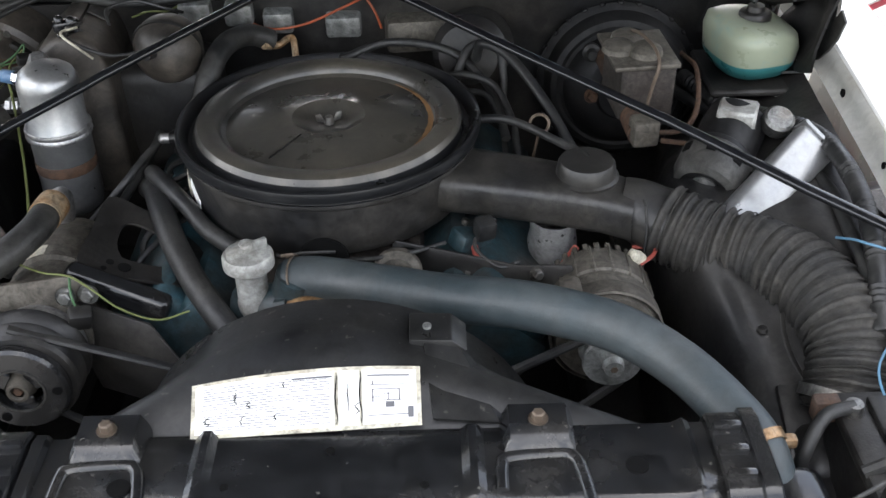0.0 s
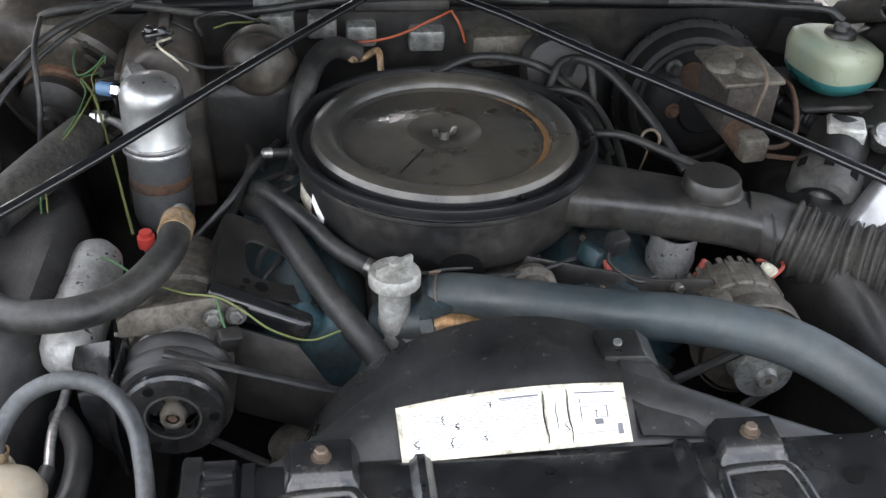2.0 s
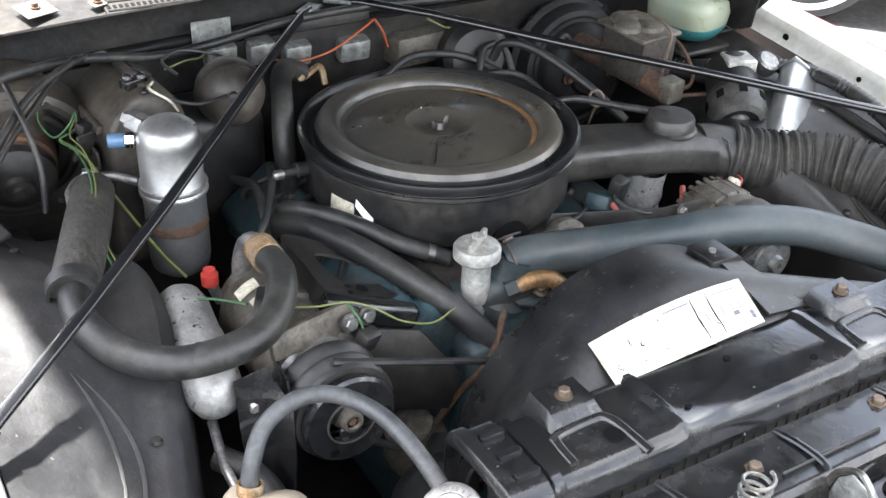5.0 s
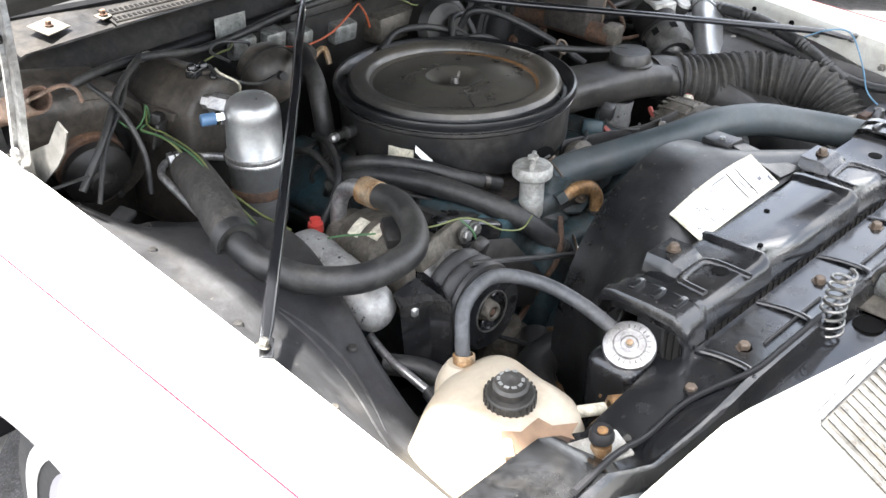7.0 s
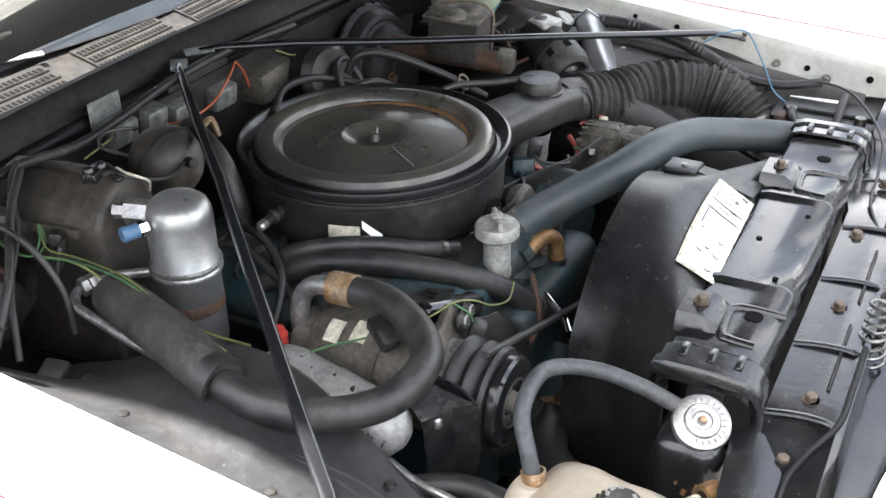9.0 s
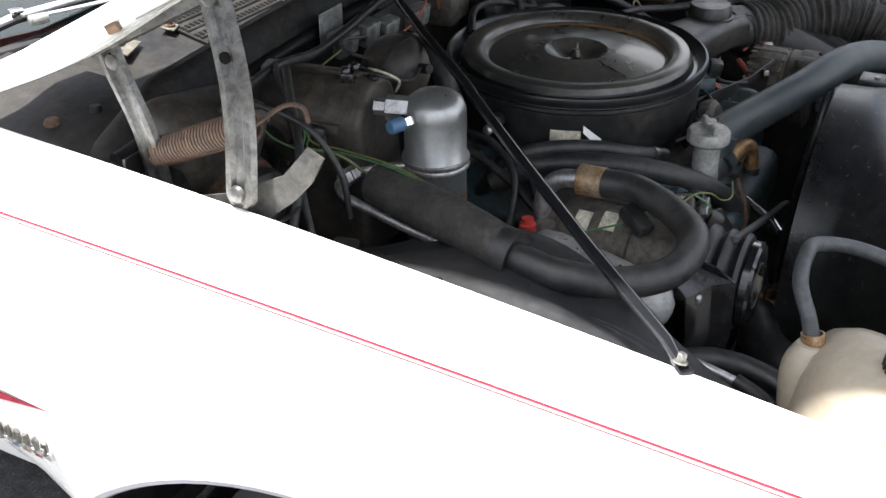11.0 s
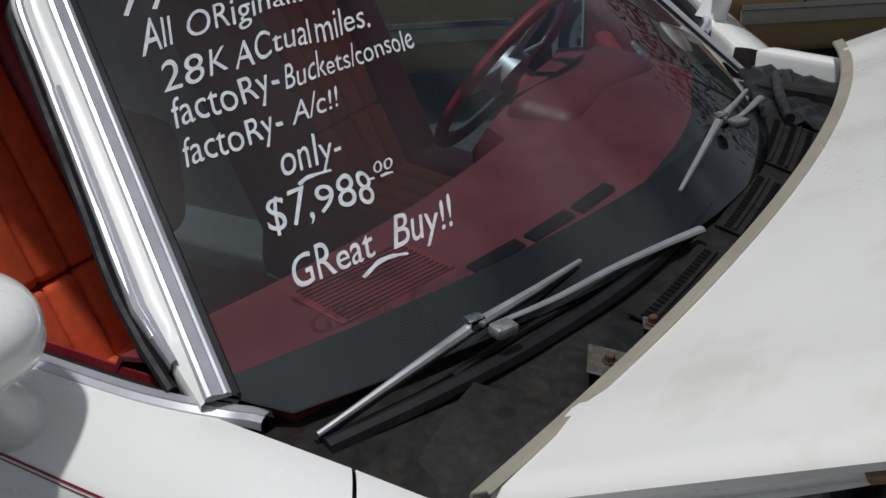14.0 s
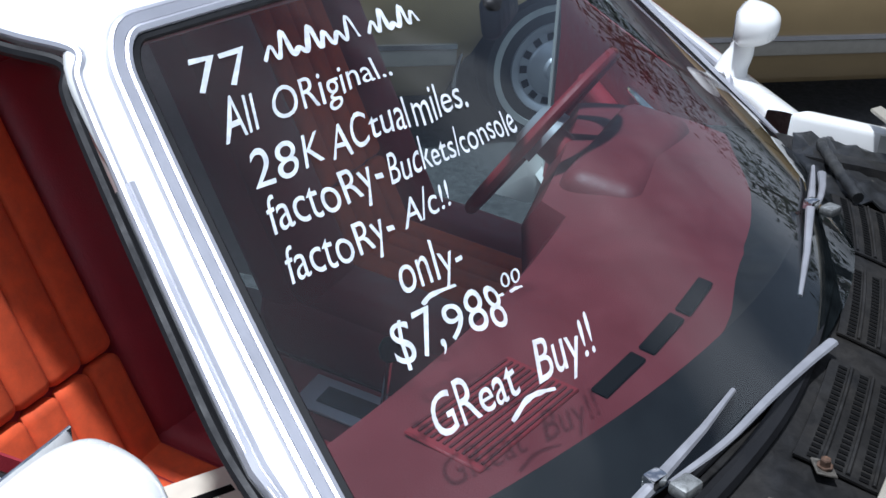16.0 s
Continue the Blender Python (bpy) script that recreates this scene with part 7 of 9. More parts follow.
# relays on the firewall
for k, (x, z, w) in enumerate(((-0.228, 0.945, 0.055), (-0.155, 0.94, 0.048), (-0.09, 0.925, 0.05), (0.02, 0.915, 0.06))):
    rl = thing("relay", (x, 0.945, z - 0.03), "grey relay box screwed to the firewall", "relay", "firewall relays")
    part("body", box_bm(w, 0.035, 0.04, at(x, 0.925, z, 10), 0.006, 2), M_ZINC, rl)
    if k in (0, 3):
        part("bracket", box_bm(w * 1.25, 0.003, 0.07, at(x - 0.004, 0.943, z + 0.02), 0.001, 1), M_ZINC, rl)

# ---- air-conditioning accumulator, muffler, compressor ----
acc = thing("accumulator", (-0.405, 0.66, 0.726), "dull aluminium air-conditioning accumulator canister with a rust-brown band", "canister")
part("body", lathe_bm([(0, -0.002), (0.03, 0.0), (0.042, 0.010), (0.0455, 0.025), (0.0455, 0.136), (0.048, 0.139), (0.0485, 0.145), (0.048, 0.151), (0.0455, 0.154), (0.0455, 0.215), (0.0445, 0.225), (0.040, 0.236), (0.030, 0.244), (0.015, 0.249), (0, 0.25)], at(-0.405, 0.66, 0.726), 48), M_ACC, acc)
part("weld_ring", lathe_bm([(0.0458, 0.132), (0.0495, 0.134), (0.0505, 0.137), (0.0495, 0.140), (0.0485, 0.142), (0.0495, 0.144), (0.0505, 0.147), (0.0495, 0.150), (0.0458, 0.152)], at(-0.405, 0.66, 0.726), 48), M_ALU, acc, "bright double weld ring")
part("band", lathe_bm([(0.0457, 0.076), (0.0466, 0.078), (0.0466, 0.092), (0.0457, 0.094)], at(-0.405, 0.66, 0.726), 48), M_RUST, acc, "rust-brown band")
part("service_port", tube_bm([(-0.436, 0.672, 0.943), (-0.475, 0.688, 0.943)], 0.006, 10), M_ALU, acc)
part("port_nut", lathe_bm([(0, 0), (0.011, 0), (0.0115, 0.002), (0.0115, 0.011), (0.009, 0.014), (0, 0.014)], along((-0.449, 0.677, 0.943), (-0.52, 0.705, 0.943)), 6), M_CHROME, acc, "bright hex collar")
part("port_cap", lathe_bm([(0, 0), (0.0105, 0), (0.0105, 0.021), (0.009, 0.0235), (0, 0.0235)], along((-0.461, 0.682, 0.943), (-0.52, 0.705, 0.943)), 14), M_BLUE_CAP, acc, "blue plastic cap")
part("inlet_nut", lathe_bm([(0, 0), (0.019, 0), (0.019, 0.032), (0.012, 0.034), (0.012, 0.05), (0, 0.05)], along((-0.424, 0.692, 0.948), (-0.452, 0.772, 0.951)), 6), M_ALU, acc, "hex inlet fitting")
part("outlet_nut", lathe_bm([(0.007, 0), (0.0135, 0.001), (0.0135, 0.010), (0.009, 0.012), (0.0125, 0.013), (0.0125, 0.024), (0.007, 0.025)], along((-0.512, 0.754, 0.861), (-0.49, 0.748, 0.863)), 6), M_ALU, acc)
LQ = [(-0.445, 0.69, 0.868), (-0.475, 0.735, 0.864), (-0.512, 0.757, 0.858), (-0.535, 0.74, 0.852), (-0.543, 0.71, 0.848), (-0.552, 0.63, 0.835), (-0.563, 0.55, 0.83)]
part("outlet_pipe", tube_bm(spline(LQ), 0.0068, 10), M_ALU, acc, "bent aluminium pipe")
muff = thing("discharge_muffler", (-0.50, 0.35, 0.74), "pitted aluminium air-conditioning muffler", "muffler")
muf = along((-0.470, 0.475, 0.800), (-0.486, 0.297, 0.770))
part("body", lathe_bm([(0, -0.012), (0.018, -0.008), (0.032, 0.008), (0.037, 0.03), (0.037, 0.085), (0.0385, 0.09), (0.0385, 0.125), (0.038, 0.16), (0.0365, 0.18), (0.029, 0.198), (0.015, 0.208), (0, 0.21)], muf, 40), M_ALU_PIT, muff)
part("outlet", lathe_bm([(0, 0), (0.006, 0.0), (0.006, 0.05), (0, 0.05)], along((-0.50, 0.47, 0.80), (-0.545, 0.56, 0.83)), 10), M_ALU, muff)
part("front_pipe", tube_bm(spline([(-0.492, 0.30, 0.725), (-0.499, 0.255, 0.712), (-0.503, 0.215, 0.708), (-0.500, 0.165, 0.694)]), 0.0065, 10), M_ALU, muff, "thin aluminium pipe")
part("front_hose", tube_bm(spline([(-0.50, 0.172, 0.696), (-0.512, 0.135, 0.688), (-0.545, 0.105, 0.685), (-0.59, 0.10, 0.68), (-0.63, 0.11, 0.66)]), 0.011, 12), M_RUBBER, muff)
part("pipe_clip", box_bm(0.012, 0.012, 0.016, at(-0.455, 0.245, 0.775), 0.003, 1), M_ALU, muff)

comp = thing("compressor", (-0.355, 0.35, 0.66), "dusty air-conditioning compressor with ribbed belt pulley and paper labels", "compressor")
cm = at(-0.352, 0.19, 0.753, -90)
part("body", lathe_bm([(0.04, 0.095), (0.066, 0.10), (0.0685, 0.108), (0.0685, 0.17), (0.064, 0.175), (0.064, 0.19), (0.0685, 0.195), (0.0685, 0.27), (0.062, 0.282), (0.05, 0.285), (0, 0.286)], cm, 44), M_CASTALU, comp)
part("clutch_coil", lathe_bm([(0.05, 0.075), (0.061, 0.078), (0.061, 0.096), (0.05, 0.1)], cm, 40), M_ALU, comp)
pul = part("pulley", lathe_bm([(0.052, 0.012), (0.072, 0.016), (0.075, 0.022), (0.064, 0.031), (0.075, 0.040), (0.076, 0.046), (0.066, 0.055), (0.076, 0.064), (0.077, 0.072), (0.06, 0.078)], cm @ Matrix.Diagonal((0.93, 0.93, 1, 1)), 48), M_BLACK_DUSTY, comp, "grooved black pulley")
part("clutch_plate", lathe_bm([(0.030, 0.008), (0.032, -0.002), (0.062, -0.002), (0.066, 0.002), (0.066, 0.012), (0.03, 0.014)], cm @ Matrix.Diagonal((0.94, 0.94, 1, 1)), 44), M_BLACK, pul)
part("hub", lathe_bm([(0.008, -0.004), (0.010, -0.007), (0.0135, -0.007), (0.015, -0.003), (0.016, 0.006), (0.020, 0.012), (0, 0.014)], cm, 28), M_CASTALU, pul, "dull hub ring")
part("hub_bolt", lathe_bm([(0, -0.005), (0.005, -0.005), (0.0065, -0.003), (0.0075, 0.004), (0, 0.004)], cm, 6), M_RUST, pul, "rusty hub bolt")
part("hub_collar", lathe_bm([(0.0305, 0.004), (0.0315, -0.0035), (0.0335, -0.0035), (0.0345, 0.002)], cm, 36), M_PLATE, pul)
for a in (90, 210, 330):
    part("clutch_spring", box_bm(0.022, 0.026, 0.004, cm @ at(0, 0, 0, 0, 0, a) @ at(0.026, 0, 0.006), 0.002, 1), M_BLACK, pul)
    part("rivet", lathe_bm([(0, -0.001), (0.006, -0.001), (0.007, 0.003), (0, 0.003)], cm @ at(0, 0, -0.003, 0, 0, a + 30) @ at(0.048, 0, 0), 14), M_BACKING_HOLE, pul)
for y, a0, a1 in ((0.435, 106, 134), (0.398, 98, 126)):
    rows = []
    for i in range(6):
        a = math.radians(a0 + (a1 - a0) * i / 5)
        rows.append([(-0.352 + 0.0695 * math.cos(a), yy, 0.753 + 0.0695 * math.sin(a)) for yy in (y - 0.011, y + 0.011)])
    part("paper_label", grid_bm(rows, 0.0006), M_LABEL_OLD, comp, "small yellowed label")
part("rear_head", lathe_bm([(0, 0.284), (0.05, 0.284), (0.05, 0.315), (0.03, 0.325), (0, 0.325)], cm, 32), M_CASTALU, comp)
part("port_cap", lathe_bm([(0, 0), (0.0125, 0), (0.0125, 0.016), (0.009, 0.017), (0.009, 0.024), (0, 0.024)], at(-0.412, 0.508, 0.786), 10), M_RED_CAP, comp, "red plastic cap")
part("port_stem", tube_bm([(-0.40, 0.505, 0.755), (-0.412, 0.508, 0.788)], 0.008, 10), M_ALU, comp)
part("coil_plug", box_bm(0.05, 0.026, 0.022, at(-0.392, 0.355, 0.836, 0, -20, 60), 0.005, 2), M_RUBBER, comp, "black wire plug")
# compressor brackets
cb = thing("compressor_bracket", (-0.3, 0.38, 0.70), "pressed black steel compressor bracket with lightening hole", "bracket")
def ring_plate(outer, inner, h, m):
    """A plate with a hole: outlines with equally many points."""
    bm = bmesh.new()
    loops = [[bm.verts.new(m @ Vector((x, y, z))) for x, y in pts] for pts, z in ((outer, 0), (outer, h), (inner, h - 0.006), (inner, -0.006))]
    n = len(outer)
    for i in range(4):
        p, q = loops[i], loops[(i + 1) % 4]
        for k in range(n):
            bm.faces.new((p[k], p[(k + 1) % n], q[(k + 1) % n], q[k]))
    return bm


def round_loop(pts, per=4):
    n = len(pts)
    ring = spline([(x, y, 0) for x, y in [pts[-1]] + pts + pts[:2]], per)
    return [(p.x, p.y) for p in ring[per:per + n * per]]


pm = Matrix.Translation((-0.302, 0.428, 0.828)) @ at(0, 0, 0, 0, 20, 0)
outer = round_loop([(0.0, 0.085), (0.05, 0.078), (0.10, 0.055), (0.15, 0.01), (0.155, -0.06), (0.085, -0.082), (0.0, -0.085), (-0.004, 0.0)])
inner = round_loop([(0.036, 0.042), (0.062, 0.044), (0.088, 0.03), (0.108, 0.0), (0.104, -0.034), (0.07, -0.04), (0.042, -0.034), (0.032, 0.005)])
part("plate", ring_plate(outer, inner, 0.004, pm), M_BLACK_DUSTY, cb)
part("plate_skirt", grid_bm([[pm @ Vector((x, y, 0.002)), pm @ Vector((x - 0.004, y, -0.05))] for x, y in outer[-10:]], 0.003), M_BLACK_DUSTY, cb)
for ux, uy, r in ((0.035, -0.062, 0.0055), (0.055, -0.066, 0.009), (0.03, -0.078, 0.004)):
    part("bolt_hole", lathe_bm([(0, 0), (r, 0), (r, 0.001), (0, 0.001)], pm @ at(ux, uy, 0.0042), 12), M_BACKING_HOLE, cb)
part("arm", prism_bm([(-0.02, -0.012), (0.10, -0.022), (0.12, 0.0), (0.10, 0.02), (0.0, 0.022), (-0.02, 0.012)], 0.012, at(-0.40, 0.285, 0.822, 78, 0, 14), 0.003), M_CASTALU, cb)
for p in ((-0.305, 0.287, 0.823), (-0.278, 0.293, 0.822)):
    hexbolt(p, (0, -1, 0.2), cb, M_STEEL, 0.009)
part("blade_bracket", box_bm(0.032, 0.036, 0.145, along((-0.318, 0.341, 0.822), (-0.188, 0.322, 0.772)) @ at(0, 0, 0.07), 0.012, 3), M_BLACK, cb, "glossy dark bracket arm")
part("support_plate", prism_bm([(0, 0), (0.10, -0.02), (0.16, -0.10), (0.14, -0.15), (0.02, -0.13), (-0.01, -0.06)], 0.005, at(-0.30, 0.31, 0.80, 82, 0, -14), 0.0015), M_BLACK_DUSTY, cb)
part("guard_plate", grid_bm([[(-0.470, 0.272, 0.800), (-0.474, 0.255, 0.785), (-0.472, 0.250, 0.72), (-0.462, 0.255, 0.66)], [(-0.445, 0.270, 0.806), (-0.440, 0.232, 0.792), (-0.438, 0.226, 0.72), (-0.435, 0.235, 0.65)], [(-0.428, 0.268, 0.810), (-0.424, 0.206, 0.794), (-0.424, 0.202, 0.72), (-0.422, 0.212, 0.64)]], 0.004), M_BLACK, cb, "black steel guard plate", 20)
part("guard_side", grid_bm([[(-0.424, 0.206, 0.794), (-0.416, 0.235, 0.806), (-0.412, 0.285, 0.812)], [(-0.424, 0.202, 0.72), (-0.414, 0.235, 0.72), (-0.410, 0.285, 0.73)], [(-0.422, 0.212, 0.64), (-0.412, 0.24, 0.64), (-0.410, 0.285, 0.65)]], 0.003), M_BLACK, cb, "", 20)

# ---- hoses of the passenger side ----
sh = thing("suction_hose", (-0.52, 0.4, 0.82), "thick black suction hose with a foam-insulated section and steel elbow", "hose")
SH = spline([(-0.606, 0.445, 0.868), (-0.61, 0.384, 0.862), (-0.584, 0.314, 0.855), (-0.533, 0.264, 0.857), (-0.456, 0.258, 0.861), (-0.4, 0.298, 0.862), (-0.363, 0.367, 0.867), (-0.358, 0.43, 0.862)], 10)
part("hose", tube_bm(SH, 0.0205, 18), M_RUBBER, sh)
part("insulation", tube_bm(spline([(-0.512, 0.695, 0.868), (-0.535, 0.63, 0.870), (-0.568, 0.54, 0.872), (-0.606, 0.445, 0.869)]), lambda f: 0.030 + 0.002 * math.sin(f * 3), 20), M_FLEX, sh, "dusty foam insulation")
part("clamp", lathe_bm([(0.029, -0.012), (0.0335, -0.012), (0.0335, 0.012), (0.029, 0.012)], along((-0.604, 0.452, 0.869), (-0.612, 0.41, 0.866)), 28), M_RUBBER, sh)
part("ferrule", tube_bm([(-0.359, 0.415, 0.863), (-0.357, 0.452, 0.860)], 0.0225, 18), M_BRASS, sh, "rusty ferrule")
part("elbow", tube_bm(spline([(-0.357, 0.45, 0.860), (-0.357, 0.478, 0.856), (-0.360, 0.498, 0.840), (-0.365, 0.505, 0.812), (-0.368, 0.503, 0.78)]), 0.0135, 14), M_ALU, sh, "bare steel elbow")
oh = thing("overflow_hose", (-0.45, 0.05, 0.80), "grey rubber overflow hose arching to the washer bottle", "hose")
part("hose", tube_bm(spline([(-0.525, 0.085, 0.798), (-0.516, 0.097, 0.829), (-0.49, 0.117, 0.859), (-0.447, 0.12, 0.877), (-0.403, 0.112, 0.868), (-0.372, 0.072, 0.856), (-0.358, 0.022, 0.840), (-0.352, -0.022, 0.822)]), 0.0098, 16), M_GREYHOSE, oh)
part("clamp", lathe_bm([(0.012, -0.007), (0.0145, -0.007), (0.0145, 0.007), (0.012, 0.007)], at(-0.523, 0.087, 0.806, -12, 12), 20), M_BRASS, oh, "brass clamp")
for nm, pts, r, lab in (("heater_hose", [(-0.275, 0.629, 0.776), (-0.246, 0.56, 0.809), (-0.217, 0.477, 0.816), (-0.19, 0.412, 0.81), (-0.152, 0.347, 0.788), (-0.107, 0.299, 0.747), (-0.058, 0.266, 0.687)], 0.0185, "thick black heater hose running beside the air cleaner"),
                        ("heater_hose", [(-0.259, 0.678, 0.7), (-0.258, 0.65, 0.752), (-0.259, 0.604, 0.815), (-0.235, 0.555, 0.833), (-0.188, 0.493, 0.828), (-0.147, 0.443, 0.812), (-0.082, 0.408, 0.787)], 0.0125, "slim black heater hose below the air cleaner"),
                        ("heater_hose", [(-0.10, 0.885, 0.905), (-0.135, 0.862, 0.925), (-0.165, 0.815, 0.928), (-0.185, 0.765, 0.905), (-0.198, 0.735, 0.86), (-0.20, 0.72, 0.80), (-0.22, 0.66, 0.76)], 0.018, "black hose rising to the firewall behind the air cleaner"),
                        ("lower_ac_hose", [(-0.50, 0.26, 0.70), (-0.47, 0.20, 0.70), (-0.47, 0.13, 0.69), (-0.50, 0.07, 0.67), (-0.52, 0.02, 0.64)], 0.0165, "black hose dropping beside the compressor"),
                        ("wiring_loom", [(-0.62, 0.90, 0.955), (-0.56, 0.885, 0.985), (-0.45, 0.90, 0.985), (-0.34, 0.905, 0.968), (-0.24, 0.91, 0.972), (-0.12, 0.91, 0.988), (0.05, 0.915, 0.99), (0.22, 0.90, 0.985)], 0.0075, "black taped wiring loom across the firewall"),
                        ("wiring_loom", [(-0.45, 0.90, 0.99), (-0.50, 0.86, 0.985), (-0.56, 0.79, 0.965), (-0.62, 0.75, 0.92), (-0.67, 0.70, 0.86)], 0.0045, "black taped loom over the blower"),
                        ("vacuum_line", [(0.02, 0.81, 0.90), (0.10, 0.84, 0.915), (0.20, 0.83, 0.90), (0.26, 0.75, 0.87), (0.28, 0.64, 0.84)], 0.007, "thin black vacuum line behind the air cleaner"),
                        ("vacuum_line", [(0.24, 0.80, 0.90), (0.25, 0.78, 0.935), (0.29, 0.74, 0.93), (0.34, 0.66, 0.89), (0.38, 0.58, 0.84)], 0.008, "thin black vacuum line behind the air cleaner"),
                        ("vacuum_line", [(0.22, 0.62, 0.885), (0.28, 0.60, 0.893), (0.34, 0.55, 0.887), (0.378, 0.49, 0.892), (0.378, 0.475, 0.89)], 0.0065, "thin black vacuum line to the snorkel"),
                        ("wiring_loom", [(-0.28, 0.76, 0.80), (-0.27, 0.68, 0.82), (-0.29, 0.60, 0.80), (-0.32, 0.53, 0.77)], 0.007, "thin black cable beside the accumulator"),
                        ("wiring_loom", [(-0.23, 0.72, 0.83), (-0.26, 0.64, 0.84), (-0.30, 0.58, 0.81), (-0.36, 0.56, 0.75)], 0.006, "thin black cable beside the accumulator"),
                        ("wiring_loom", [(-0.479, 0.86, 1.0), (-0.556, 0.80, 0.985), (-0.628, 0.74, 0.938), (-0.684, 0.72, 0.88)], 0.006, "black cable hanging across the blower"),
                        ("wiring_loom", [(-0.583, 0.84, 0.99), (-0.581, 0.76, 0.97), (-0.575, 0.715, 0.911), (-0.581, 0.70, 0.847)], 0.0045, "black cable hanging across the blower"),
                        ("vacuum_line", [(-0.383, 0.80, 0.98), (-0.396, 0.75, 0.977), (-0.336, 0.74, 0.95), (-0.281, 0.752, 0.948)], 0.003, "thin black line to the vacuum ball"),
                        ("vacuum_line", [(0.205, 0.79, 0.85), (0.215, 0.80, 0.89), (0.235, 0.82, 0.914), (0.275, 0.825, 0.911), (0.285, 0.80, 0.868), (0.28, 0.78, 0.80)], 0.007, "black hose looping over the wiper motor"),
                        ("vacuum_line", [(0.19, 0.77, 0.885), (0.225, 0.755, 0.893), (0.265, 0.735, 0.884), (0.29, 0.68, 0.854), (0.295, 0.62, 0.83), (0.30, 0.56, 0.78)], 0.006, "thin black line dropping beside the air cleaner"),
                        ("vacuum_line", [(0.21, 0.75, 0.87), (0.255, 0.725, 0.87), (0.275, 0.67, 0.84), (0.28, 0.61, 0.81)], 0.005, "thin black line dropping beside the air cleaner"),
                        ("washer_hose", [(-0.55, 0.115, 0.71), (-0.60, 0.12, 0.715), (-0.64, 0.10, 0.70), (-0.655, 0.06, 0.66)], 0.008, "thin black hose beside the washer bottle")):
    line = single(nm, tube_bm(spline(pts), r, 16 if r > 0.012 else 10), M_RUBBER, lab, "hose" if "hose" in nm else "cable")
    if nm == "heater_hose":
        run = spline(pts)
        part("clamp", lathe_bm([(r * 1.02, -0.005), (r * 1.1, -0.005), (r * 1.1, 0.005), (r * 1.02, 0.005)], along(run[-4], run[-3]), 20), M_STEEL, line, "steel hose clamp")
for nm, pts, r, mt, lab in (("wire", [(-0.526, 0.89, 0.945), (-0.545, 0.85, 0.925), (-0.535, 0.81, 0.908), (-0.51, 0.815, 0.918), (-0.494, 0.83, 0.932), (-0.500, 0.815, 0.912), (-0.528, 0.796, 0.908), (-0.515, 0.75, 0.905), (-0.520, 0.66, 0.902), (-0.545, 0.56, 0.888), (-0.535, 0.47, 0.84), (-0.50, 0.44, 0.822), (-0.45, 0.42, 0.826), (-0.41, 0.37, 0.835)], 0.0016, M_WIRE_G, "green wire running from the heater case to the compressor"),
                            ("wire", [(-0.496, 0.826, 0.925), (-0.512, 0.80, 0.91), (-0.505, 0.755, 0.905), (-0.515, 0.66, 0.903), (-0.54, 0.56, 0.886), (-0.53, 0.475, 0.842)], 0.0013, M_WIRE_Y, "pale green wire twisted with the green one"),
                            ("wire", [(-0.385, 0.345, 0.838), (-0.34, 0.315, 0.842), (-0.30, 0.30, 0.845), (-0.27, 0.285, 0.835), (-0.235, 0.275, 0.81), (-0.19, 0.27, 0.795), (-0.15, 0.28, 0.80)], 0.0014, M_WIRE_Y, "yellow-green wire along the bracket"),
                            ("wire", [(-0.30, 0.30, 0.843), (-0.295, 0.28, 0.83), (-0.29, 0.275, 0.81)], 0.0016, M_WIRE_G, "green wire hanging to a plug"),
                            ("wire", [(-0.15, 0.925, 0.925), (-0.10, 0.90, 0.918), (-0.04, 0.89, 0.93), (0.02, 0.90, 0.952), (0.06, 0.915, 0.965)], 0.0022, M_WIRE_O, "orange wire on the firewall"),
                            ("wire", [(0.06, 0.915, 0.965), (0.075, 0.91, 0.94), (0.085, 0.91, 0.91)], 0.0022, M_WIRE_O, "orange wire on the firewall"),
                            ("wire", [(0.22, 0.41, 0.80), (0.23, 0.38, 0.78), (0.27, 0.36, 0.765), (0.33, 0.37, 0.785), (0.36, 0.40, 0.80)], 0.005, M_WIRE_R, "red-brown wire to the alternator"),
                            ("wire", [(0.25, 0.43, 0.83), (0.22, 0.40, 0.81), (0.25, 0.36, 0.80), (0.28, 0.37, 0.80)], 0.003, M_RUBBER, "black wire loop by the alternator"),
                            ("wire", [(0.645, 0.24, 0.915), (0.66, 0.20, 0.935), (0.70, 0.17, 0.925), (0.69, 0.13, 0.87), (0.665, 0.10, 0.83), (0.67, 0.06, 0.80)], 0.0016, M_WIRE_B, "thin blue wire tied round the brace"),
                            ("wire", [(-0.11, 0.86, 0.905), (-0.09, 0.885, 0.895), (-0.065, 0.88, 0.91), (-0.06, 0.87, 0.88)], 0.006, M_BRASS, "brass-coloured clip on the hose end")):
    single(nm, tube_bm(spline(pts), r, 7), mt, lab, "wire")
single("wire", tube_bm(spline([(-0.528, 0.796, 0.908), (-0.505, 0.76, 0.895), (-0.490, 0.72, 0.865), (-0.470, 0.66, 0.83), (-0.452, 0.60, 0.80), (-0.435, 0.54, 0.785)]), 0.0022, 7), M_WIRE_Y, "pale green wires hanging past the accumulator", "wire")
single("wire_plug", box_bm(0.03, 0.022, 0.03, at(-0.288, 0.272, 0.80, 20, 10, 20), 0.005, 2), M_BLACK_DUSTY, "dusty black wire plug under the green wire", "plug")
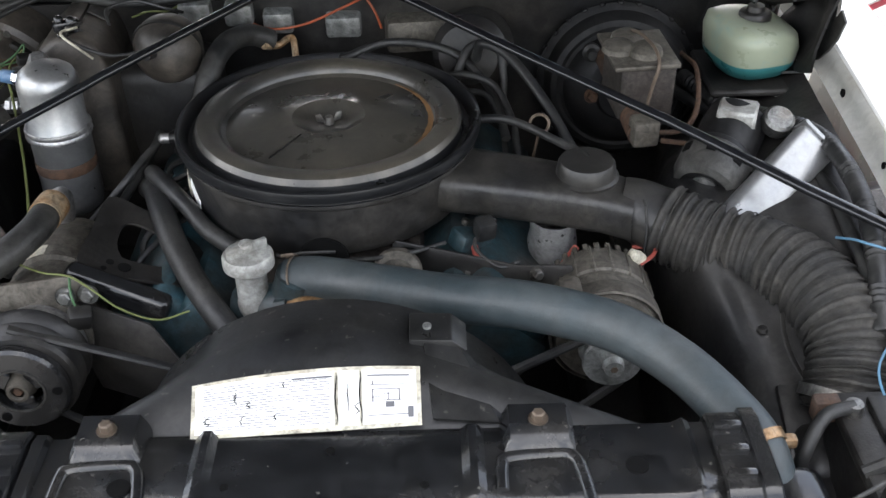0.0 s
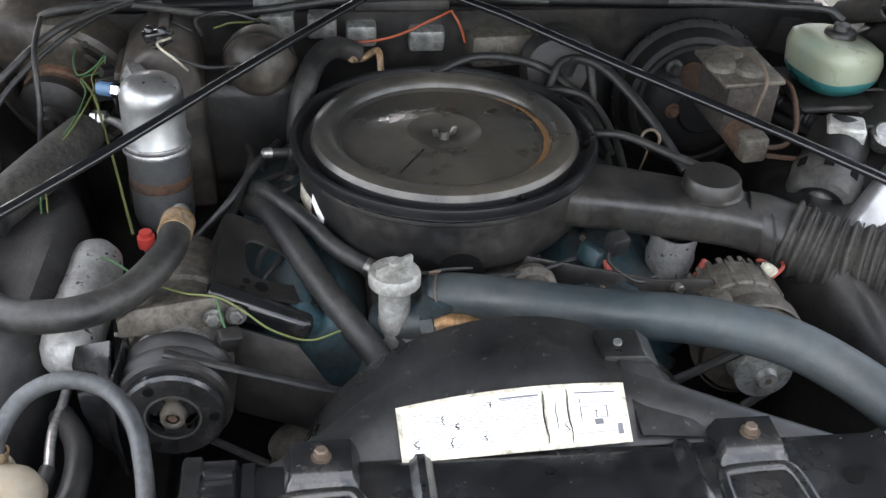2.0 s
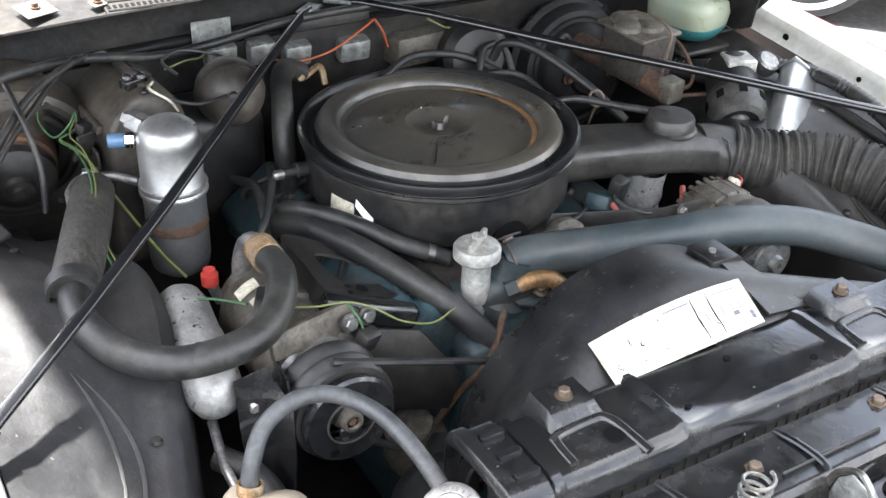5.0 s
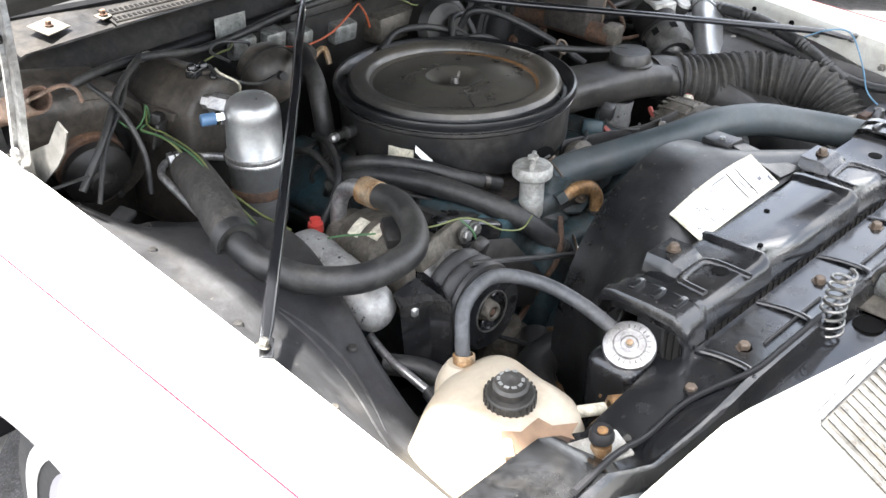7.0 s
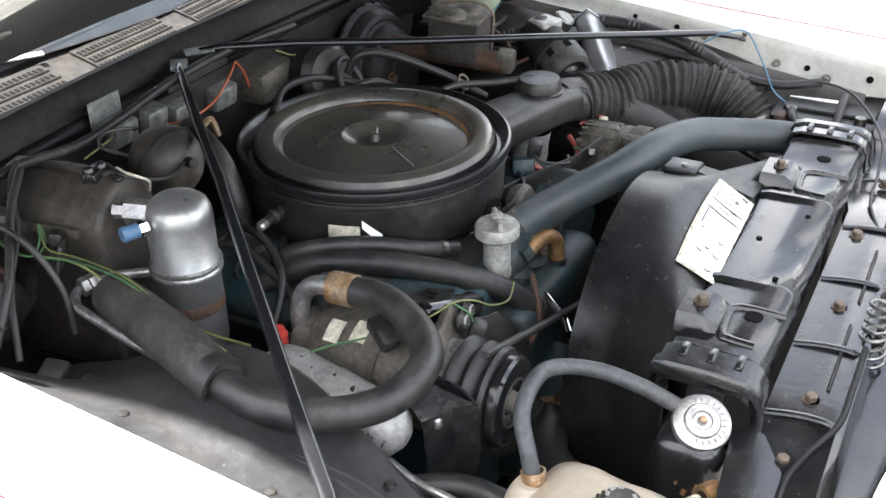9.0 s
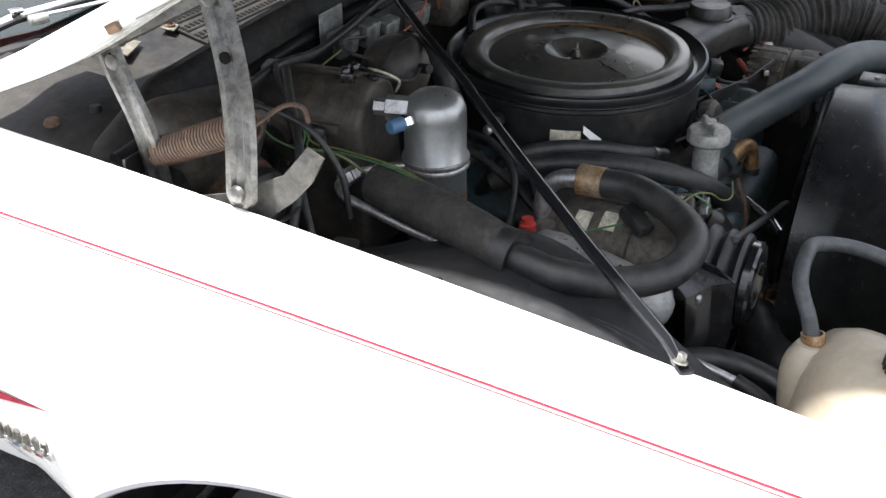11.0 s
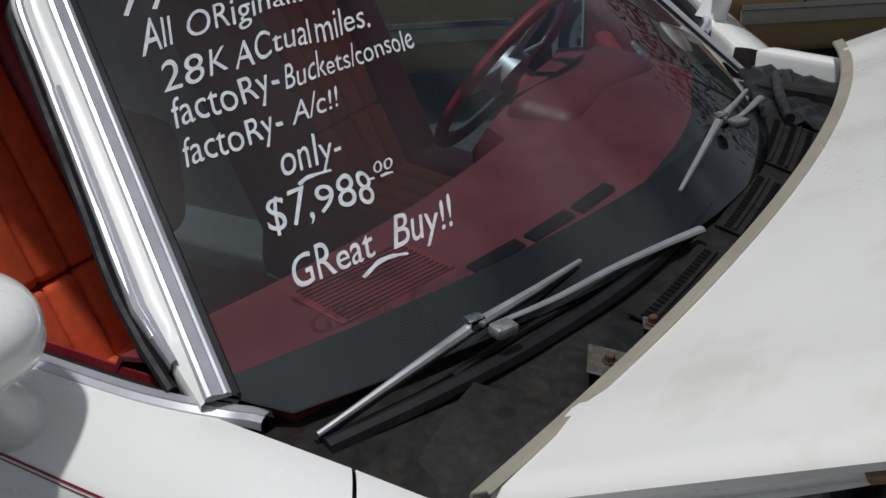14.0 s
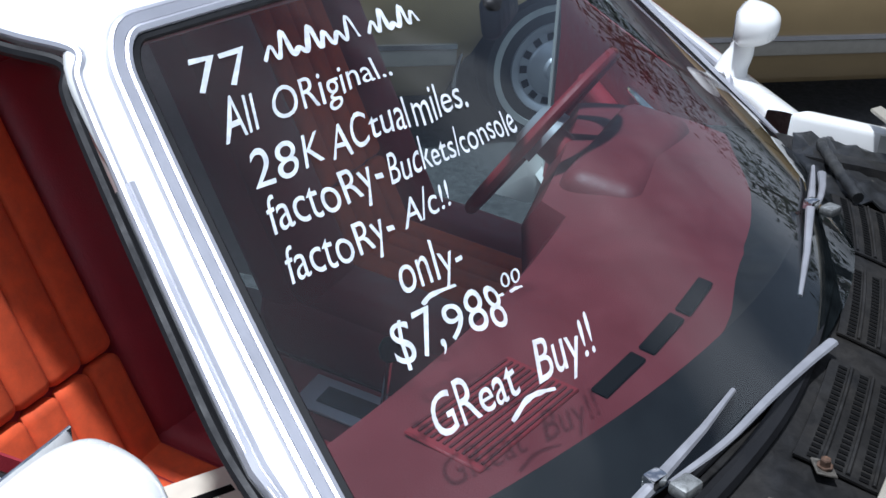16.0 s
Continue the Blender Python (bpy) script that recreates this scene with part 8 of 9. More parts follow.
for pts, r, mt, lab in (([(0.36, 0.40, 0.80), (0.345, 0.375, 0.775), (0.30, 0.365, 0.765), (0.255, 0.385, 0.770), (0.230, 0.42, 0.775), (0.215, 0.45, 0.765)], 0.0032, M_WIRE_R, "dull red wire curving to the alternator"),
                        ([(0.44, 0.355, 0.80), (0.46, 0.37, 0.805), (0.465, 0.395, 0.80), (0.44, 0.41, 0.79)], 0.0030, M_WIRE_R, "red-brown lead at the alternator plug"),
                        ([(0.02, 0.40, 0.79), (0.07, 0.385, 0.80), (0.13, 0.39, 0.805), (0.18, 0.42, 0.80)], 0.0035, M_RUBBER, "black lead across the intake manifold"),
                        ([(-0.05, 0.40, 0.80), (-0.035, 0.375, 0.815), (-0.01, 0.372, 0.822), (0.03, 0.39, 0.81)], 0.0025, M_RUBBER, "black lead looping by the oil filler"),
                        ([(-0.33, 0.90, 0.945), (-0.30, 0.885, 0.96), (-0.27, 0.90, 0.955), (-0.25, 0.915, 0.96)], 0.0018, M_WIRE_Y, "yellowish wire at the relays"),
                        ([(-0.34, 0.80, 0.975), (-0.35, 0.84, 0.985), (-0.31, 0.87, 0.985), (-0.26, 0.86, 0.975), (-0.24, 0.88, 0.96)], 0.0028, M_RUBBER, "thin black line looping above the vacuum ball"),
                        ([(-0.385, 0.78, 0.98), (-0.40, 0.745, 0.985), (-0.375, 0.735, 0.965), (-0.36, 0.75, 0.94)], 0.0020, M_LABEL_OLD, "pale thin line at the heater case"),
                        ([(0.16, 0.90, 0.955), (0.20, 0.89, 0.935), (0.23, 0.885, 0.945), (0.25, 0.90, 0.93)], 0.0020, M_WIRE_Y, "yellow wire on the firewall")):
    single("wire", tube_bm(spline(pts), r, 7), mt, lab, "wire")
plug = thing("ignition_connector", (0.23, 0.42, 0.78), "blue-green and black ignition connector block", "connector")
part("body", box_bm(0.05, 0.04, 0.03, at(0.215, 0.43, 0.795, 0, 20, 30), 0.006, 2), M_BLUE, plug)
part("shell", box_bm(0.028, 0.025, 0.03, at(0.235, 0.415, 0.825, 10, 0, 20), 0.005, 2), M_RUBBER, plug)

# ---- washer bottle ----
wb = thing("washer_bottle", (-0.56, 0.0, 0.60), "yellowed plastic washer bottle with black cap and brown stains", "washer bottle")
secs = []
for z, x0, x1, y0, y1, e in ((0.60, -0.66, -0.50, -0.08, 0.09, 3), (0.70, -0.665, -0.485, -0.10, 0.10, 3.2), (0.775, -0.655, -0.475, -0.105, 0.09, 3.2), (0.80, -0.645, -0.48, -0.095, 0.08, 3), (0.818, -0.625, -0.50, -0.07, 0.055, 2.6), (0.826, -0.60, -0.525, -0.05, 0.03, 2.2)):
    ring = []
    for k in range(40):
        t = 2 * math.pi * k / 40
        c, s_ = math.cos(t), math.sin(t)
        ring.append(Vector(((x0 + x1) / 2 + (x1 - x0) / 2 * math.copysign(abs(c) ** (2 / e), c) + 0.03 * max(0, s_) * (z > 0.7), (y0 + y1) / 2 + (y1 - y0) / 2 * math.copysign(abs(s_) ** (2 / e), s_), z)))
    secs.append(ring)
bm = grid_bm(secs, close=True)
bm.faces.new([v for v in bm.verts[-40:]])
part("bottle", bm, M_BOTTLE, wb, "yellowed translucent plastic", 60)
part("pump_neck", tube_bm(spline([(-0.535, 0.08, 0.72), (-0.533, 0.088, 0.77), (-0.53, 0.088, 0.803)]), lambda f: 0.034 - 0.018 * f ** 2, 20), M_BOTTLE, wb, "bottle neck for the hose")
wcap = part("cap", lathe_bm([(0, -0.004), (0.028, -0.004), (0.030, 0.0), (0.030, 0.013), (0.028, 0.0155), (0.021, 0.0155), (0.021, 0.019), (0.022, 0.027), (0.019, 0.031), (0.010, 0.031), (0.008, 0.0295), (0, 0.0295)], at(-0.567, -0.027, 0.826, 6, -6), 40), M_PLASTIC, wb, "black screw cap with worn pale print")
for k in range(26):
    a = 2 * math.pi * k / 26
    part("grip", box_bm(0.003, 0.003, 0.014, at(-0.567, -0.027, 0.832, 6, -6) @ at(0.0305 * math.cos(a), 0.0305 * math.sin(a), 0.0, 0, 0, math.degrees(a)), 0, 1), M_PLASTIC, wcap, smooth=0)
for k in range(9):
    a = math.radians(20 + 36 * k)
    part("print_mark", box_bm(0.004, 0.006, 0.001, at(-0.567, -0.027, 0.8572, 6, -6) @ at(0.0145 * math.cos(a), 0.0145 * math.sin(a), 0.0, 0, 0, math.degrees(a)), 0, 1), M_ZINC, wcap, smooth=0)
part("stain", prism_bm([(-0.05, -0.02), (-0.035, -0.034), (-0.015, -0.030), (0.0, -0.042), (0.03, -0.035), (0.052, -0.022), (0.048, -0.004), (0.062, 0.006), (0.03, 0.012), (0.018, 0.026), (-0.008, 0.016), (-0.03, 0.024), (-0.038, 0.004)], 0.003, at(-0.592, -0.083, 0.8085, 32, -4, -25), 0.001), M_STAIN, wb, "crusty brown stain")
part("front_spout", tube_bm(spline([(-0.625, -0.110, 0.715), (-0.622, -0.114, 0.75), (-0.618, -0.112, 0.785), (-0.617, -0.108, 0.80)]), lambda f: 0.024 - 0.006 * f, 18), M_BOTTLE, wb, "upright moulded spout")
part("side_neck", tube_bm([(-0.500, -0.045, 0.772), (-0.470, -0.060, 0.772), (-0.440, -0.078, 0.770)], 0.008, 12), M_LABEL_OLD, wb, "pale side pipe")
part("neck_clamp", lathe_bm([(0.010, -0.012), (0.016, -0.011), (0.016, 0.011), (0.010, 0.012)], along((-0.425, -0.088, 0.769), (-0.40, -0.104, 0.767)), 8), M_BRASS, wb, "rusty brass fitting")
part("strap_tab", box_bm(0.012, 0.028, 0.01, at(-0.625, -0.075, 0.815, 10, 0, -40), 0.004, 2), M_BOTTLE, wb)

# ---- diagonal braces ----
for s, pts in ((-1, [(-0.759, 0.189, 0.891), (-0.735, 0.212, 0.899), (-0.609, 0.346, 0.910), (-0.465, 0.499, 0.929), (-0.345, 0.628, 0.950), (-0.325, 0.648, 0.955), (-0.201, 0.787, 0.973), (-0.075, 0.922, 0.992), (-0.052, 0.943, 0.992)]),
               (1, [(0.778, 0.192, 0.887), (0.755, 0.252, 0.897), (0.647, 0.351, 0.913), (0.495, 0.514, 0.932), (0.31, 0.686, 0.957), (0.138, 0.844, 0.985), (0.035, 0.925, 0.998), (0.005, 0.946, 0.998)])):
    br = thing("diagonal_brace", (s * 0.4, 0.55, 0.88), "slim black steel brace rod from fender to cowl", "brace rod", "brace rods")
    part("rod", tube_bm(pts, lambda f: 0.0085 if 0.03 < f < 0.97 else 0.006, 12, squash=0.8), M_BRACE, br)
    e = Vector(pts[0])
    part("flattened_end", box_bm(0.03, 0.018, 0.005, Matrix.Translation(e + Vector((-s * 0.004, 0.0, -0.001))) @ at(0, 0, 0, 0, s * 20, s * -48), 0.002, 1), M_BRACE, br)
    hexbolt(e + Vector((0, 0, 0.004)), (-s * 0.25, -0.1, 0.95), br, M_STEEL, 0.0055)
    part("cowl_end", box_bm(0.05, 0.03, 0.005, Matrix.Translation(Vector(pts[-1])) @ at(0, 0, 0, 0, 0, s * -40), 0.002, 1), M_ZINC, br)
single("brace_bracket", box_bm(0.16, 0.035, 0.03, at(-0.02, 0.948, 0.965), 0.005, 2), M_BLACK_DUSTY, "dark bracket holding both brace rods at the cowl", "bracket")

# ---- driver side: brakes, reservoir, canister ----
boost = thing("brake_booster", (0.455, 0.88, 0.70), "large round black brake booster with concentric steps", "brake booster")
bom = along((0.490, 0.905, 0.806), (0.475, 0.60, 0.846)) @ Matrix.Scale(0.95, 4)
part("drum", lathe_bm([(0, -0.03), (0.125, -0.03), (0.135, 0.0), (0.141, 0.004), (0.141, 0.014), (0.134, 0.018), (0.131, 0.028), (0.122, 0.042), (0.112, 0.046), (0.106, 0.044), (0.100, 0.048), (0.094, 0.062), (0.080, 0.078), (0.062, 0.086), (0.045, 0.087), (0.040, 0.094), (0, 0.096)], bom, 64), M_BOOST, boost, "", 30)
part("crimp_ring", lathe_bm([(0.141, 0.004), (0.1465, 0.007), (0.1465, 0.012), (0.141, 0.016)], bom, 64), M_BOOST, boost)
for k in range(28):
    part("crimp", box_bm(0.006, 0.010, 0.012, bom @ at(0, 0, 0, 0, 0, 360 / 28 * k) @ at(0.146, 0, 0.010), 0.002, 1), M_BOOST, boost)
part("vacuum_valve", lathe_bm([(0.016, 0.0), (0.016, 0.012), (0.010, 0.016), (0.008, 0.03), (0, 0.03)], bom @ at(-0.055, 0.075, 0.070), 18), M_RUBBER, boost, "black vacuum check valve")
for a, b in ((0.052, 0.0), (-0.052, 0.0)):
    hexbolt(bom @ Vector((a, b, 0.09)), (0, -1, 0.1), boost, M_RUST, 0.009)
mc = thing("master_cylinder", (0.46, 0.72, 0.85), "rusty brake master cylinder with a pale reservoir lid", "master cylinder")
part("reservoir", box_bm(0.086, 0.105, 0.088, at(0.484, 0.690, 0.912, 3, 0, 6), 0.007, 2), M_CAST, mc, "rusty iron reservoir")
part("bore", tube_bm([(0.462, 0.83, 0.882), (0.476, 0.585, 0.872)], 0.022, 20), M_RUST, mc)
part("front_block", box_bm(0.04, 0.035, 0.042, at(0.478, 0.585, 0.878, 4, 0, 8), 0.006, 2), M_CASTALU, mc, "brownish brass proportioning block")
mlid = part("lid", box_bm(0.100, 0.118, 0.008, at(0.480, 0.688, 0.959, 3, 0, 6), 0.003, 2), M_CASTALU, mc, "dull grey pressed lid")
for dx, dy in ((-0.012, 0.028), (0.008, -0.020), (-0.030, -0.006)):
    part("lid_bump", lathe_bm([(0.026, 0.0), (0.0245, 0.008), (0.018, 0.013), (0, 0.0145)], at(0.480 + dx, 0.690 + dy, 0.962, 3, 0, 6), 20), M_CASTALU, mlid)
part("bail_wire", tube_bm(spline([(0.494, 0.625, 0.870), (0.487, 0.620, 0.895), (0.492, 0.620, 0.93), (0.500, 0.624, 0.963), (0.497, 0.65, 0.979), (0.482, 0.70, 0.982), (0.470, 0.75, 0.965)]), 0.0028, 7), M_BOLT, mc, "bent rusty bail wire")
part("brake_line", tube_bm(spline([(0.50, 0.60, 0.865), (0.54, 0.60, 0.87), (0.565, 0.63, 0.89), (0.575, 0.70, 0.92), (0.575, 0.80, 0.90)]), 0.004, 8), M_RUST, mc)
part("brake_line", tube_bm(spline([(0.505, 0.585, 0.86), (0.56, 0.57, 0.86), (0.60, 0.60, 0.845), (0.62, 0.66, 0.80)]), 0.004, 8), M_RUST, mc)
part("clip_ring", lathe_bm([(0.014 + 0.0025 * math.cos(a), 0.0025 * math.sin(a)) for a in (2 * math.pi * k / 8 for k in range(9))], along((0.325, 0.60, 0.885), (0.31, 0.4, 1.0)), 24), M_BOLT, mc)
part("clip_stem", tube_bm([(0.325, 0.60, 0.871), (0.322, 0.605, 0.85), (0.318, 0.61, 0.82)], 0.0022, 6), M_BOLT, mc)
wm_ = thing("wiper_motor", (0.24, 0.90, 0.86), "dusty round wiper motor on the firewall", "motor")
part("can", lathe_bm([(0, -0.04), (0.06, -0.04), (0.064, -0.03), (0.064, 0.035), (0.05, 0.05), (0, 0.052)], along((0.24, 0.875, 0.885), (0.20, 0.7, 0.92)), 36), M_BLACK_DUSTY, wm_)
part("gear_box", box_bm(0.12, 0.07, 0.06, at(0.15, 0.925, 0.90, 0, 0, 5), 0.012, 2), M_CASTALU, wm_)
res = thing("coolant_bottle", (0.665, 0.76, 0.86), "clouded plastic washer bottle half full of teal fluid", "fluid bottle")
secs = []
for z, a, b, e in ((0.868, 0.05, 0.06, 2.6), (0.872, 0.072, 0.085, 2.8), (0.90, 0.085, 0.10, 3.2), (0.912, 0.087, 0.102, 3.2), (0.955, 0.09, 0.106, 3.2), (0.985, 0.084, 0.10, 3.2), (0.997, 0.07, 0.085, 2.8), (1.0, 0.04, 0.05, 2.2)):
    ring = []
    for k in range(36):
        t = 2 * math.pi * k / 36
        c, s_ = math.cos(t), math.sin(t)
        u, v = a * math.copysign(abs(c) ** (2 / e), c), b * math.copysign(abs(s_) ** (2 / e), s_)
        ring.append(Vector((0.672 + (u * 0.95 - v * 0.25) * 0.72, 0.768 + (v * 0.95 + u * 0.25) * 0.72, 0.893 + (z - 0.868) * 0.61 - 0.08 * u * (z > 0.95))))
    secs.append(ring)
bm = grid_bm(secs[3:], close=True)
bm.faces.new(bm.verts[-36:])
part("upper_shell", bm, M_BOTTLE_GREEN, res, "clouded cream-green shell", 60)
bm = grid_bm(secs[:4], close=True)
bm.verts.ensure_lookup_table()
bm.faces.new(bm.verts[:36])
part("fluid", bm, M_FLUID, res, "teal fluid", 60)
part("cap", lathe_bm([(0, 0.0), (0.030, 0.0), (0.032, 0.004), (0.032, 0.014), (0.029, 0.018), (0.018, 0.02), (0.016, 0.03), (0, 0.031)], at(0.676, 0.771, 0.968) @ Matrix.Scale(0.8, 4), 28), M_PLASTIC, res, "black cap")
part("cap_hose", tube_bm(spline([(0.676, 0.771, 0.998), (0.65, 0.79, 1.01), (0.58, 0.82, 1.005), (0.50, 0.85, 1.0), (0.42, 0.88, 0.99)]), 0.006, 8), M_RUBBER, res)
part("bracket", box_bm(0.14, 0.16, 0.012, at(0.67, 0.77, 0.879), 0.004, 1), M_BLACK_DUSTY, res)
cru = thing("cruise_servo", (0.57, 0.51, 0.80), "grey-black cylindrical servo with slotted end and orange sticker", "servo")
cr_m = along((0.604, 0.566, 0.886), (0.545, 0.472, 0.842))
part("can", lathe_bm([(0, -0.02), (0.044, -0.02), (0.046, 0.0), (0.046, 0.05), (0.049, 0.053), (0.050, 0.06), (0.050, 0.10), (0.045, 0.112), (0.035, 0.118), (0.03, 0.112), (0, 0.112)], cr_m, 40), M_BOOST, cru)
part("end_ring", lathe_bm([(0.0505, 0.062), (0.052, 0.064), (0.052, 0.098), (0.046, 0.114), (0.036, 0.1195)], cr_m, 40), M_PLATE, cru, "grey end cap")
for k in range(8):
    part("slot", box_bm(0.002, 0.014, 0.016, cr_m @ at(0, 0, 0, 0, 0, 45 * k) @ at(0.052, 0, 0.08), 0, 1), M_BACKING_HOLE, cru, smooth=0)
part("core", lathe_bm([(0, 0.121), (0.012, 0.12), (0.02, 0.115), (0.02, 0.1)], cr_m, 20), M_STEEL, cru)
rows = [[cr_m @ Vector((0.0468 * math.cos(a), 0.0468 * math.sin(a), z)) for z in (0.012, 0.042)] for a in [math.radians(-115 + 8 * k) for k in range(5)]]
part("sticker", grid_bm(rows, 0.0005), M_LABEL, cru, "pale sticker")
rows = [[cr_m @ Vector((0.0474 * math.cos(a), 0.0474 * math.sin(a), z)) for z in (0.032, 0.0415)] for a in [math.radians(-114 + 8 * k) for k in range(4)]]
part("sticker_band", grid_bm(rows, 0.0005), M_WIRE_O, cru)
part("rear_block", box_bm(0.055, 0.05, 0.04, at(0.604, 0.556, 0.910, 0, 0, -20), 0.004, 1), M_FILLER, cru, "pale grey valve block")
part("vent_can", lathe_bm([(0, 0), (0.02, 0), (0.022, 0.004), (0.022, 0.022), (0.018, 0.026), (0, 0.026)], along((0.657, 0.545, 0.900), (0.659, 0.525, 0.935)), 22), M_STEEL, cru)
can = thing("vapour_canister", (0.665, 0.46, 0.80), "dull silver flat-sided metal canister", "canister")
part("body", box_bm(0.064, 0.042, 0.20, along((0.584, 0.408, 0.832), (0.70, 0.496, 0.901)) @ at(0, 0, 0.065, 0, 0, 40), 0.012, 3), M_ACC, can)
part("end_plate", box_bm(0.068, 0.047, 0.006, along((0.584, 0.408, 0.832), (0.70, 0.496, 0.901)) @ at(0, 0, 0.163, 0, 0, 40), 0.003, 2), M_ACC, can)
for d in (0.01, 0.03):
    part("stud", lathe_bm([(0, 0), (0.007, 0), (0.007, 0.012), (0, 0.012)], along((0.655, 0.425, 0.855), (0.71, 0.40, 0.87)) @ at(0, 0, d - 0.01), 10), M_STEEL, can)
for nm, pts, r, lab in (("wiring_loom", [(0.58, 0.80, 0.86), (0.63, 0.70, 0.855), (0.67, 0.60, 0.885), (0.71, 0.50, 0.905), (0.72, 0.38, 0.90), (0.71, 0.26, 0.87), (0.69, 0.16, 0.83)], 0.013, "black corrugated wiring loom along the fender"),
                        ("wiring_loom", [(0.55, 0.82, 0.84), (0.62, 0.68, 0.84), (0.66, 0.56, 0.85), (0.70, 0.44, 0.87), (0.70, 0.30, 0.86), (0.70, 0.12, 0.83), (0.72, 0.02, 0.84)], 0.009, "black wiring loom along the fender")):
    bm = tube_bm(spline(pts, 24), (lambda f: 0.013 + 0.0012 * math.sin(f * 420)) if r > 0.012 else r, 12)
    single(nm, bm, M_RUBBER, lab, "cable")
rows = []
for i in range(13):
    f = i / 12
    y = 0.66 + 0.21 * f
    rows.append([(0.772 - 0.012 * math.sin(f * 9), y, 1.075 - 0.10 * f), (0.764 - 0.014 * math.sin(f * 11 + 1), y - 0.004, 1.02 - 0.07 * f), (0.752 - 0.012 * math.sin(f * 8 + 2), y - 0.002, 0.965 - 0.03 * f), (0.742 - 0.012 * math.sin(f * 10), y + 0.004, 0.925 - 0.015 * abs(math.sin(f * 7)))])
single("hinge_cover", grid_bm(rows, 0.004), M_BOOST, "crumpled black rubber flap hanging over the driver hinge", "rubber flap", smooth=60)

# ---- neighbouring car ----
gold = thing("parked_car", (3.2, 2.6, 0), "gold-brown sedan with a bright side strip parked alongside", "car")
g_dir = Vector((-0.617, 0.787, 0)).normalized()
g_out = Vector((-0.787, -0.617, 0)).normalized()
g0 = Vector((3.565, 1.671, 0))


def gp(along_, out_, z):
    q = g0 + g_dir * along_ - g_out * 0.02 + g_out * out_
    return Vector((q.x, q.y, max(0.0, z - 0.03)))


SEC = ((-0.06, 0.25), (-0.02, 0.29), (0.0, 0.37), (0.012, 0.44), (0.02, 0.47), (0.022, 0.50), (0.022, 0.60), (0.012, 0.72), (-0.02, 0.83), (-0.05, 0.86), (-0.10, 0.885), (-0.2, 0.90))
body_s = [-2.8 + 0.08 * k for k in range(66)]
rows = []
for a in body_s:
    wz = max(0, 1 - ((a + 1.9) / 0.46) ** 2), max(0, 1 - ((a - 0.94) / 0.46) ** 2)
    lift = 0.25 + 0.46 * math.sqrt(max(wz))
    rows.append([gp(a, o, max(z, min(lift, 0.74))) for o, z in SEC])
gbody = part("body_side", grid_bm(rows, 0.004), M_GOLD, gold, "gold-brown painted side")
for a0, a1 in ((-1.40, 0.40), (1.42, 2.4)):
    run = [a0 + (a1 - a0) * k / 20 for k in range(21)]
    part("bright_strip", grid_bm([[gp(a, 0.024, 0.468), gp(a, 0.032, 0.472), gp(a, 0.032, 0.492), gp(a, 0.024, 0.496)] for a in run]), M_CHROME, gbody, "bright strip")
    part("lower_moulding", grid_bm([[gp(a, 0.014, 0.40), gp(a, 0.024, 0.405), gp(a, 0.026, 0.46), gp(a, 0.022, 0.466)] for a in run]), M_MOULD, gbody, "grey lower moulding")
for a in (-0.9, 0.10):
    part("door_gap", box_bm(0.006, 0.012, 0.42, Matrix.Translation(gp(a, 0.018, 0.66)) @ at(0, 0, 0, 0, 0, 128), 0, 1), M_SEAL, gbody)
part("hood_and_deck", grid_bm([[gp(a, -0.2 - 0.07 * k, 0.90 + 0.03 * math.sin(k / 21 * math.pi)) for k in range(22)] for a in body_s], 0.004), M_GOLD, gold)
part("greenhouse", grid_bm([[gp(a, -0.12, 0.90), gp(a * 0.86, -0.28, 1.26), gp(a * 0.84, -0.42, 1.33), gp(a * 0.84, -0.9, 1.36), gp(a * 0.84, -1.4, 1.33), gp(a, -1.7, 0.90)] for a in [-0.7 + 0.2 * k for k in range(11)]], 0.004), M_DARKGLASS, gold, "dark windows")
part("far_side", grid_bm([[gp(a, -1.74, 0.90), gp(a, -1.78, 0.6), gp(a, -1.74, 0.25)] for a in body_s], 0.004), M_GOLD, gold)
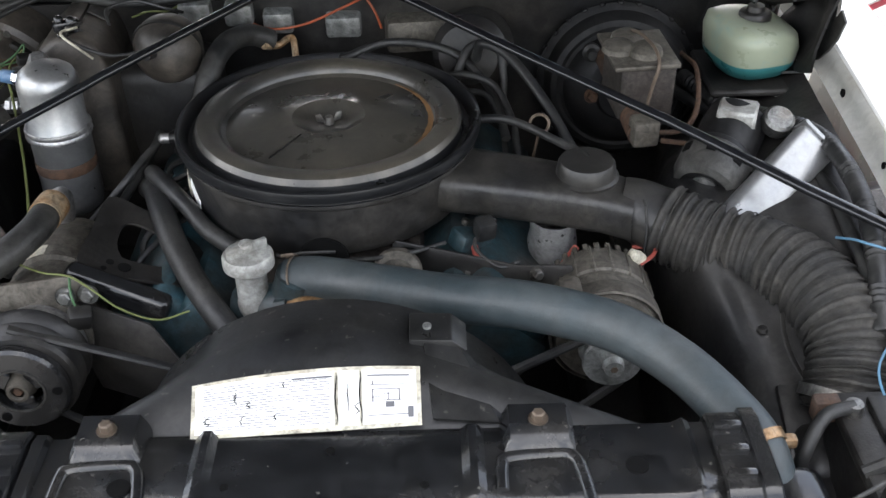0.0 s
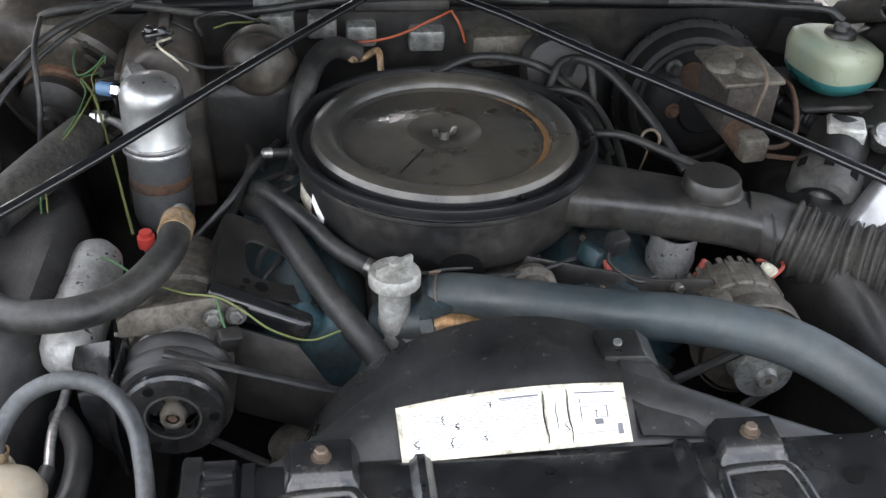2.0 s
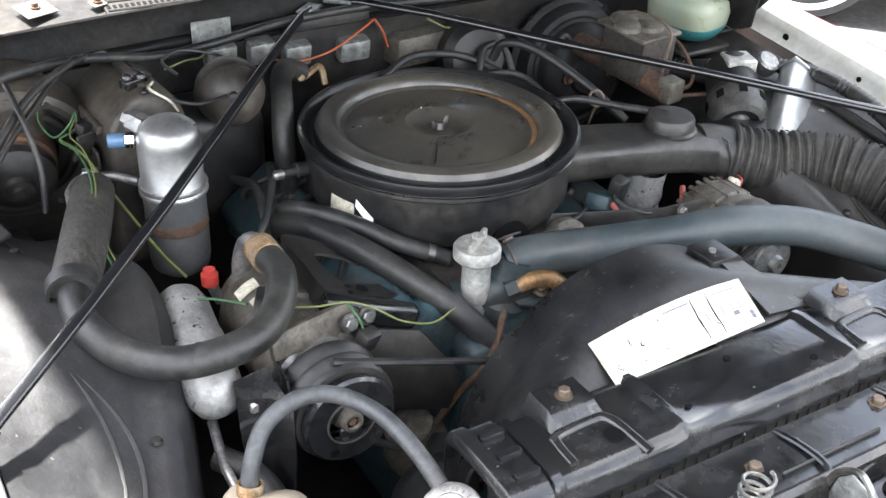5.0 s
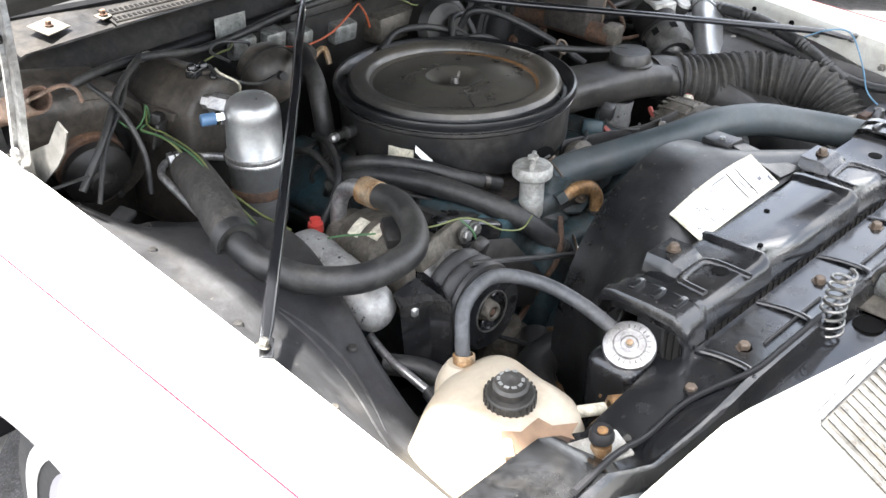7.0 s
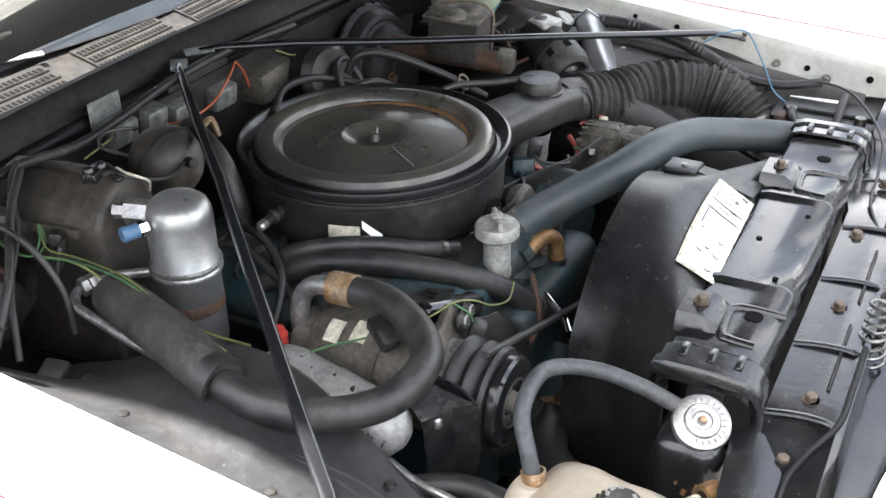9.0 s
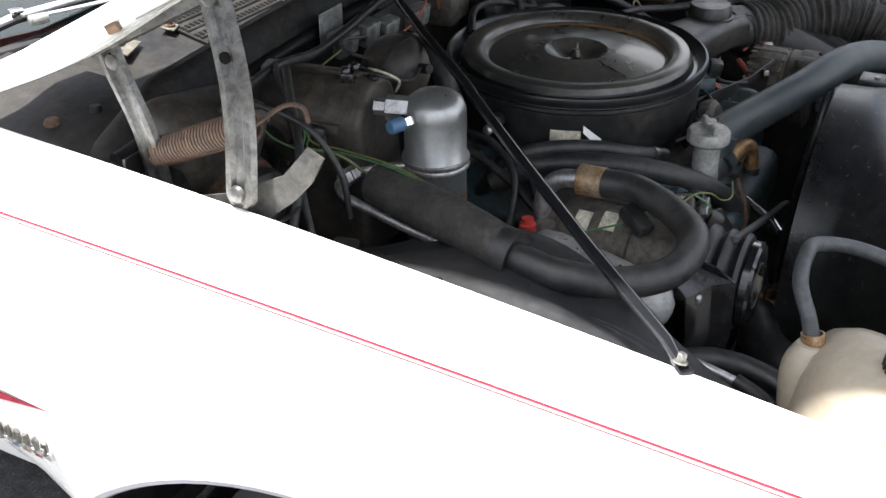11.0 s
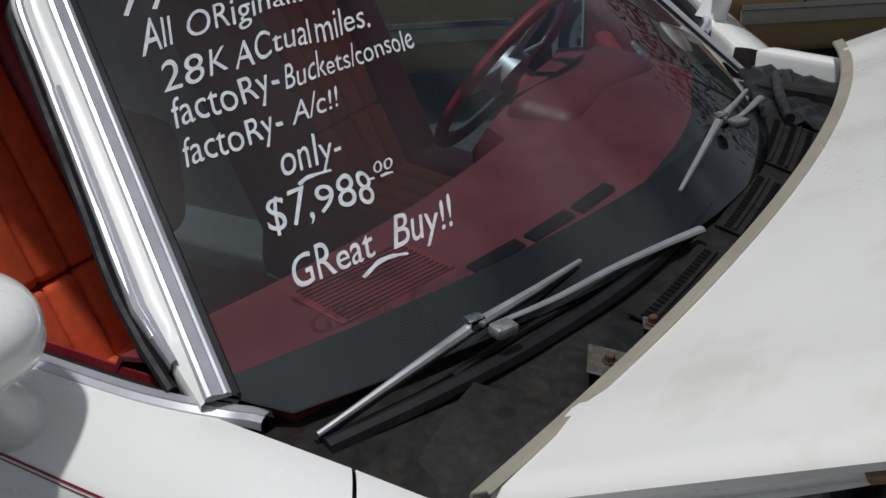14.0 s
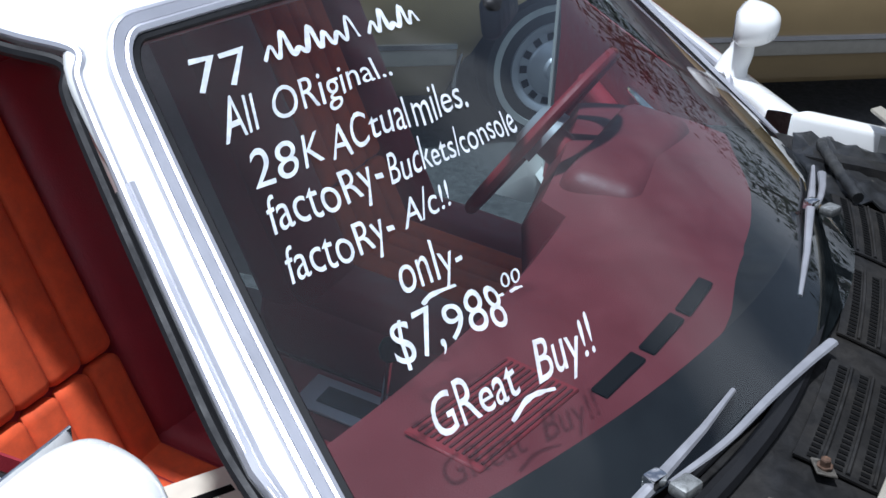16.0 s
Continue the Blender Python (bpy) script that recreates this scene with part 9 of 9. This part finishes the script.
for a in (-1.9, 0.96):
    gm = Matrix.Translation(gp(a, -0.11, 0.36)) @ g_out.to_track_quat("Z", "Y").to_matrix().to_4x4()
    gw = part("wheel", lathe_bm([(0.2, -0.09), (0.31, -0.09), (0.32, -0.06), (0.32, 0.06), (0.31, 0.09), (0.2, 0.09), (0.19, 0.07), (0, 0.06)], gm, 40), M_TYRE, gold, "tyre with a white ring and slotted wheel cover")
    part("whitewall", lathe_bm([(0.250, 0.0905), (0.251, 0.0945), (0.278, 0.0935), (0.279, 0.0895)], gm, 48), M_WHITEWALL, gw, "white sidewall ring")
    cover = part("wheel_cover", lathe_bm([(0.205, 0.085), (0.20, 0.098), (0.175, 0.095), (0.165, 0.085), (0.125, 0.085), (0.115, 0.095), (0.06, 0.105), (0.05, 0.12), (0, 0.125)], gm, 40), M_BRIGHT, gw, "bright slotted wheel cover")
    for k in range(14):
        part("slot", box_bm(0.03, 0.032, 0.006, gm @ at(0, 0, 0, 0, 0, 360 * k / 14) @ at(0.145, 0, 0.087), 0, 1), M_SEAL, cover, smooth=0)
    arch = [gp(a + 0.46 * math.cos(w), 0.006 - 0.10 * max(0, math.sin(w) - 0.75), 0.30 + 0.44 * math.sin(w)) for w in (math.pi * k / 24 for k in range(25))]
    part("wheel_arch_trim", tube_bm(arch, 0.009, 8), M_CHROME, gbody, "bright wheel arch trim")
    part("wheel_well", grid_bm([[gp(a + 0.45 * math.cos(w), o, 0.28 + 0.45 * math.sin(w)) for o in (-0.01, -0.3)] for w in (math.pi * k / 16 for k in range(17))], 0.003), M_SEAL, gold)


# ---- trees added out of view beyond the lot, to darken glass reflections ----
M_LEAF = mat("tree_leaves", (0.04, 0.05, 0.022), 0.6, var=0.5, scale=0.8)
M_BARK = mat("tree_bark", (0.09, 0.075, 0.06), 0.9, var=0.3, scale=6)


def tree_line(seed):
    r = random.Random(seed)
    trunks, leaves = bmesh.new(), []
    for k in range(20):
        y = -34 + 4.2 * k + r.uniform(-1, 1)
        x = 24 + r.uniform(-3, 4)
        h = r.uniform(7, 10.5)
        base = Vector((x, y, 0))
        top = base + Vector((r.uniform(-0.6, 0.6), r.uniform(-0.6, 0.6), h * 0.8))
        tube_bm([base, base.lerp(top, 0.4) + Vector((0.15, 0.1, 0)), top], lambda f: 0.24 * (1 - 0.85 * f), 8, bm=trunks)
        for j in range(7):
            b0 = base.lerp(top, 0.25 + 0.1 * j)
            a = r.uniform(0, 6.28)
            tip = b0 + Vector((math.cos(a), math.sin(a), 0.7)) * r.uniform(1.4, 2.6)
            tube_bm([b0, b0.lerp(tip, 0.5) + Vector((0, 0, 0.15)), tip], lambda f: 0.08 * (1 - 0.8 * f), 5, bm=trunks)
            for c in range(130):
                q = tip + Vector((r.gauss(0, 0.75), r.gauss(0, 0.75), r.gauss(0, 0.65)))
                leaves.append((q, r.uniform(0.08, 0.19), Vector((r.uniform(-1, 1), r.uniform(-1, 1), r.uniform(-1, 1))).normalized()))
        for c in range(320):
            q = base + Vector((r.gauss(0, 1.2), r.gauss(0, 1.6), abs(r.gauss(0.6, 0.6))))
            leaves.append((q, r.uniform(0.08, 0.19), Vector((r.uniform(-1, 1), r.uniform(-1, 1), r.uniform(-1, 1))).normalized()))
    verts, faces = [], []
    for q, size, n in leaves:
        e1 = n.orthogonal().normalized()
        e2 = n.cross(e1)
        i = len(verts)
        verts += [q + e1 * size, q + e2 * size * 0.6, q - e1 * size, q - e2 * size * 0.6]
        faces.append((i, i + 1, i + 2, i + 3))
    me = bpy.data.meshes.new("foliage")
    me.from_pydata(verts, [], faces)
    me.materials.append(M_LEAF)
    return trunks, me


trunks, foliage = tree_line(11)
woods = thing("tree_line", (24, 8, 0), "row of dark green trees added beyond the lot, for dark glass reflections", "trees", kind="stuff")
part("trunks", trunks, M_BARK, woods, "grey-brown trunks and limbs")
crown = new("foliage", foliage)
crown.parent = woods
crown.location = -woods.location
